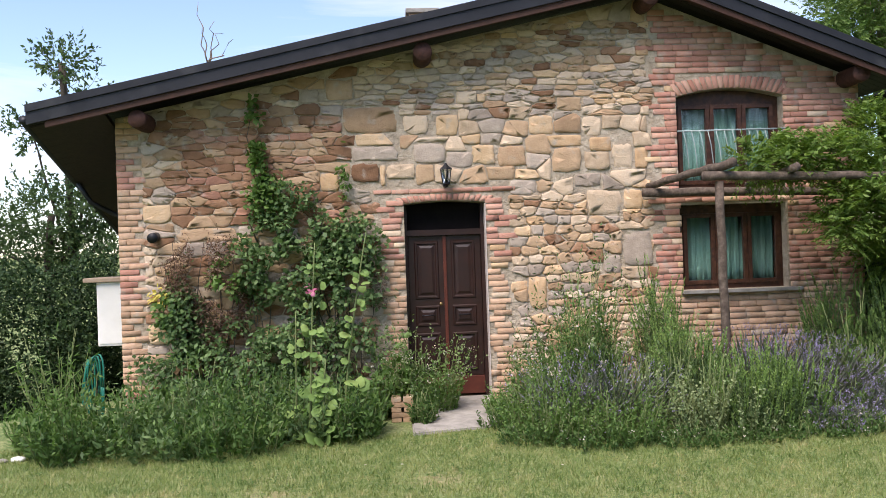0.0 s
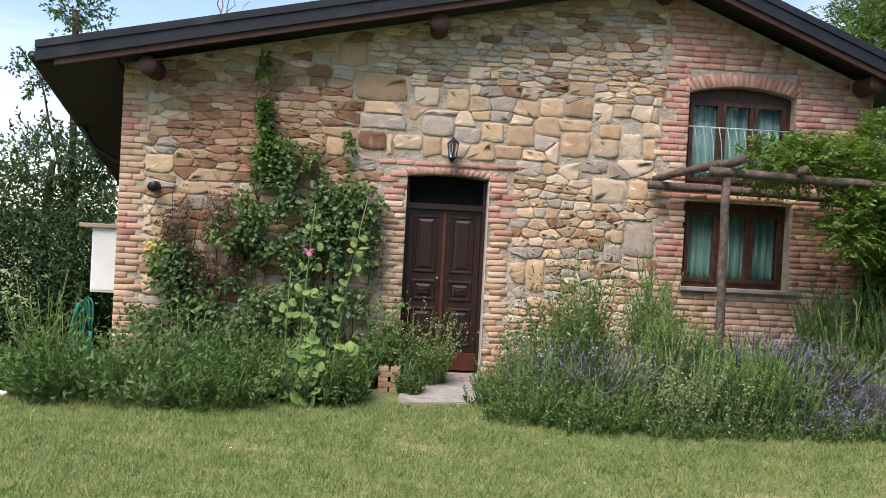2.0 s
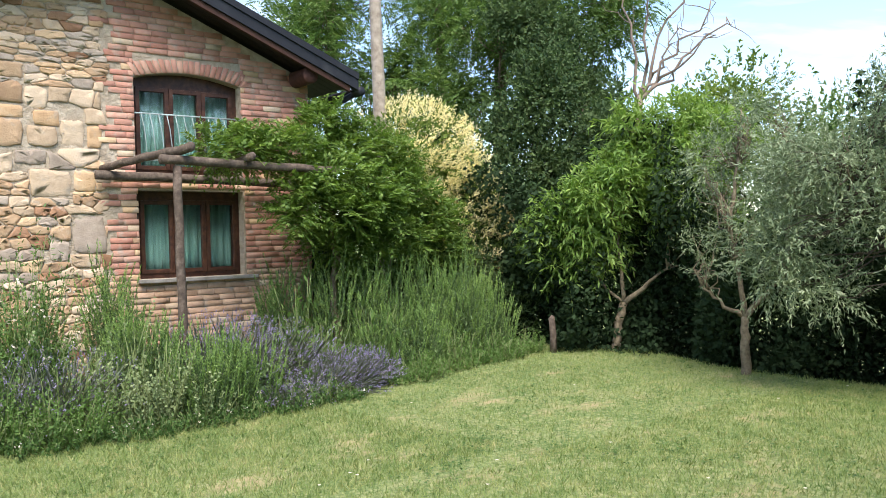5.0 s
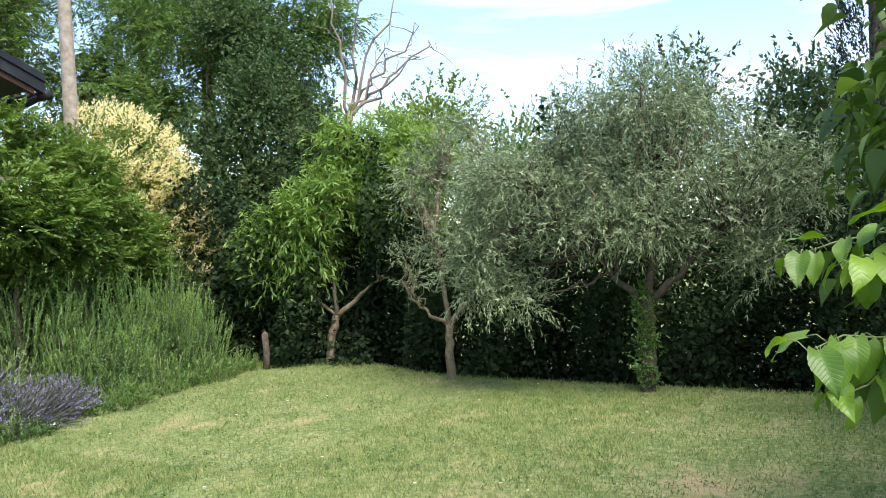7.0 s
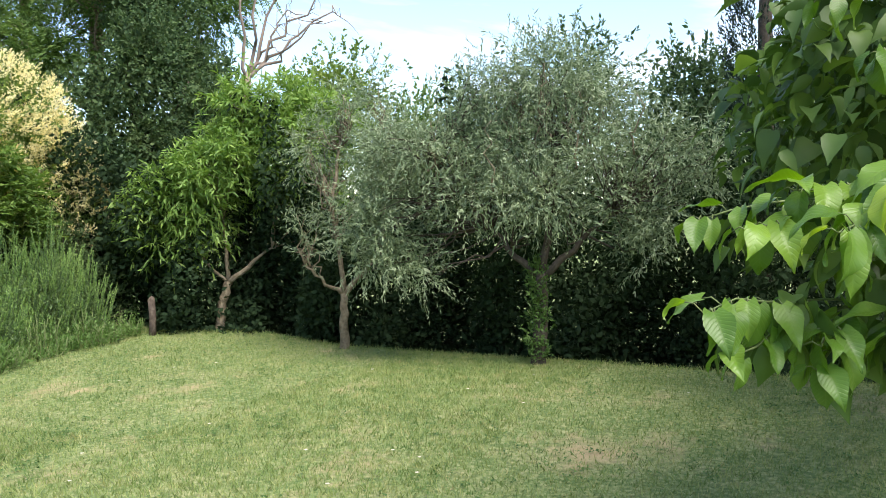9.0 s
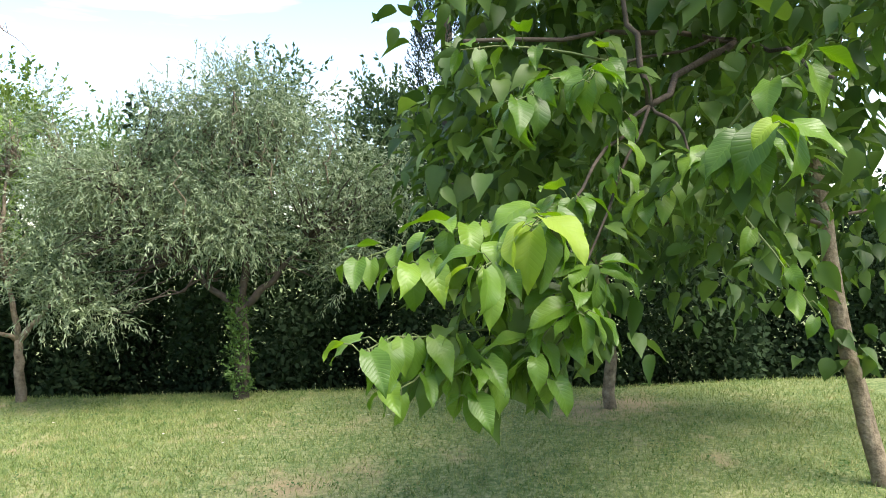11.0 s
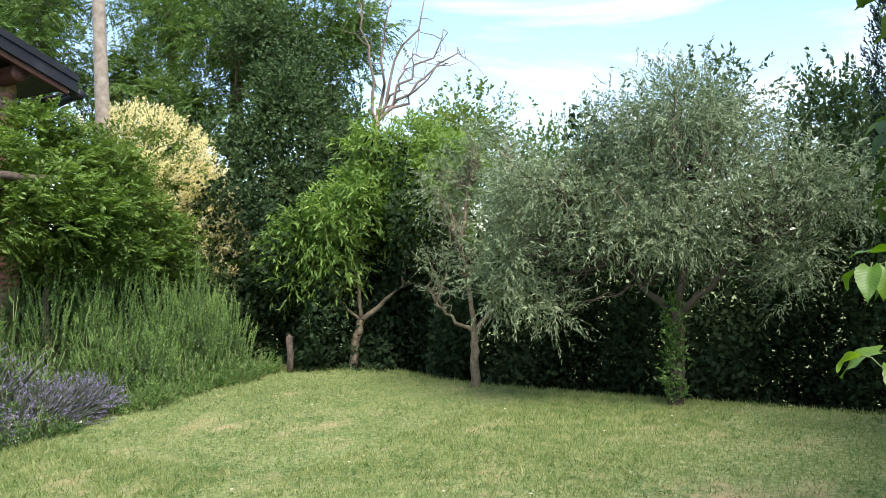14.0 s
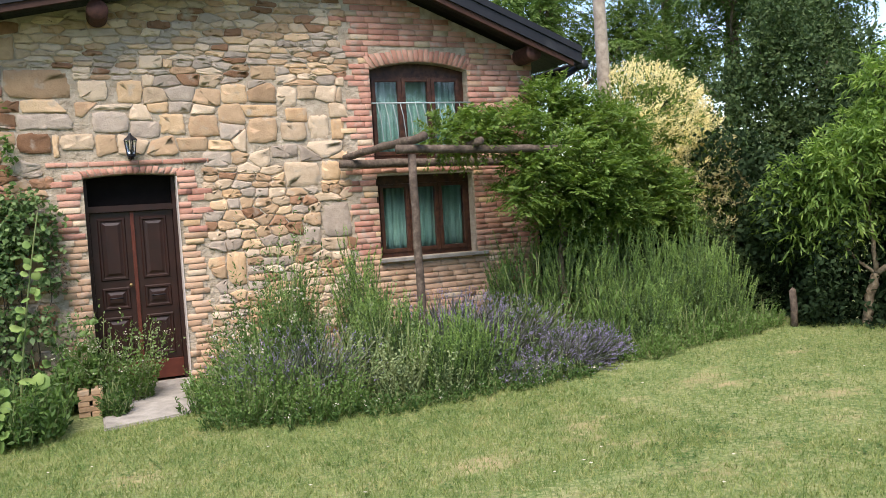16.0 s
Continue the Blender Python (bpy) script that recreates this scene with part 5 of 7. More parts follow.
# slender olive
tree("olive_tree", (8.24, -4.62), [(8.24, -4.62, 0.3), (8.25, -4.62, 0.62)],
     [((8.25, -4.62, 0.6), (7.98, -4.25, 0.95), 0.03), ((8.25, -4.62, 0.6), (8.2, -4.5, 1.7), 0.04), ((8.25, -4.62, 0.6), (8.5, -5.0, 1.1), 0.04), ((8.5, -5.0, 1.1), (8.55, -5.05, 2.5), 0.028), ((8.2, -4.5, 1.6), (8.3, -4.6, 3.0), 0.025)],
     [((8.45, -4.75, 2.7), (0.40, 0.46, 0.75)), ((8.4, -4.2, 2.3), (0.35, 0.4, 0.5)), ((8.55, -5.2, 2.2), (0.45, 0.45, 0.6)), ((8.25, -4.6, 1.7), (0.32, 0.34, 0.5)), ((8.0, -4.25, 1.3), (0.2, 0.22, 0.3))],
     900, (0.055, 0.012), M_OLIVE, "slender olive tree with sparse grey-green crown", twig=0.28, k=15, spread=0.55, up=0.3, r=0.06, fine=110, droop=0.35, clump=9)
# big olive with leafy trunk
tree("olive_tree", (8.15, -7.12), [(8.15, -7.14, 0.5), (8.12, -7.16, 0.95)],
     [((8.12, -7.14, 0.9), (7.95, -6.6, 1.45), 0.045), ((8.12, -7.16, 0.9), (8.2, -7.3, 2.2), 0.05), ((8.12, -7.16, 0.9), (8.2, -7.9, 1.6), 0.045), ((7.95, -6.6, 1.4), (7.8, -6.1, 2.2), 0.03)],
     [((8.1, -7.2, 2.55), (0.8, 0.85, 0.75)), ((7.75, -6.2, 2.0), (0.7, 0.75, 0.65)), ((7.6, -5.7, 1.45), (0.5, 0.55, 0.5)), ((8.2, -8.0, 2.05), (0.65, 0.7, 0.7)), ((8.0, -7.1, 1.65), (0.8, 0.9, 0.45)), ((8.3, -8.35, 1.35), (0.4, 0.4, 0.45)), ((8.1, -7.0, 2.95), (0.4, 0.55, 0.4)), ((8.0, -6.6, 2.75), (0.3, 0.4, 0.5)), ((7.65, -5.6, 2.3), (0.4, 0.45, 0.35)), ((8.2, -7.7, 2.75), (0.35, 0.35, 0.45)), ((7.55, -5.55, 2.0), (0.35, 0.35, 0.4)), ((7.45, -5.5, 1.15), (0.35, 0.45, 0.30)), ((7.55, -5.95, 1.0), (0.3, 0.35, 0.22)), ((8.3, -8.7, 2.2), (0.4, 0.4, 0.5))],
     4300, (0.056, 0.0125), M_OLIVE, "broad olive tree with silvery green crown", twig=0.33, k=16, spread=0.62, up=0.22, r=0.085, fine=170, inner=1000, droop=0.35, rough=0.24, clump=8, bark=M_BARK_DARK)
C = np.stack([8.1 + rng.normal(0, 0.04, 260), -7.13 + rng.normal(0, 0.055, 260), rng.uniform(0.0, 1.05, 260)], 1)
suck = plant("trunk_suckers", (8.1, -7.13, gz(8.1, -7.13)), "leafy green suckers wrapped round an olive trunk", "shoots")
leaf_part("foliage", twigs(C, rng.normal(0, 0.5, (260, 3)) + [-0.4, 0, 0.8], 0.12, 9, 0.042, 0.02, 0.8), M_WEED_LIGHT, suck)

C = np.concatenate([np.array(c) + rng.normal(0, 0.25, (m, 3)) * [1, 1, 0.4] for c, m in (((8.15, -6.9, 3.0), 16), ((8.1, -7.6, 2.75), 12), ((7.9, -6.3, 2.55), 10))])
shoots = plant("olive_shoots", (8.12, -7.16, gz(8.12, -7.16)), "wispy upright shoots topping an olive crown", "shoots")
leaf_part("foliage", twigs(C, rng.normal(0, 0.16, (len(C), 3)) + [0, 0, 1.0], 0.5, 26, 0.055, 0.012, 0.5), M_OLIVE, shoots)
branchlets(shoots, C - [0, 0, 0.55] + rng.normal(0, 0.06, C.shape), C, 0.012, 0.004, M_BARK, "branchwork", 7, 0.04)

# tall robinias behind the house corner
for bx, by, lob, n in (
        (11.2, 2.6, [((10.6, 1.9, 5.3), (1.6, 1.5, 1.2)), ((11.6, 3.0, 6.9), (1.8, 1.7, 1.5)), ((10.2, 2.8, 4.2), (1.2, 1.2, 0.9)), ((11.6, 1.0, 6.2), (1.1, 1.2, 0.9)), ((12.6, 1.1, 6.0), (1.0, 1.0, 0.8)), ((12.4, 1.2, 5.0), (0.9, 0.9, 0.7))], 2200),
        (9.2, 6.0, [((8.8, 5.6, 5.8), (1.7, 1.5, 1.3)), ((9.6, 6.4, 7.4), (1.9, 1.7, 1.5)), ((7.8, 6.0, 4.6), (1.3, 1.2, 1.0)), ((10.4, 5.2, 5.0), (1.2, 1.2, 1.2))], 1900),
        (12.5, 6.0, [((12.2, 5.6, 6.5), (1.9, 1.8, 1.6)), ((12.8, 6.6, 8.4), (2.0, 1.8, 1.6)), ((11.4, 5.0, 5.0), (1.4, 1.4, 1.1)), ((13.6, 4.4, 6.0), (1.5, 1.5, 1.3))], 1800)):
    tp = lob[1][0]
    tree("robinia_tree", (bx, by), [(bx - 0.1, by, 2.0), (bx + 0.1, by + 0.1, 4.2), (tp[0], tp[1], tp[2])],
         [((bx, by, 3.0 + 0.2 * i), tuple(np.array(c) + [0, 0, -0.2]), 0.06) for i, (c, rr) in enumerate(lob)], lob, int(n * 1.75), (0.085, 0.036), M_TALL,
         "tall robinia tree with airy feathered leaves", bark=M_BARK, shell=0.35, twig=0.36, k=9, pin=True, r=0.16, group="tall trees behind", fine=90, rough=0.22, clump=9)
# dense dark elm at the lawn corner
tree("elm_tree", (9.9, 0.1), [(9.9, 0.1, 1.5), (9.8, 0.1, 3.2)], [((9.9, 0.1, 1.6), (9.0, 0.5, 2.8), 0.06), ((9.85, 0.1, 2.2), (10.4, -0.4, 3.8), 0.06), ((9.85, 0.1, 2.4), (9.6, 0.3, 4.2), 0.05)],
     [((9.5, 0.2, 3.5), (0.95, 0.9, 1.0)), ((9.1, 0.3, 2.2), (0.9, 0.9, 1.1)), ((10.0, -0.5, 2.6), (0.9, 0.85, 1.1)), ((9.6, 0.0, 1.1), (1.1, 1.0, 0.9)), ((9.9, -0.1, 4.4), (0.6, 0.6, 0.55)), ((10.3, -0.9, 3.3), (0.6, 0.6, 0.7)), ((10.5, 0.5, 4.6), (0.8, 0.8, 0.9)), ((10.9, 0.1, 4.0), (0.7, 0.7, 0.9)), ((10.6, -1.3, 2.4), (0.8, 0.8, 1.2)), ((10.2, 0.8, 5.4), (0.8, 0.8, 0.7))],
     7500, (0.07, 0.042), M_DARKTREE, "dense dark green elm beside the lawn corner", bark=M_BARK_DARK, twig=0.22, k=9, r=0.13, inner=6500, clump=14)
# dead tree
dead = plant("dead_tree", (11.3, -0.5, gz(11.3, -0.5)), "bare bleached dead tree with twisted branches", "tree")
limb("trunk", curve_pts((11.3, -0.5, -1.0), (11.4, -0.75, 4.0), 8, 0, 0.06), 0.12, 0.07, M_DEAD, dead)
tips = [(12.1, -1.75, 5.55), (11.95, -1.45, 6.1), (11.6, -1.0, 6.1), (12.0, -1.9, 4.9), (11.2, -0.6, 6.0), (11.75, -1.35, 5.1), (12.15, -2.0, 5.2)]
for i, e in enumerate(tips):
    p = curve_pts((11.4, -0.75, 3.9), e, 9, 0.0, 0.07)
    limb("branch", p, 0.034, 0.010, M_DEAD, dead, 7)
    branchlets(dead, [p[4 + j % 5] for j in range(5)], [p[4 + j % 5] + rng.normal(0, 0.28, 3) + [0, 0, 0.2] for j in range(5)], 0.010, 0.003, M_DEAD, "twig_growth", 5, 0.04)

# far skyline trees beyond the hedge
for bx, by, lob, n, mt, lab in (
        (12.6, -1.9, [((12.4, -1.9, 3.5), (0.9, 0.9, 0.9)), ((12.0, -1.3, 2.6), (0.8, 0.8, 0.9))], 900, M_PRIVET, "yellow-green tree rising beyond the hedge"),
        (12.6, -4.1, [((12.4, -3.8, 3.0), (0.9, 1.0, 0.8)), ((12.6, -4.6, 2.6), (0.9, 0.9, 0.9)), ((12.9, -3.1, 2.7), (0.8, 0.8, 0.8)), ((12.2, -2.7, 1.9), (0.9, 1.1, 1.1)), ((12.0, -3.6, 1.6), (0.9, 1.0, 0.9))], 1100, M_TALL, "light green robinia rising beyond the hedge"),
        (13.0, -5.6, [((12.8, -5.3, 3.2), (0.6, 0.7, 0.9)), ((12.8, -6.2, 3.5), (0.7, 0.8, 0.9)), ((12.8, -5.4, 2.3), (0.9, 1.0, 0.9))], 1100, M_DARKTREE, "dark leafy tree rising beyond the hedge"),
        (13.4, -8.2, [((13.3, -8.0, 3.2), (0.9, 0.8, 0.95)), ((13.2, -8.9, 2.6), (0.9, 0.9, 1.0)), ((12.9, -7.4, 2.2), (0.8, 0.8, 0.9))], 2200, M_DARKTREE, "round dark tree rising beyond the hedge")):
    tree("hedgerow_tree", (bx, by), [(bx, by, 0.5), (bx, by, 2.2)], [((bx, by, 1.6), tuple(c), 0.05) for c, rr in lob], lob, n, (0.09, 0.045), mt, lab, bark=M_BARK_DARK, shell=0.4, twig=0.28, k=8, r=0.1, inner=1500, group="hedgerow trees", rough=0.22)
# cypress
cyp = plant("cypress_tree", (11.6, -9.1, gz(11.6, -9.1)), "tall narrow dark cypress", "tree")
n = 3400
zz = rng.uniform(0, 1, n)
rad = 0.52 * (1 - zz ** 2.2 * 0.55) * (0.75 + 0.25 * rng.uniform(0, 1, n)) * (1 + 0.12 * np.sin(zz * 40))
aa = rng.uniform(0, 2 * np.pi, n)
C = np.stack([11.6 + rad * np.cos(aa), -9.1 + rad * np.sin(aa), -0.6 + zz * 8.6], 1)
leaf_part("crown", twigs(C, np.stack([0.45 * np.cos(aa), 0.45 * np.sin(aa), np.ones(n)], 1), 0.26, 9, 0.06, 0.02, 0.4), M_CYPRESS, cyp)
limb("trunk", curve_pts((11.6, -9.1, -1.0), (11.6, -9.1, 7.5), 6, 0, 0.01), 0.18, 0.03, M_BARK_DARK, cyp)


def hedge(path, h, depth, n, mat, label, leaf=(0.07, 0.04), inner=5000, low=0.0, name="hedge", k=6):
    """A ragged wall of leaves along a line of places."""
    path = np.asarray(path, float)
    seg = np.linalg.norm(np.diff(path, axis=0), axis=1)
    cum = np.concatenate([[0], np.cumsum(seg)])
    t = plant(name, (*path[0], gz(*path[0])), label, "hedge")
    outs = []
    for cnt, dep, fn in ((n, 1.0, 0), (inner, 1.6, 1)):
        u = rng.uniform(0, cum[-1], cnt)
        px, py = np.interp(u, cum, path[:, 0]), np.interp(u, cum, path[:, 1])
        top = h * (0.86 + 0.13 * np.sin(u * 1.7 + 1) + 0.08 * np.sin(u * 4.3))
        v = rng.uniform(0.0, 1, cnt) ** (1.5 if fn else 0.85)
        bulge = depth * (0.45 * np.sin(u * 2.3 + v * 3) + 0.3 * np.sin(u * 5.1 - v * 7)) + rng.uniform(0, depth * dep, cnt)
        i = np.clip(np.searchsorted(cum, u) - 1, 0, len(seg) - 1)
        tang = unit(np.diff(path, axis=0))[i]
        nor = np.stack([tang[:, 1], -tang[:, 0]], 1)
        gx_, gy_ = px + nor[:, 0] * bulge, py + nor[:, 1] * bulge
        C = np.stack([gx_, gy_, ground_z(gx_, gy_) + low + v * top], 1)
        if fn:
            # inner leaves coloured near black to stand for shade inside the hedge
            leaf_part("inner_foliage", leaf_arrays(C, rng.standard_normal((cnt, 3)), 0.5 * sum(leaf) + 0.04, 0.5 * sum(leaf)), M_HEDGE_SHADE, t, "", "stuff")
        else:
            D = np.stack([-nor[:, 0], -nor[:, 1], np.full(cnt, 0.1)], 1) + rng.normal(0, 0.6, (cnt, 3))
            leaf_part("foliage", twigs(C, D, 0.22, k, leaf[0], leaf[1], 0.9, 0.5), mat, t, "", "stuff")
    return t


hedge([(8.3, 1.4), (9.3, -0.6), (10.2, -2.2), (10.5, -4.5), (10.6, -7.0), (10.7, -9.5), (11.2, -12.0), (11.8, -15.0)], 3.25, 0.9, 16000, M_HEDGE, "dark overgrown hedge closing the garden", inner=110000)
hedge([(5.7, 0.9), (6.4, 1.5), (7.6, 1.7), (8.6, 1.3)], 1.7, 0.4, 2600, M_HEDGE, "dark shrubs behind the house corner", inner=4500)
hedge([(-7.0, 15.0), (-13.0, 11.0), (-20.0, 6.0)], 5.0, 1.5, 2200, M_DARKTREE, "far row of trees down the slope", inner=5000)
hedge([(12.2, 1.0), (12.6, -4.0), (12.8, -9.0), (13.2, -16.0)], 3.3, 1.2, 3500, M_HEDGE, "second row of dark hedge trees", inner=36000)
# west side: bank of dark shrubs, trees, seen past the corner of the house
hedge([(-3.9, 7.2), (-5.2, 4.9), (-6.6, 3.2), (-8.2, 1.8), (-10.5, 0.2)], 3.1, 0.9, 7000, M_HEDGE, "dark overgrown shrubs beyond the corner", inner=34000, low=-0.2)
hedge([(-26.0, -30.0), (-8.0, -33.0), (10.0, -32.0), (26.0, -29.0)], 15.0, 2.5, 2600, M_DARKTREE, "far row of trees across the lane", leaf=(0.50, 0.32), inner=9000)
hedge([(-4.5, 10.0), (-8.5, 7.0), (-13.0, 4.5)], 3.9, 1.2, 3000, M_DARKTREE, "row of shrubs down the slope", inner=4000)
for bx, by, lob, n, mt, lab in (
        (-8.2, 8.6, [((-8.0, 8.4, 2.9), (1.25, 1.0, 0.75)), ((-7.4, 8.7, 2.0), (1.2, 1.0, 0.9)), ((-7.0, 8.9, 3.3), (0.9, 0.8, 0.6)), ((-8.9, 8.0, 2.1), (0.8, 0.8, 0.7))], 1500, M_DARKTREE, "leafy tree on the slope behind the corner"),
        (-7.9, 9.3, [((-7.75, 8.55, 6.2), (0.55, 0.5, 0.42)), ((-8.4, 8.4, 4.75), (0.42, 0.4, 0.36)), ((-7.3, 9.0, 5.2), (0.5, 0.5, 0.6))], 330, M_DARKTREE, "sparse tall tree showing above the eaves"),
        (-9.6, 4.2, [((-9.2, 4.0, 2.7), (0.75, 0.7, 0.9)), ((-9.6, 3.8, 3.5), (0.6, 0.6, 0.6))], 700, M_OLIVE, "grey-green tree on the slope")):
    tree("slope_tree", (bx, by), [(bx, by, 0.5), (bx, by, 2.0), tuple(np.array(lob[0][0]))], [((bx, by, 1.5), tuple(c), 0.045) for c, rr in lob], lob, n, (0.10, 0.05), mt, lab, bark=M_BARK_DARK, shell=0.3, twig=0.32, k=8, r=0.1, group="trees on the slope", rough=0.25, fine=40)
# bare twigs above the roof
tw = plant("bare_sapling", (-4.8, 9.4, gz(-4.8, 9.4)), "bare twigs of a sapling above the roof", "tree")
limb("stem", curve_pts((-4.8, 9.4, -1.5), (-4.78, 9.4, 6.4), 7, 0, 0.04), 0.05, 0.025, M_DEAD, tw)
for e in ((-4.95, 9.4, 7.75), (-4.6, 9.4, 7.3), (-4.4, 9.4, 7.0), (-4.85, 9.3, 7.2), (-4.2, 9.5, 6.9)):
    limb("twig", curve_pts((-4.78, 9.4, 6.3), e, 6, 0, 0.05), 0.018, 0.006, M_DEAD, tw, 5)


# ---- mulberry, near the camera ----
def mulberry_leaf(seed, mat=M_MULB_ONE, rows=19):
    """An ovate leaf with a drawn-out tip, toothed and drooping: base at the origin, 0.15 m long, tip along +x."""
    r = np.random.default_rng(seed)
    L, W = 0.15, 0.15 * r.uniform(0.47, 0.60)
    bend, fold, twist, ph = r.uniform(0.5, 1.6), r.uniform(0.12, 0.5), r.uniform(-0.5, 0.5), r.uniform(0, 6)
    s = np.linspace(0, 1, rows)
    w = W * 0.5 * np.sin(np.pi * (s * 0.94 + 0.06) ** 0.7) ** 0.85 * (1 - 0.6 * s ** 2.4)
    w = np.maximum(w, 0.0008) * (1 + 0.02 * np.where(np.arange(rows) % 2, 1, -1))
    cols = np.array([-1, -0.66, -0.3, 0, 0.3, 0.66, 1.0])
    y = w[:, None] * cols[None]
    lift = fold * np.abs(y) * (1 - 0.4 * s[:, None]) + twist * y * s[:, None] + 0.035 * L * np.sin(s * 11 + ph)[:, None] * (cols ** 2)[None] * np.sign(cols + 0.01)[None]
    a = bend * s[:, None]
    x = L * np.sin(a) / bend + lift * np.sin(a) - 0.10 * L * np.abs(cols)[None] ** 1.5 * np.exp(-(s / 0.08) ** 2)[:, None]
    z = -L * (1 - np.cos(a)) / bend + lift * np.cos(a)
    V = np.stack([x + 0 * y, y, z + 0 * y], -1).reshape(-1, 3)
    i = np.arange(rows * 7).reshape(rows, 7)
    F = np.stack([i[:-1, :-1], i[:-1, 1:], i[1:, 1:], i[1:, :-1]], -1).reshape(-1, 4)
    return raw("mulberry_leaf", V, F, mat, True)


zt = gz(5.02, -12.08)
mul = plant("mulberry_tree", (5.02, -12.08, zt), "mulberry tree with large glossy drooping leaves", "tree")
limb("trunk", np.concatenate([curve_pts((5.0, -12.24, -0.15), (5.05, -12.0, 1.1), 6, 0, 0.02)[:-1], curve_pts((5.05, -12.0, 1.1), (5.08, -11.9, 2.3), 5, 0, 0.02)]), 0.056, 0.045, M_BARK, mul, 12)
BR = [((5.08, -11.9, 2.2), (3.6, -11.1, 2.45), 0.05), ((3.6, -11.1, 2.45), (2.5, -10.5, 2.02), 0.026), ((2.5, -10.5, 2.02), (2.129, -10.149, 1.607), 0.010), ((2.129, -10.149, 1.607), (2.082, -10.061, 1.34), 0.007),
      ((2.5, -10.5, 2.02), (2.55, -10.38, 2.5), 0.018), ((3.6, -11.1, 2.45), (2.45, -9.9, 2.25), 0.018), ((5.08, -11.9, 2.2), (5.4, -12.4, 3.6), 0.05), ((5.08, -11.9, 2.3), (4.6, -11.0, 3.4), 0.04), ((3.6, -11.1, 2.45), (2.0, -10.9, 2.0), 0.014), ((5.06, -11.95, 1.6), (4.4, -11.4, 1.7), 0.02), ((2.5, -10.5, 2.02), (2.076, -10.201, 1.402), 0.008), ((3.6, -11.1, 2.45), (2.605, -10.427, 2.18), 0.012), ((2.5, -10.5, 2.02), (2.366, -10.63, 1.795), 0.010)]
for a, b, r0 in BR:
    limb("branch", curve_pts(a, b, 8, 0.02, 0.012), r0 * 0.7, r0 * 0.4, M_BARK_DARK, mul, 8)
near = [mulberry_leaf(k) for k in range(12)]
glow = [mulberry_leaf(40 + k, M_GLOW_LEAF) for k in range(4)]


def set_leaf(me, p, way, roll, size, parent=mul):
    """One leaf with its base at p, pointing along way; size: its length."""
    d = Vector(way).normalized()
    side = Vector((0, 0, 1)).cross(d)
    if side.length < 0.05:
        side = Vector((0, 1, 0))
    side.normalize()
    up_ = d.cross(side)
    rot = Matrix((d, side, up_)).transposed().to_4x4() @ pose(0, 0, 0, roll)
    ob = put("leaf", me, parent)
    ob.matrix_local = Matrix.Translation(Vector(p) - parent.location) @ rot @ Matrix.Scale(size / 0.15, 4)


# leafy shoots: the node each springs from, where its tip is, leaves, their length, how many are young
NODES = [(2.082, -10.061, 1.34), (2.129, -10.149, 1.607), (2.076, -10.201, 1.402), (2.366, -10.63, 1.795), (2.605, -10.427, 2.18)]
SHOOTS = [
    (1, (1.70, -10.09, 1.63), 14, 0.155, 4), (1, (1.64, -9.96, 1.53), 9, 0.145, 1), (0, (1.65, -9.68, 1.34), 13, 0.125, 0), (1, (1.81, -9.76, 1.53), 12, 0.125, 0),
    (1, (1.90, -9.62, 1.55), 9, 0.12, 0), (0, (1.78, -9.93, 1.26), 9, 0.115, 0), (2, (1.84, -10.09, 1.29), 9, 0.12, 0), (2, (1.82, -10.22, 1.40), 10, 0.13, 0),
    (2, (1.92, -10.26, 1.51), 10, 0.14, 0), (1, (2.02, -10.22, 1.70), 10, 0.12, 0), (4, (2.11, -10.05, 1.99), 12, 0.145, 0), (4, (2.19, -10.28, 2.05), 12, 0.125, 0),
    (3, (1.69, -10.68, 1.84), 13, 0.15, 1), (3, (1.97, -10.59, 1.81), 9, 0.13, 0), (4, (2.25, -10.37, 1.77), 9, 0.12, 0), (3, (2.02, -10.86, 2.08), 8, 0.15, 0),
    (3, (2.30, -10.45, 1.69), 8, 0.12, 0), (1, (1.88, -9.86, 1.63), 10, 0.13, 0), (3, (2.10, -10.88, 1.36), 6, 0.12, 0), (0, (1.70, -9.73, 1.23), 9, 0.12, 0), (0, (1.80, -9.92, 1.20), 8, 0.115, 0), (2, (1.86, -10.12, 1.22), 8, 0.115, 0), (0, (1.95, -9.98, 1.45), 9, 0.12, 0), (4, (2.35, -9.9, 2.2), 9, 0.12, 0),
]
stalks = []
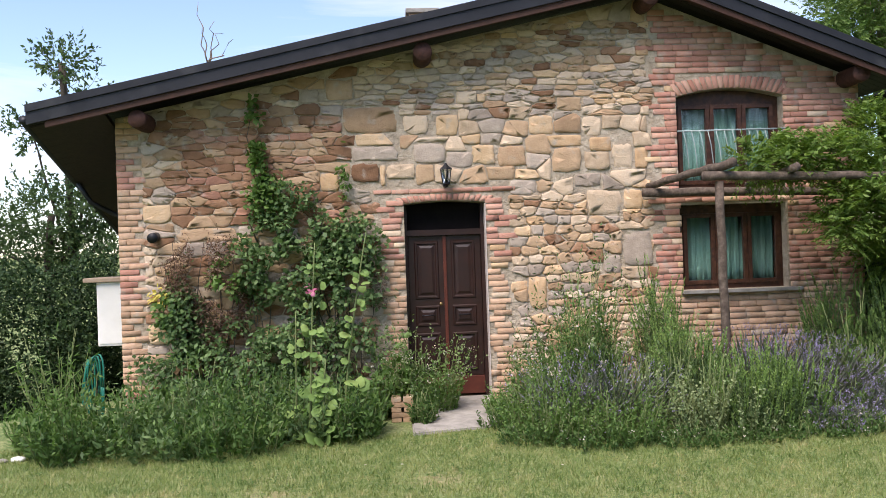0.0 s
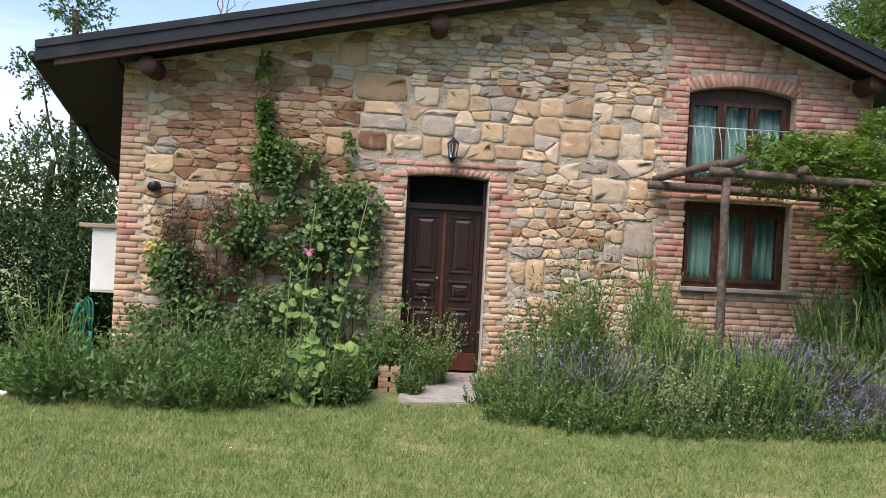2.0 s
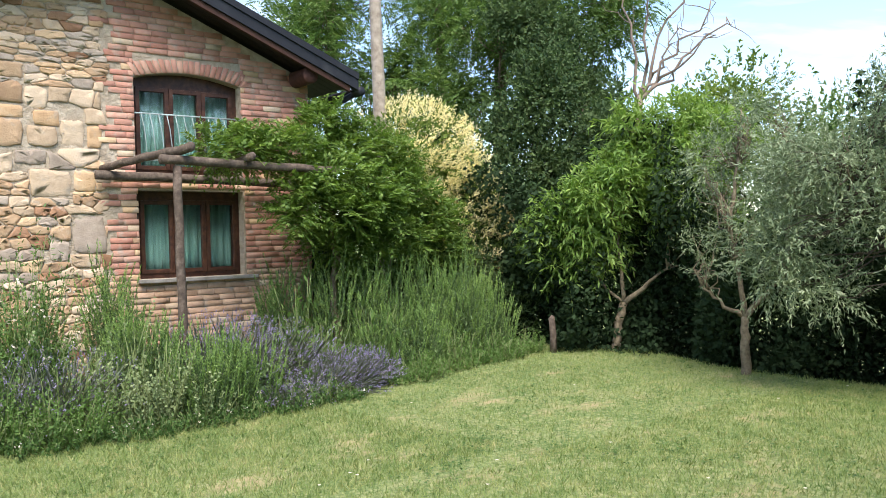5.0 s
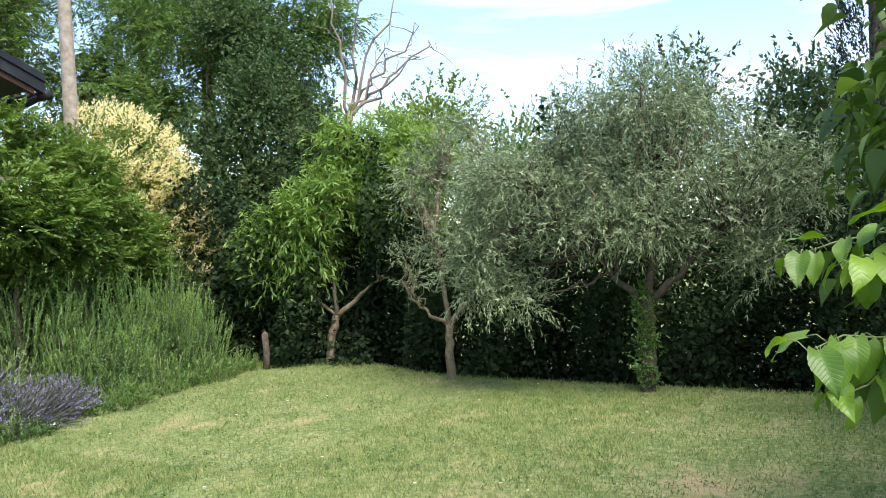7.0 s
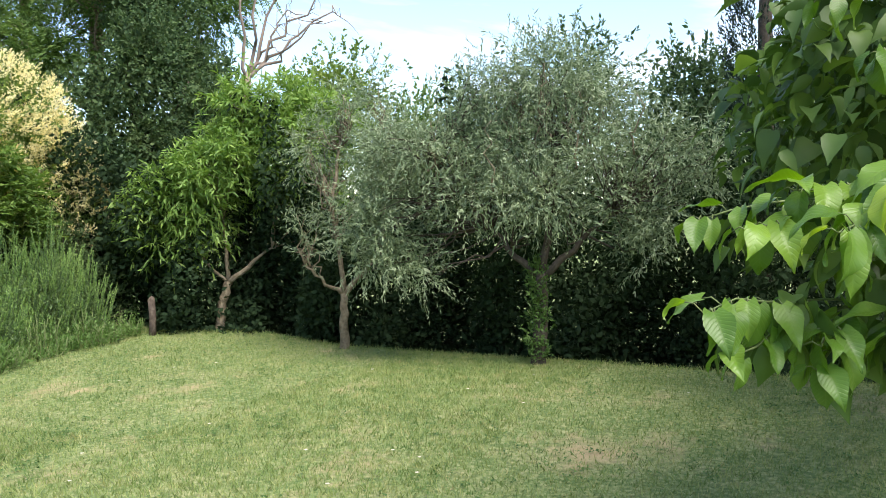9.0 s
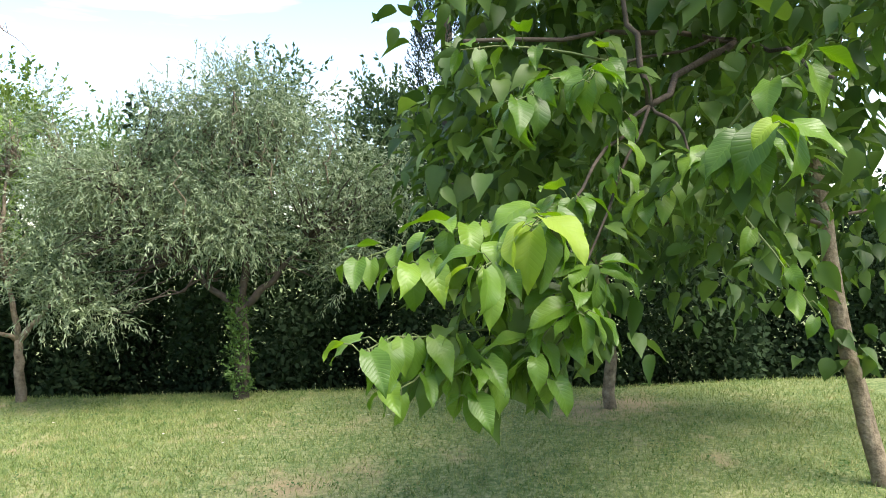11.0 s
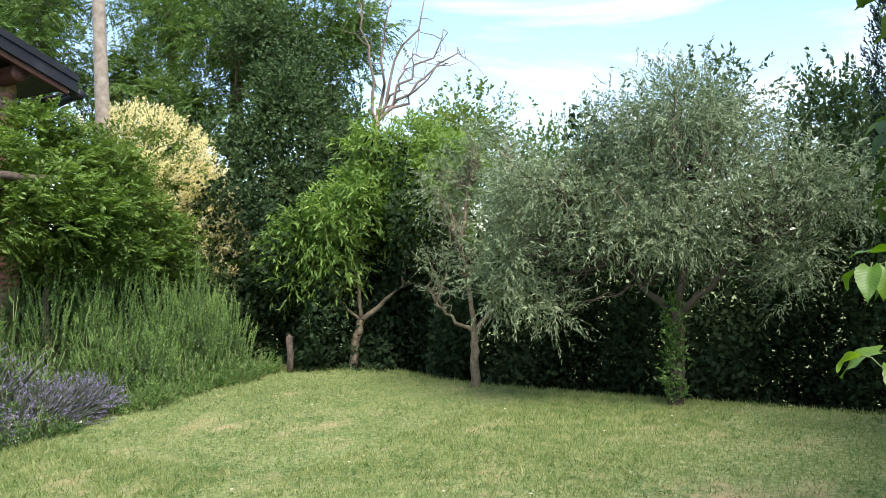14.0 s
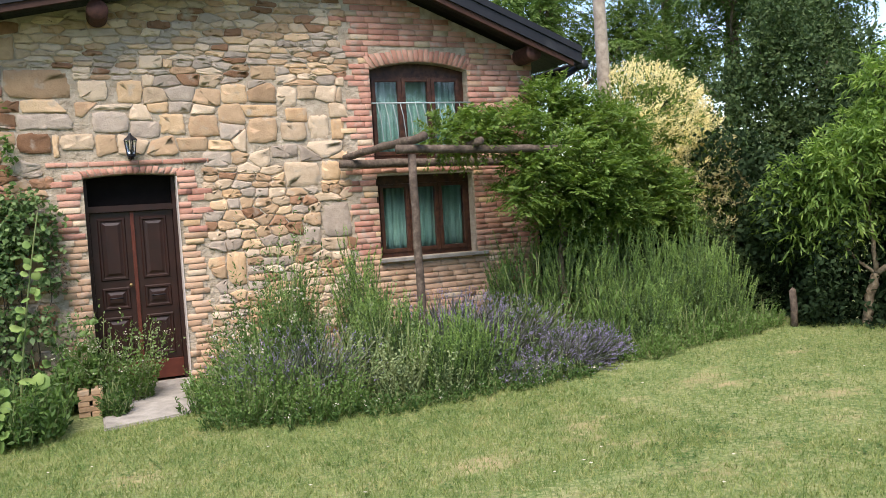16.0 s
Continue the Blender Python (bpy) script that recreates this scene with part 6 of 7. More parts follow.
for k, end, m, size, young in SHOOTS:
    a, b = np.array(NODES[k]), np.array(end)
    run = curve_pts(a, b, 7, 0.03, 0.008)
    limb("shoot", run, 0.0045, 0.0022, M_STEM, mul, 6)
    along = unit(b - a)
    side = unit(np.cross(along, [0, 0, 1.0]))
    over = np.cross(side, along)
    for q in range(m):
        s = 1 - 0.62 * (q / m) ** 1.3
        g = 2.4 * q + rng.uniform(-0.5, 0.5)
        p = np.array([np.interp(s, np.linspace(0, 1, 7), run[:, j]) for j in range(3)])
        way = side * math.cos(g) + over * 0.55 * math.sin(g) + along * rng.uniform(0.1, 0.6) + np.array([-0.25, 0, -rng.uniform(0.25, 1.15)])
        way = unit(way)
        stem = rng.uniform(0.025, 0.05)
        base = p + (way + [0, 0, 0.55]) * stem
        stalks.append(tube([p, p + (way * 0.5 + [0, 0, 0.5]) * stem, base], [0.0016] * 3, 5))
        ln = size * rng.uniform(0.72, 1.12) * (0.7 if q < 1 else 1.0)
        if young and q < young:
            set_leaf(glow[q % 4], base, way, rng.uniform(-30, 30), ln)
        else:
            set_leaf(near[int(rng.integers(12))], base, way, rng.uniform(-35, 35), ln)
leaf_part("petiole_growth", stalks, M_STEM, mul, "", "stuff", True)


def heart_leaves(P, D, L, W):
    """Broad leaves further off: ten triangles each, pointed, cupped and drooping."""
    n = len(P)
    D = unit(D)
    ref = unit(rng.standard_normal((n, 3)) * 0.6 + np.array([0, 0, 1.3]))
    S = unit(np.cross(D, ref))
    N = np.cross(S, D)
    L = np.broadcast_to(L, n)[:, None] * rng.uniform(0.75, 1.2, (n, 1))
    W = np.broadcast_to(W, n)[:, None] * L / L.mean()
    bend = rng.uniform(0.15, 0.8, (n, 1))
    out = []
    for s, w in ((0.0, 0.25), (0.12, 0.78), (0.36, 1.0), (0.62, 0.74), (0.84, 0.28), (1.0, 0.01)):
        c = P + D * L * s - N * L * bend * s * s
        out += [c - S * W * 0.5 * w + N * W * 0.2 * w, c, c + S * W * 0.5 * w + N * W * 0.2 * w]
    V = np.stack(out, 1).reshape(-1, 3)
    i = np.arange(n)[:, None] * 18
    F = []
    for k in range(5):
        o = k * 3
        F += [i + [o, o + 1, o + 4, o + 3], i + [o + 1, o + 2, o + 5, o + 4]]
    return V, np.concatenate(F)


ML = [((3.3, -10.7, 2.75), (0.8, 0.8, 0.45)), ((3.2, -10.12, 2.75), (0.6, 0.42, 0.5)), ((4.3, -11.0, 2.3), (0.7, 0.6, 0.5)), ((4.0, -11.0, 3.3), (1.2, 1.2, 0.7)), ((5.3, -12.4, 3.4), (1.3, 1.3, 0.9)), ((2.6, -11.4, 2.6), (0.6, 0.6, 0.6)), ((5.2, -11.1, 2.6), (0.9, 0.9, 0.8)), ((4.4, -11.1, 1.6), (0.4, 0.35, 0.4)), ((3.0, -10.9, 1.95), (0.4, 0.35, 0.3)), ((3.0, -10.15, 2.0), (0.35, 0.4, 0.35)), ((3.86, -9.86, 2.05), (0.4, 0.28, 0.32)), ((3.68, -10.25, 2.1), (0.45, 0.4, 0.4)), ((3.9, -10.15, 2.5), (0.45, 0.36, 0.4))]
NS = [((0.6 * e_[0] + 0.4 * NODES[k_][0] + 0.1, 0.6 * e_[1] + 0.4 * NODES[k_][1] - 0.02, 0.6 * e_[2] + 0.4 * NODES[k_][2]), (0.10, 0.13, 0.09)) for k_, e_, *_ in SHOOTS]
C, D = lobes(NS, 120, 0.1, rough=0.08)
leaf_part("spray_foliage", twigs(C, D * [0.5, 1, 0.2] + [-0.3, 0.1, -0.5], 0.09, 3, 0.085, 0.052, 0.6, 0.8, fn=heart_leaves), M_MULB, mul, "", "stuff", True)
C, D = lobes(ML, 3600, 0.25)
leaf_part("crown", twigs(C, D * [1, 1, 0.3] + [-0.2, 0, -0.35], 0.26, 3, 0.10, 0.058, 1.0, 0.4, fn=heart_leaves), M_MULB, mul, "", "stuff", True)
C = np.stack([5.02 + rng.normal(0, 0.1, 26), -12.0 + rng.normal(0, 0.12, 26), rng.uniform(0.75, 1.0, 26)], 1)
leaf_part("trunk_growth", heart_leaves(C, rng.normal(0, 0.8, (26, 3)) + [-0.5, 0.2, -0.3], 0.12, 0.09), M_MULB, mul, "", "", True)

m2 = plant("mulberry_tree", (7.44, -10.85, gz(7.44, -10.85)), "mulberry tree with slim dark trunk", "tree")
limb("trunk", curve_pts((7.44, -10.85, -0.15), (7.38, -10.8, 1.9), 8, 0, 0.02), 0.06, 0.042, M_BARK, m2, 10)
ML2 = [((7.3, -10.6, 2.2), (1.1, 1.0, 0.75)), ((6.7, -11.6, 1.7), (0.8, 0.9, 0.65)), ((7.2, -11.9, 2.5), (1.2, 1.1, 0.9)), ((7.6, -10.4, 3.2), (1.2, 1.1, 0.9)), ((6.9, -9.9, 2.6), (0.8, 0.6, 0.7)), ((6.6, -12.8, 1.7), (0.9, 0.9, 0.6))]
for c, rr in ML2:
    limb("branch", curve_pts((7.38, -10.8, 1.6), c, 7, 0, 0.04), 0.035, 0.012, M_BARK_DARK, m2, 7)
C, D = lobes(ML2, 1200, 0.4)
leaf_part("crown", twigs(C, D * [1, 1, 0.3] + [0, 0, -0.35], 0.28, 3, 0.125, 0.09, 0.5, 0.6, fn=heart_leaves), M_MULB, m2, "", "stuff", True)

# ---- lawn: blades, dry spots, small weeds ----
def blades(n, x0, x1, y0, y1, h, w):
    x, y = rng.uniform(x0, x1, n), rng.uniform(y0, y1, n)
    ok = ~((x > -5.0) & (x < 5.0) & (y > -1.25))
    x, y = x[ok], y[ok]
    thin = rng.uniform(0, 1, len(x)) > 0.8 * dryness(x, y)
    x, y = x[thin], y[thin]
    n = len(x)
    P = np.stack([x, y, ground_z(x, y) - 0.004], 1)
    a = rng.uniform(0, 2 * np.pi, n)
    S = np.stack([np.cos(a), np.sin(a), 0 * a], 1)
    hh = h * rng.uniform(0.5, 1.4, n)[:, None]
    lean = rng.normal(0, 0.55, (n, 3)) * [1, 1, 0]
    V = np.stack([P - S * w, P + S * w, P + (lean + [0, 0, 1]) * hh], 1).reshape(-1, 3)
    return V, np.arange(n * 3).reshape(n, 3)


grass = put("grass", raw("grass", *merge([blades(70000, -6.5, 4.0, -5.2, -1.4, 0.05, 0.004), blades(190000, -6.5, 9.0, -7.8, -1.3, 0.034, 0.0036), blades(120000, 2.0, 9.2, -13.5, -5.5, 0.036, 0.0038)]), M_GRASS_BLADE), kind="stuff")
tagged(grass, "short mown grass with dry tips", "grass")
edge = np.stack([np.interp(np.linspace(0, 1, 2600), np.linspace(0, 1, 6), [7.7, 8.75, 8.4, 8.4, 8.45, 9.0]) + rng.normal(0, 0.13, 2600), np.interp(np.linspace(0, 1, 2600), np.linspace(0, 1, 6), [-1.5, -2.5, -4.6, -7.1, -9.5, -14]) + rng.normal(0, 0.1, 2600)], 1)
P = np.stack([edge[:, 0], edge[:, 1], ground_z(edge[:, 0], edge[:, 1])], 1)
tall = put("long_grass", raw("long_grass", *leaf_arrays(P, rng.normal(0, 0.35, (2600, 3)) + [0, 0, 1], rng.uniform(0.03, 0.075, 2600), 0.006), M_GRASS_BLADE), kind="stuff")
tagged(tall, "unmown long grass along the lawn's edge", "grass")
n = 4600
x, y = rng.uniform(-6, 8.6, n), rng.uniform(-12.5, -1.7, n)
ok = [noise.noise((0.9 * q, 0.9 * w, 3.0)) > 0.0 for q, w in zip(x, y)]
x, y = x[ok], y[ok]
x, y = np.repeat(x, 7) + rng.normal(0, 0.03, 7 * len(x)), np.repeat(y, 7) + rng.normal(0, 0.03, 7 * len(y))
P = np.stack([x, y, ground_z(x, y) + rng.uniform(0.012, 0.04, len(x))], 1)
clover = put("clover", raw("clover", *leaf_arrays(P, rng.normal(0, 1, (len(x), 3)) * [1, 1, 0.25], 0.022, 0.018, up=2.0), M_WEED), kind="stuff")
tagged(clover, "small clover and weeds in the lawn", "clover")
n = 46
x, y = rng.uniform(-3, 8.2, n), rng.uniform(-9.5, -2.4, n)
x, y = np.repeat(x, 5), np.repeat(y, 5)
P = np.stack([x, y, ground_z(x, y) + 0.045], 1)
a = np.tile(np.arange(5) * 1.2566, n)
daisy = put("daisies", raw("daisies", *leaf_arrays(P, np.stack([np.cos(a), np.sin(a), 0.15 + 0 * a], 1), 0.016, 0.013, up=3.0), M_WHITEFLOWER), kind="stuff")
tagged(daisy, "scattered tiny white daisies in the lawn", "daisies")
for x, y, r in ((-4.62, -1.75, 0.05), (-4.5, -1.8, 0.04), (-4.36, -1.78, 0.055), (-4.74, -1.7, 0.035), (-5.3, -1.9, 0.04)):
    b = bmesh.new()
    bmesh.ops.create_icosphere(b, subdivisions=2, radius=r, matrix=Matrix.Translation((0, 0, r * 0.35)) @ Matrix.Diagonal((1.35, 0.9, 0.6, 1)))
    for v_ in b.verts:
        v_.co += v_.normal * 0.25 * r * noise.noise(v_.co * 26 + Vector((x, y, 0)))
    peb = part("pebble", b, M_CONC if r < 0.045 else M_WHITE, None, "", True)
    peb.location = (x, y, gz(x, y))
    tagged(peb, "pale rounded stone at the bed's edge", "stone", "pale stones by the bed")


# ---- masonry of the gable wall: stones and bricks, last ----
BRICKS, STONES, BIG = [], [], []


def brick_zone(x, z):
    """Where the wall is brick; gives the kind, or None."""
    if x > 2.62 + 0.09 * math.sin(int(z / 0.136) * 2.4):
        return "brick" if z > 1.25 else "tan_brick"
    if 0.5 < abs(x) < 0.76 + 0.05 * math.sin(int(z / 0.14) * 3.1) and z < 2.42:
        return "brick" if z > 1.7 else "tan_brick"
    if x < X0 + 0.28 + 0.05 * math.sin(int(z / 0.2) * 2.2):
        return "tan_brick" if int(z * 3) % 4 else "brick"
    return None


def cut_half(poly, nx, nz, c):
    """Keeps what has nx * x + nz * z <= c of an outline."""
    out = []
    for k in range(len(poly)):
        a, b_ = poly[k], poly[(k + 1) % len(poly)]
        da, db = nx * a[0] + nz * a[1] - c, nx * b_[0] + nz * b_[1] - c
        if da <= 0:
            out.append(a)
        if (da < 0) != (db < 0) and abs(da - db) > 1e-12:
            t = da / (da - db)
            out.append((a[0] + (b_[0] - a[0]) * t, a[1] + (b_[1] - a[1]) * t))
    return out


def area_of(poly):
    return 0.5 * abs(sum(poly[k - 1][0] * poly[k][1] - poly[k][0] * poly[k - 1][1] for k in range(len(poly))))


def within_wall(pts):
    pts = cut_half(pts, -0.211, 1.0, wall_top(0) - 0.012)
    pts = cut_half(pts, 0.40, 1.0, wall_top(5.0) + 0.40 * 5.0 - 0.012) if pts else pts
    return pts


def take(x0, x1, z0, z1, kind):
    """A stone that stands out: its outline pulled off the square."""
    r = random.Random(len(BIG))
    w, h = x1 - x0, z1 - z0
    pts = []
    for u, v in ((0, 0), (0.5, 0), (1, 0), (1, 0.5), (1, 1), (0.5, 1), (0, 1), (0, 0.5)):
        corner = u != 0.5 and v != 0.5
        pull = r.uniform(0.0, 0.16) if corner else r.uniform(-0.04, 0.03)
        pts.append((x0 + w * u + (0.5 - u) * w * pull, z0 + h * v + (0.5 - v) * h * pull * r.uniform(0.5, 1.5)))
    BIG.append((x0, x1, z0, z1))
    STONES.append((within_wall(pts), kind, w * h * 3, 0.010))


take(-1.21, -0.52, 3.24, 3.58, "tan")
take(-1.40, -1.06, 3.66, 3.92, "tan")
take(-0.48, -0.16, 3.22, 3.46, "cream")
take(-0.08, 0.20, 3.20, 3.46, "yellow")
take(-1.11, -0.54, 2.91, 3.10, "grey")
take(-0.37, 0.04, 2.86, 3.12, "grey")
take(-1.13, -0.78, 2.66, 2.89, "brown")
take(-0.70, -0.34, 2.68, 2.87, "cream")
take(0.36, 0.64, 2.84, 3.08, "yellow")
take(0.66, 1.02, 2.80, 3.06, "tan")
take(1.33, 1.72, 2.70, 3.02, "tan")
take(1.76, 2.20, 2.16, 2.48, "cream")
take(2.22, 2.46, 2.23, 2.48, "yellow")
take(1.06, 1.38, 3.18, 3.42, "yellow")
take(1.42, 1.74, 3.46, 3.64, "tan")
take(1.72, 1.98, 3.13, 3.40, "cream")
take(0.17, 0.44, 3.58, 3.74, "cream")
take(1.60, 1.95, 2.51, 2.70, "grey")
take(0.80, 1.14, 2.45, 2.64, "grey")
take(1.74, 2.06, 2.72, 2.96, "cream")
take(2.09, 2.36, 2.72, 3.04, "cream")
take(2.37, 2.55, 2.73, 3.00, "yellow")
take(2.18, 2.56, 1.53, 1.98, "grey")
take(0.99, 1.23, 1.02, 1.44, "yellow")
take(1.94, 2.16, 1.44, 1.68, "grey")
take(-3.62, -3.28, 2.24, 2.46, "yellow")
take(-3.25, -2.50, 2.00, 2.17, "tan")
take(-3.60, -3.26, 0.78, 1.04, "yellow")
take(-1.50, -1.27, 2.56, 2.78, "yellow")
take(-1.71, -1.48, 3.64, 3.80, "grey")

# kinds of walling: course height, stone lengths as multiples of it, flatness, joint, the mix of kinds
WALLING = {
    "rust": (0.080, 1.6, 4.2, 2.9, 0.0045, ("brown", "brown", "brown", "red", "tan", "brown", "tan")),
    "weathered": (0.115, 1.5, 3.2, 2.3, 0.010, ("grey", "grey", "cream", "tan", "brown")),
    "foot": (0.12, 1.4, 3.0, 2.2, 0.009, ("cream", "tan", "yellow", "grey", "brown")),
    "thin": (0.082, 1.7, 4.0, 2.8, 0.0085, ("cream", "grey", "cream", "tan", "grey", "yellow", "tan", "cream", "brown")),
    "block": (0.165, 1.1, 2.4, 1.7, 0.010, ("cream", "cream", "yellow", "grey", "cream", "tan")),
    "rubble": (0.100, 1.2, 3.0, 2.1, 0.008, ("cream", "tan", "tan", "grey", "cream", "brown", "tan", "yellow", "grey")),
}


def walling(x, z):
    x, z = x + 0.12 * noise.noise((2.1 * x, 2.3 * z, 4.0)), z + 0.10 * noise.noise((1.7 * x, 2.0 * z, 8.0))
    if x < -1.22:
        if z > 3.50 - 0.05 * (x + 2.2) ** 2 or x < -3.30:
            return "weathered"
        return "rust" if z > 2.15 else "foot"
    if z > 3.45:
        return "thin"
    if z > 2.50:
        return "block"
    return "rubble" if x > 0 else "weathered"


mr = random.Random(5)
seeds = []
for zone, (course, lo, hi, flat, joint, kinds) in WALLING.items():
    z = -0.3
    while z < 4.6:
        h = course * mr.uniform(0.7, 1.35)
        x = X0 - mr.uniform(0, 0.3)
        while x < 2.9:
            w = course * mr.uniform(lo, hi)
            cx, cz = x + w / 2, z + h / 2 + mr.uniform(-0.18, 0.18) * h + 0.05 * noise.noise((1.3 * x, 2.0 * z, 2.0))
            if walling(cx, cz) == zone and not any(a - 0.01 < cx < b_ + 0.01 and c_ - 0.01 < cz < d_ + 0.01 for a, b_, c_, d_ in BIG):
                seeds.append((cx, cz, zone))
            x += w
        z += h
SXZ = np.array([q[:2] for q in seeds])
for k, (cx, cz, zone) in enumerate(seeds):
    flat, joint, kinds = WALLING[zone][3:]
    if cz > wall_top(cx) or (abs(cx) < 0.80 and cz < 2.60) or cx > 2.64 or cx < X0 + 0.2:
        continue
    away = (SXZ - SXZ[k]) / [flat, 1.0]
    poly = [(cx - 0.42, cz - 0.24), (cx + 0.42, cz - 0.24), (cx + 0.42, cz + 0.24), (cx - 0.42, cz + 0.24)]
    for m in np.argsort((away ** 2).sum(1))[1:22]:
        nx, nz = away[m] / [flat, 1.0]
        mid = (SXZ[m] + SXZ[k]) / 2
        poly = cut_half(poly, nx, nz, nx * mid[0] + nz * mid[1])
        if len(poly) < 3:
            break
    poly = cut_half(poly, 1.0, 0.0, 2.60 + 0.06 * math.sin(cz * 9)) if len(poly) > 2 else poly
    poly = cut_half(poly, -1.0, 0.0, -X0 - 0.29) if len(poly) > 2 else poly
    if cz < 2.58 and len(poly) > 2:
        poly = cut_half(poly, 1.0, 0.0, -0.78) if cx < 0 else cut_half(poly, -1.0, 0.0, -0.78)
    elif abs(cx) < 0.95 and len(poly) > 2:
        poly = cut_half(poly, 0.0, -1.0, -2.60)
    for a, b_, c_, d_ in BIG:
        if len(poly) < 3:
            break
        inside = cut_half(poly, 1, 0, b_)
        for line in ((-1, 0, -a), (0, 1, d_), (0, -1, -c_)):
            inside = cut_half(inside, *line) if len(inside) > 2 else []
        if len(inside) > 2 and area_of(inside) > 1e-5:
            poly = max((cut_half(poly, *line) for line in ((1, 0, a), (-1, 0, -b_), (0, 1, c_), (0, -1, -d_))), key=lambda q: area_of(q) if len(q) > 2 else 0)
    poly = within_wall(poly) if len(poly) > 2 else poly
    if len(poly) > 2 and area_of(poly) > 0.0012:
        STONES.append((poly, mr.choice(kinds), area_of(poly), joint))


def stone_arrays(poly, joint, seed):
    """A hewn stone from its outline: worn corners, broken edges, an uneven face, a joint all round."""
    r = np.random.default_rng(seed)
    P = np.array(poly)
    c = P.mean(0)
    half = np.maximum(np.abs(P - c).max(0), 0.02)
    gap = joint * r.uniform(0.35, 1.0)
    P = c + (P - c) * np.maximum(1 - 1.1 * gap / half, 0.4)
    Q = []
    m = len(P)
    for k in range(m):
        a, b_ = P[k], P[(k + 1) % m]
        ln = np.linalg.norm(b_ - a)
        if ln < 0.012:
            continue
        nrm = np.array([b_[1] - a[1], a[0] - b_[0]]) / ln
        e = min(0.26, 0.011 / ln) * r.uniform(0.5, 1.8)
        for u in ((e, 1 - e) if ln < 0.07 else (e, 0.5 + r.uniform(-0.15, 0.15), 1 - e)):
            Q.append(a + (b_ - a) * u + nrm * r.normal(0, 0.0055))
    Q = np.array(Q) if len(Q) > 2 else P
    n = len(Q)
    d = Q - c
    reach = np.sqrt((d ** 2).sum(1))
    proud = r.uniform(0.006, 0.018)
    tilt = r.normal(0, 0.03, 2)
    F1 = c + d * (1 - np.minimum(0.007 / reach, 0.3))[:, None]
    F2 = c + d * 0.6 + r.normal(0, 0.006, d.shape)
    yy = lambda q, base: YF - 0.003 - proud - base + (q - c) @ tilt
    V = np.concatenate([np.column_stack([Q[:, 0], np.full(n, YF + 0.02), Q[:, 1]]),
                        np.column_stack([Q[:, 0], yy(Q, -0.006), Q[:, 1]]),
                        np.column_stack([F1[:, 0], yy(F1, 0) + r.normal(0, 0.0015, n), F1[:, 1]]),
                        np.column_stack([F2[:, 0], yy(F2, 0.001) + r.normal(0, 0.0014, n), F2[:, 1]]),
                        [[c[0], float(YF - 0.0045 - proud), c[1]]]])
    i = np.arange(4 * n).reshape(4, n)
    q = np.stack([i[:-1], np.roll(i[:-1], -1, 1), np.roll(i[1:], -1, 1), i[1:]], -1).reshape(-1, 4)
    cap = np.stack([i[3], np.roll(i[3], -1), np.full(n, 4 * n)], -1)
    return V, np.concatenate([q[:, [0, 1, 2]], q[:, [0, 2, 3]], cap])


# bricks: jambs, corner, window side
z = -0.2
row = 0
while z < 4.95:
    hgt = 0.062 + 0.006 * mr.random()
    x = X0 + (0.0 if row % 2 else -0.11)
    while x < X1:
        ln = mr.uniform(0.19, 0.27)
        xa, xb = max(x, X0), min(x + ln, X1)
        xm, zm = (xa + xb) / 2, z + hgt / 2
        kind = brick_zone(xm, zm)
        if kind and xb - xa > 0.04:
            pieces = [(xa, xb)]
            for o, pad in ((DOOR, 0.0), (WUP, 0.0), (WLO, 0.0)):
                topz = o[3] + o[4] + (0.0 if o is WLO else 0.13 if o is DOOR else 0.17)
                if o[2] - 0.01 < zm < topz:
                    cut = []
                    for p0, p1 in pieces:
                        if p1 <= o[0] or p0 >= o[1]:
                            cut.append((p0, p1))
                        else:
                            if p0 < o[0] - 0.03:
                                cut.append((p0, o[0]))
                            if p1 > o[1] + 0.03:
                                cut.append((o[1], p1))
                    pieces = cut
            for p0, p1 in pieces:
                if zm + 0.03 < min(wall_top(p0), wall_top(p1)):
                    BRICKS.append((p0 + 0.002, p1 - 0.003, z + 0.001, z + hgt - 0.001, kind if mr.random() < 0.9 else mr.choice(("cream", "tan_brick", "yellow"))))
        x += ln
    z += hgt + 0.008
    row += 1


def brick_arrays(x0, x1, z0, z1, seed):
    r = np.random.default_rng(seed)
    y = YF - 0.010 - r.uniform(0, 0.008)
    b = 0.004
    j = r.normal(0, 0.0022, (3, 4, 3)) * [1, 0.3, 1]
    ring = lambda i, yy: np.array([(x0 + i, yy, z0 + i), (x1 - i, yy, z0 + i), (x1 - i, yy, z1 - i), (x0 + i, yy, z1 - i)])
    V = np.concatenate([ring(0, YF + 0.02) + j[0], ring(0, y + b) + j[1], ring(b, y) + j[2]])
    i = np.arange(12).reshape(3, 4)
    q = np.stack([i[:-1], np.roll(i[:-1], -1, 1), np.roll(i[1:], -1, 1), i[1:]], -1).reshape(-1, 4)
    return V, np.concatenate([q, i[2:3]])


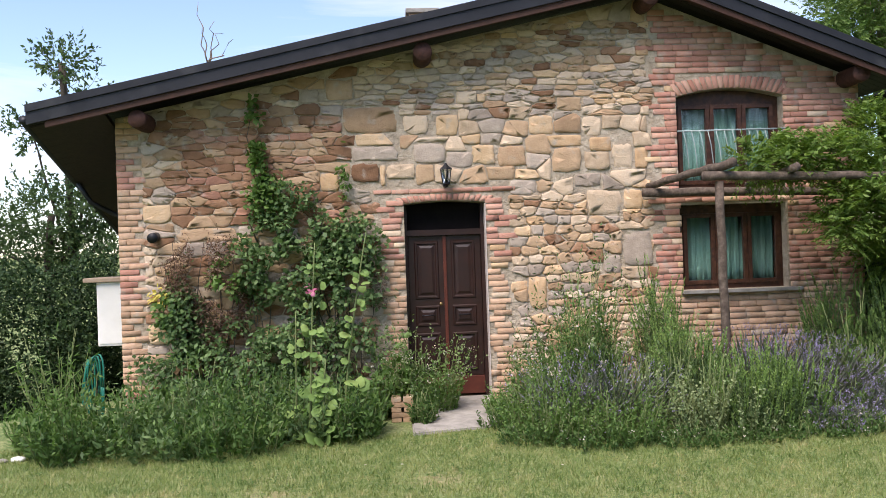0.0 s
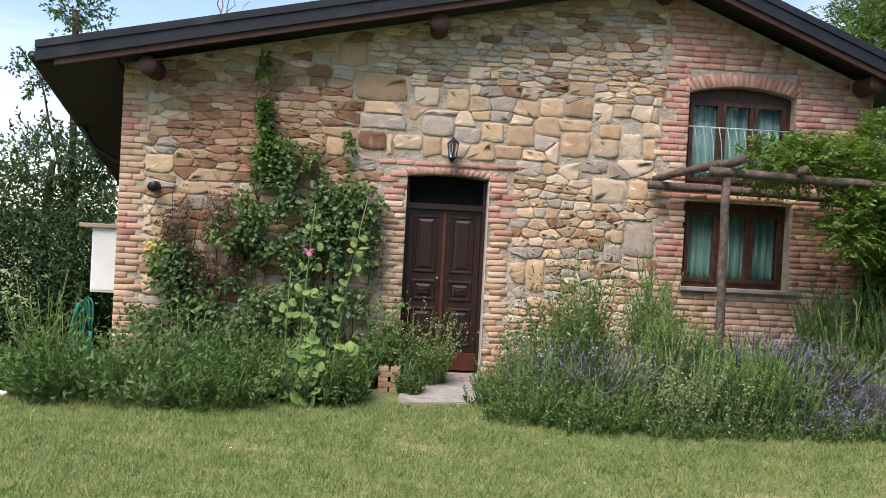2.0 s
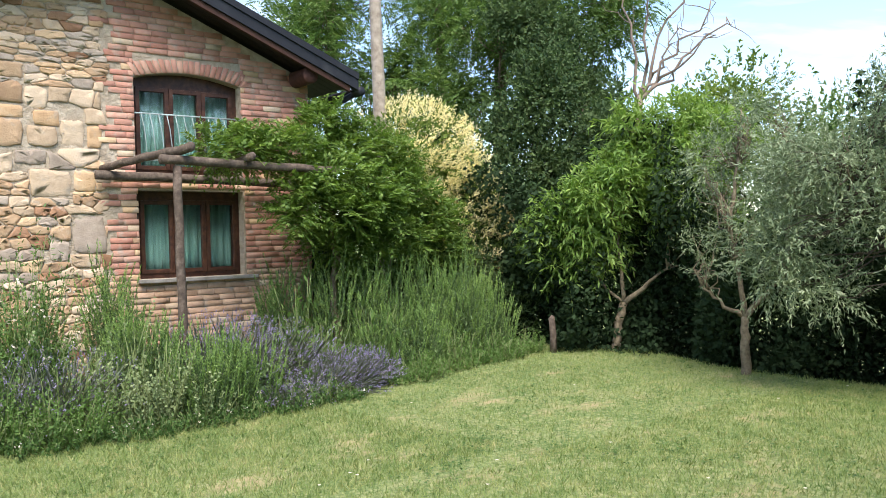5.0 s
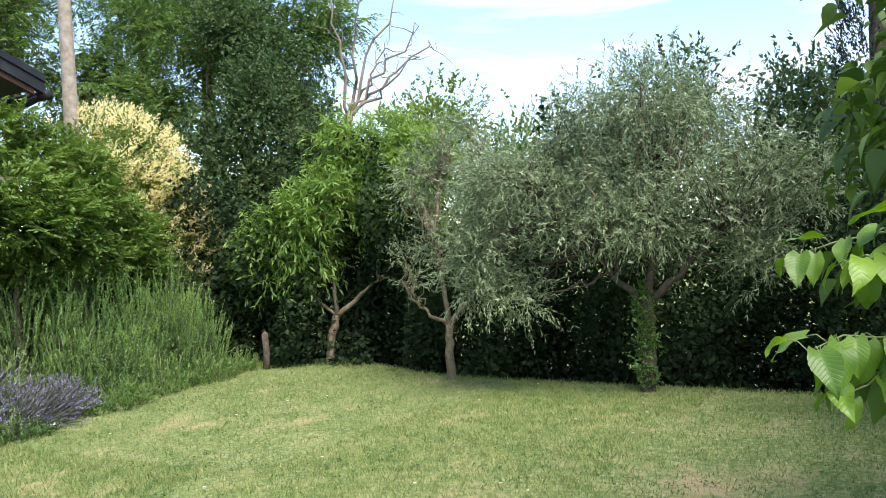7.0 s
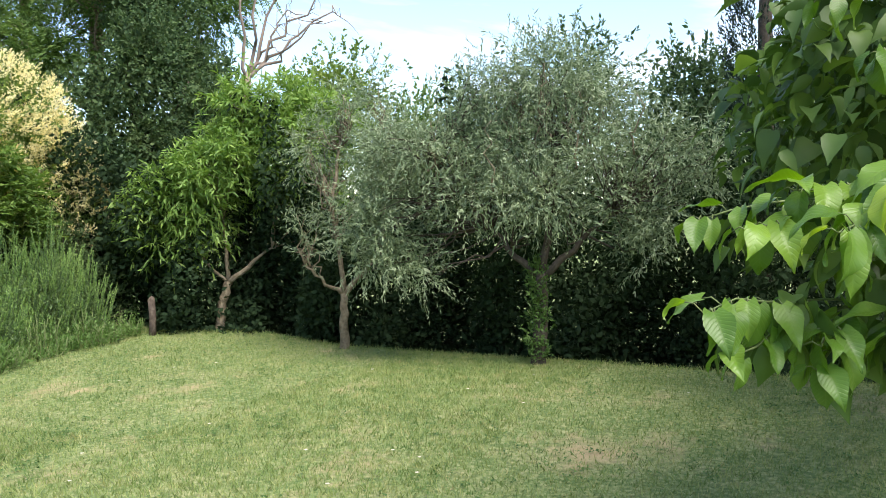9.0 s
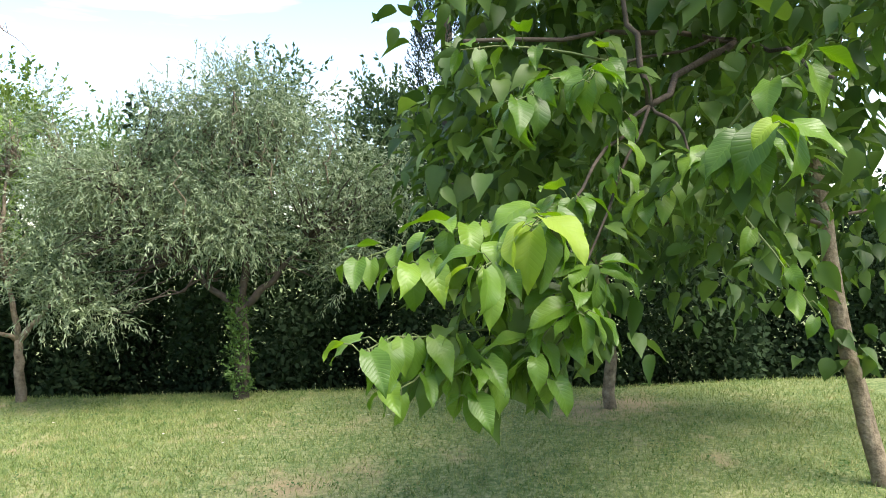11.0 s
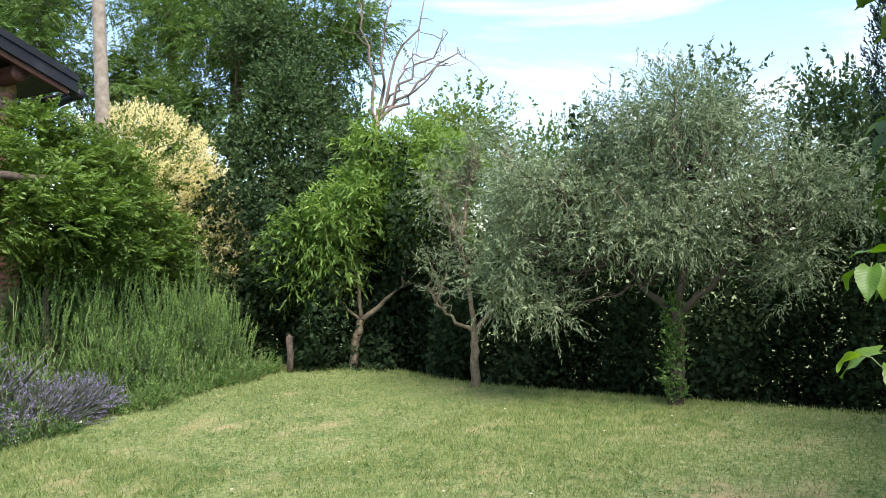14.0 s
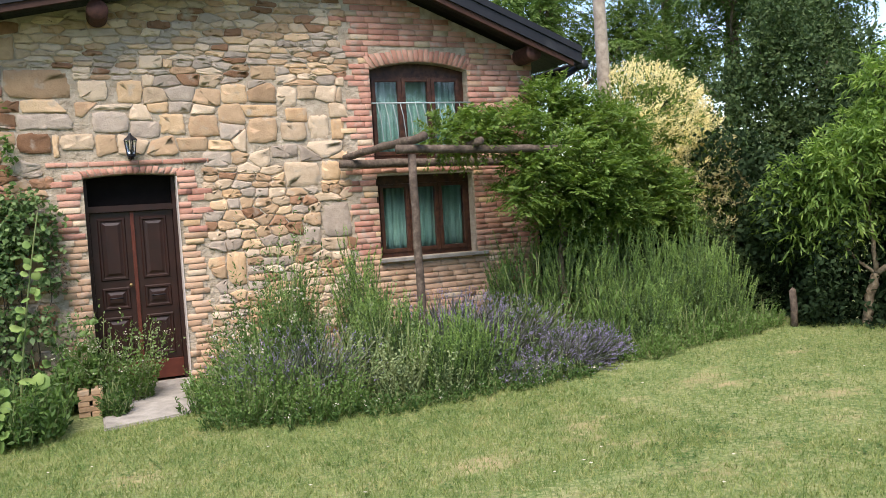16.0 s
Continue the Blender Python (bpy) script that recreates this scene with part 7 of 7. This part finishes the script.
def arch_bricks(o, thick, count, kind):
    """Bricks on end along an arch."""
    out = []
    x0, x1 = o[0] - 0.05, o[1] + 0.05
    for k in range(count):
        xa, xb = x0 + (x1 - x0) * k / count + 0.003, x0 + (x1 - x0) * (k + 1) / count - 0.003
        xm = (xa + xb) / 2
        lean = (xm - (o[0] + o[1]) / 2) * (0.10 if o is DOOR else 0.16)
        z0 = arch(o, min(max(xm, o[0]), o[1])) + 0.004
        r = np.random.default_rng(900 + k)
        z1 = z0 + thick + r.normal(0, 0.006)
        y = YF - 0.010 - r.uniform(0, 0.010)
        b = 0.005
        base = [(xa, z0), (xb, z0), (xb + lean, z1), (xa + lean, z1)]
        c = np.mean(base, 0)
        V = [(px, YF + 0.1, pz) for px, pz in base] + [(px, y + b, pz) for px, pz in base] + [(px + (c[0] - px) * 0.12, y, pz + (c[1] - pz) * 0.05) for px, pz in base]
        i = np.arange(12).reshape(3, 4)
        q = np.stack([i[:-1], np.roll(i[:-1], -1, 1), np.roll(i[1:], -1, 1), i[1:]], -1).reshape(-1, 4)
        out.append((np.array(V), np.concatenate([q, i[2:3]]), kind))
    return out


ARCH = arch_bricks(DOOR, 0.075, 17, "brick") + arch_bricks(WUP, 0.15, 22, "brick")
# flat brick band above the door arch
x = -0.86
while x < 0.86:
    ln = mr.uniform(0.2, 0.27)
    BRICKS.append((x, min(x + ln, 0.88) - 0.01, 2.505, 2.555, "brick"))
    x += ln

home = Vector((-0.7, -2.5, 0))
joined = {}
ranked = sorted(range(len(STONES)), key=lambda k: -STONES[k][2] * (1.0 if STONES[k][0][0][0] > -1.4 else 0.35))
single = set(ranked[:300])
for k, (poly, kind, area, joint) in enumerate(STONES):
    v, f = stone_arrays(poly, joint, k)
    if k in single:
        put("stone", raw("stone", v, f, M_STONE_ONE[kind]), wall)
    else:
        joined.setdefault(("rubble", kind), []).append((v, f))
near_bricks = sorted(range(len(BRICKS)), key=lambda k: abs((BRICKS[k][0] + BRICKS[k][1]) / 2))
single = set(near_bricks[:260])
for v, f, kind in ARCH:
    put("brick", raw("brick", v, f, M_STONE_ONE[kind]), wall)
for k, (x0, x1, z0, z1, kind) in enumerate(BRICKS):
    v, f = brick_arrays(x0, x1, z0, z1, 4000 + k)
    if k in single:
        put("brick", raw("brick", v, f, M_STONE_ONE[kind]), wall)
    else:
        joined.setdefault(("brickwork", kind), []).append((v, f))
for (name, kind), group in joined.items():
    put(name, raw(name, *merge(group), M_STONE[kind]), wall, "", "stuff")
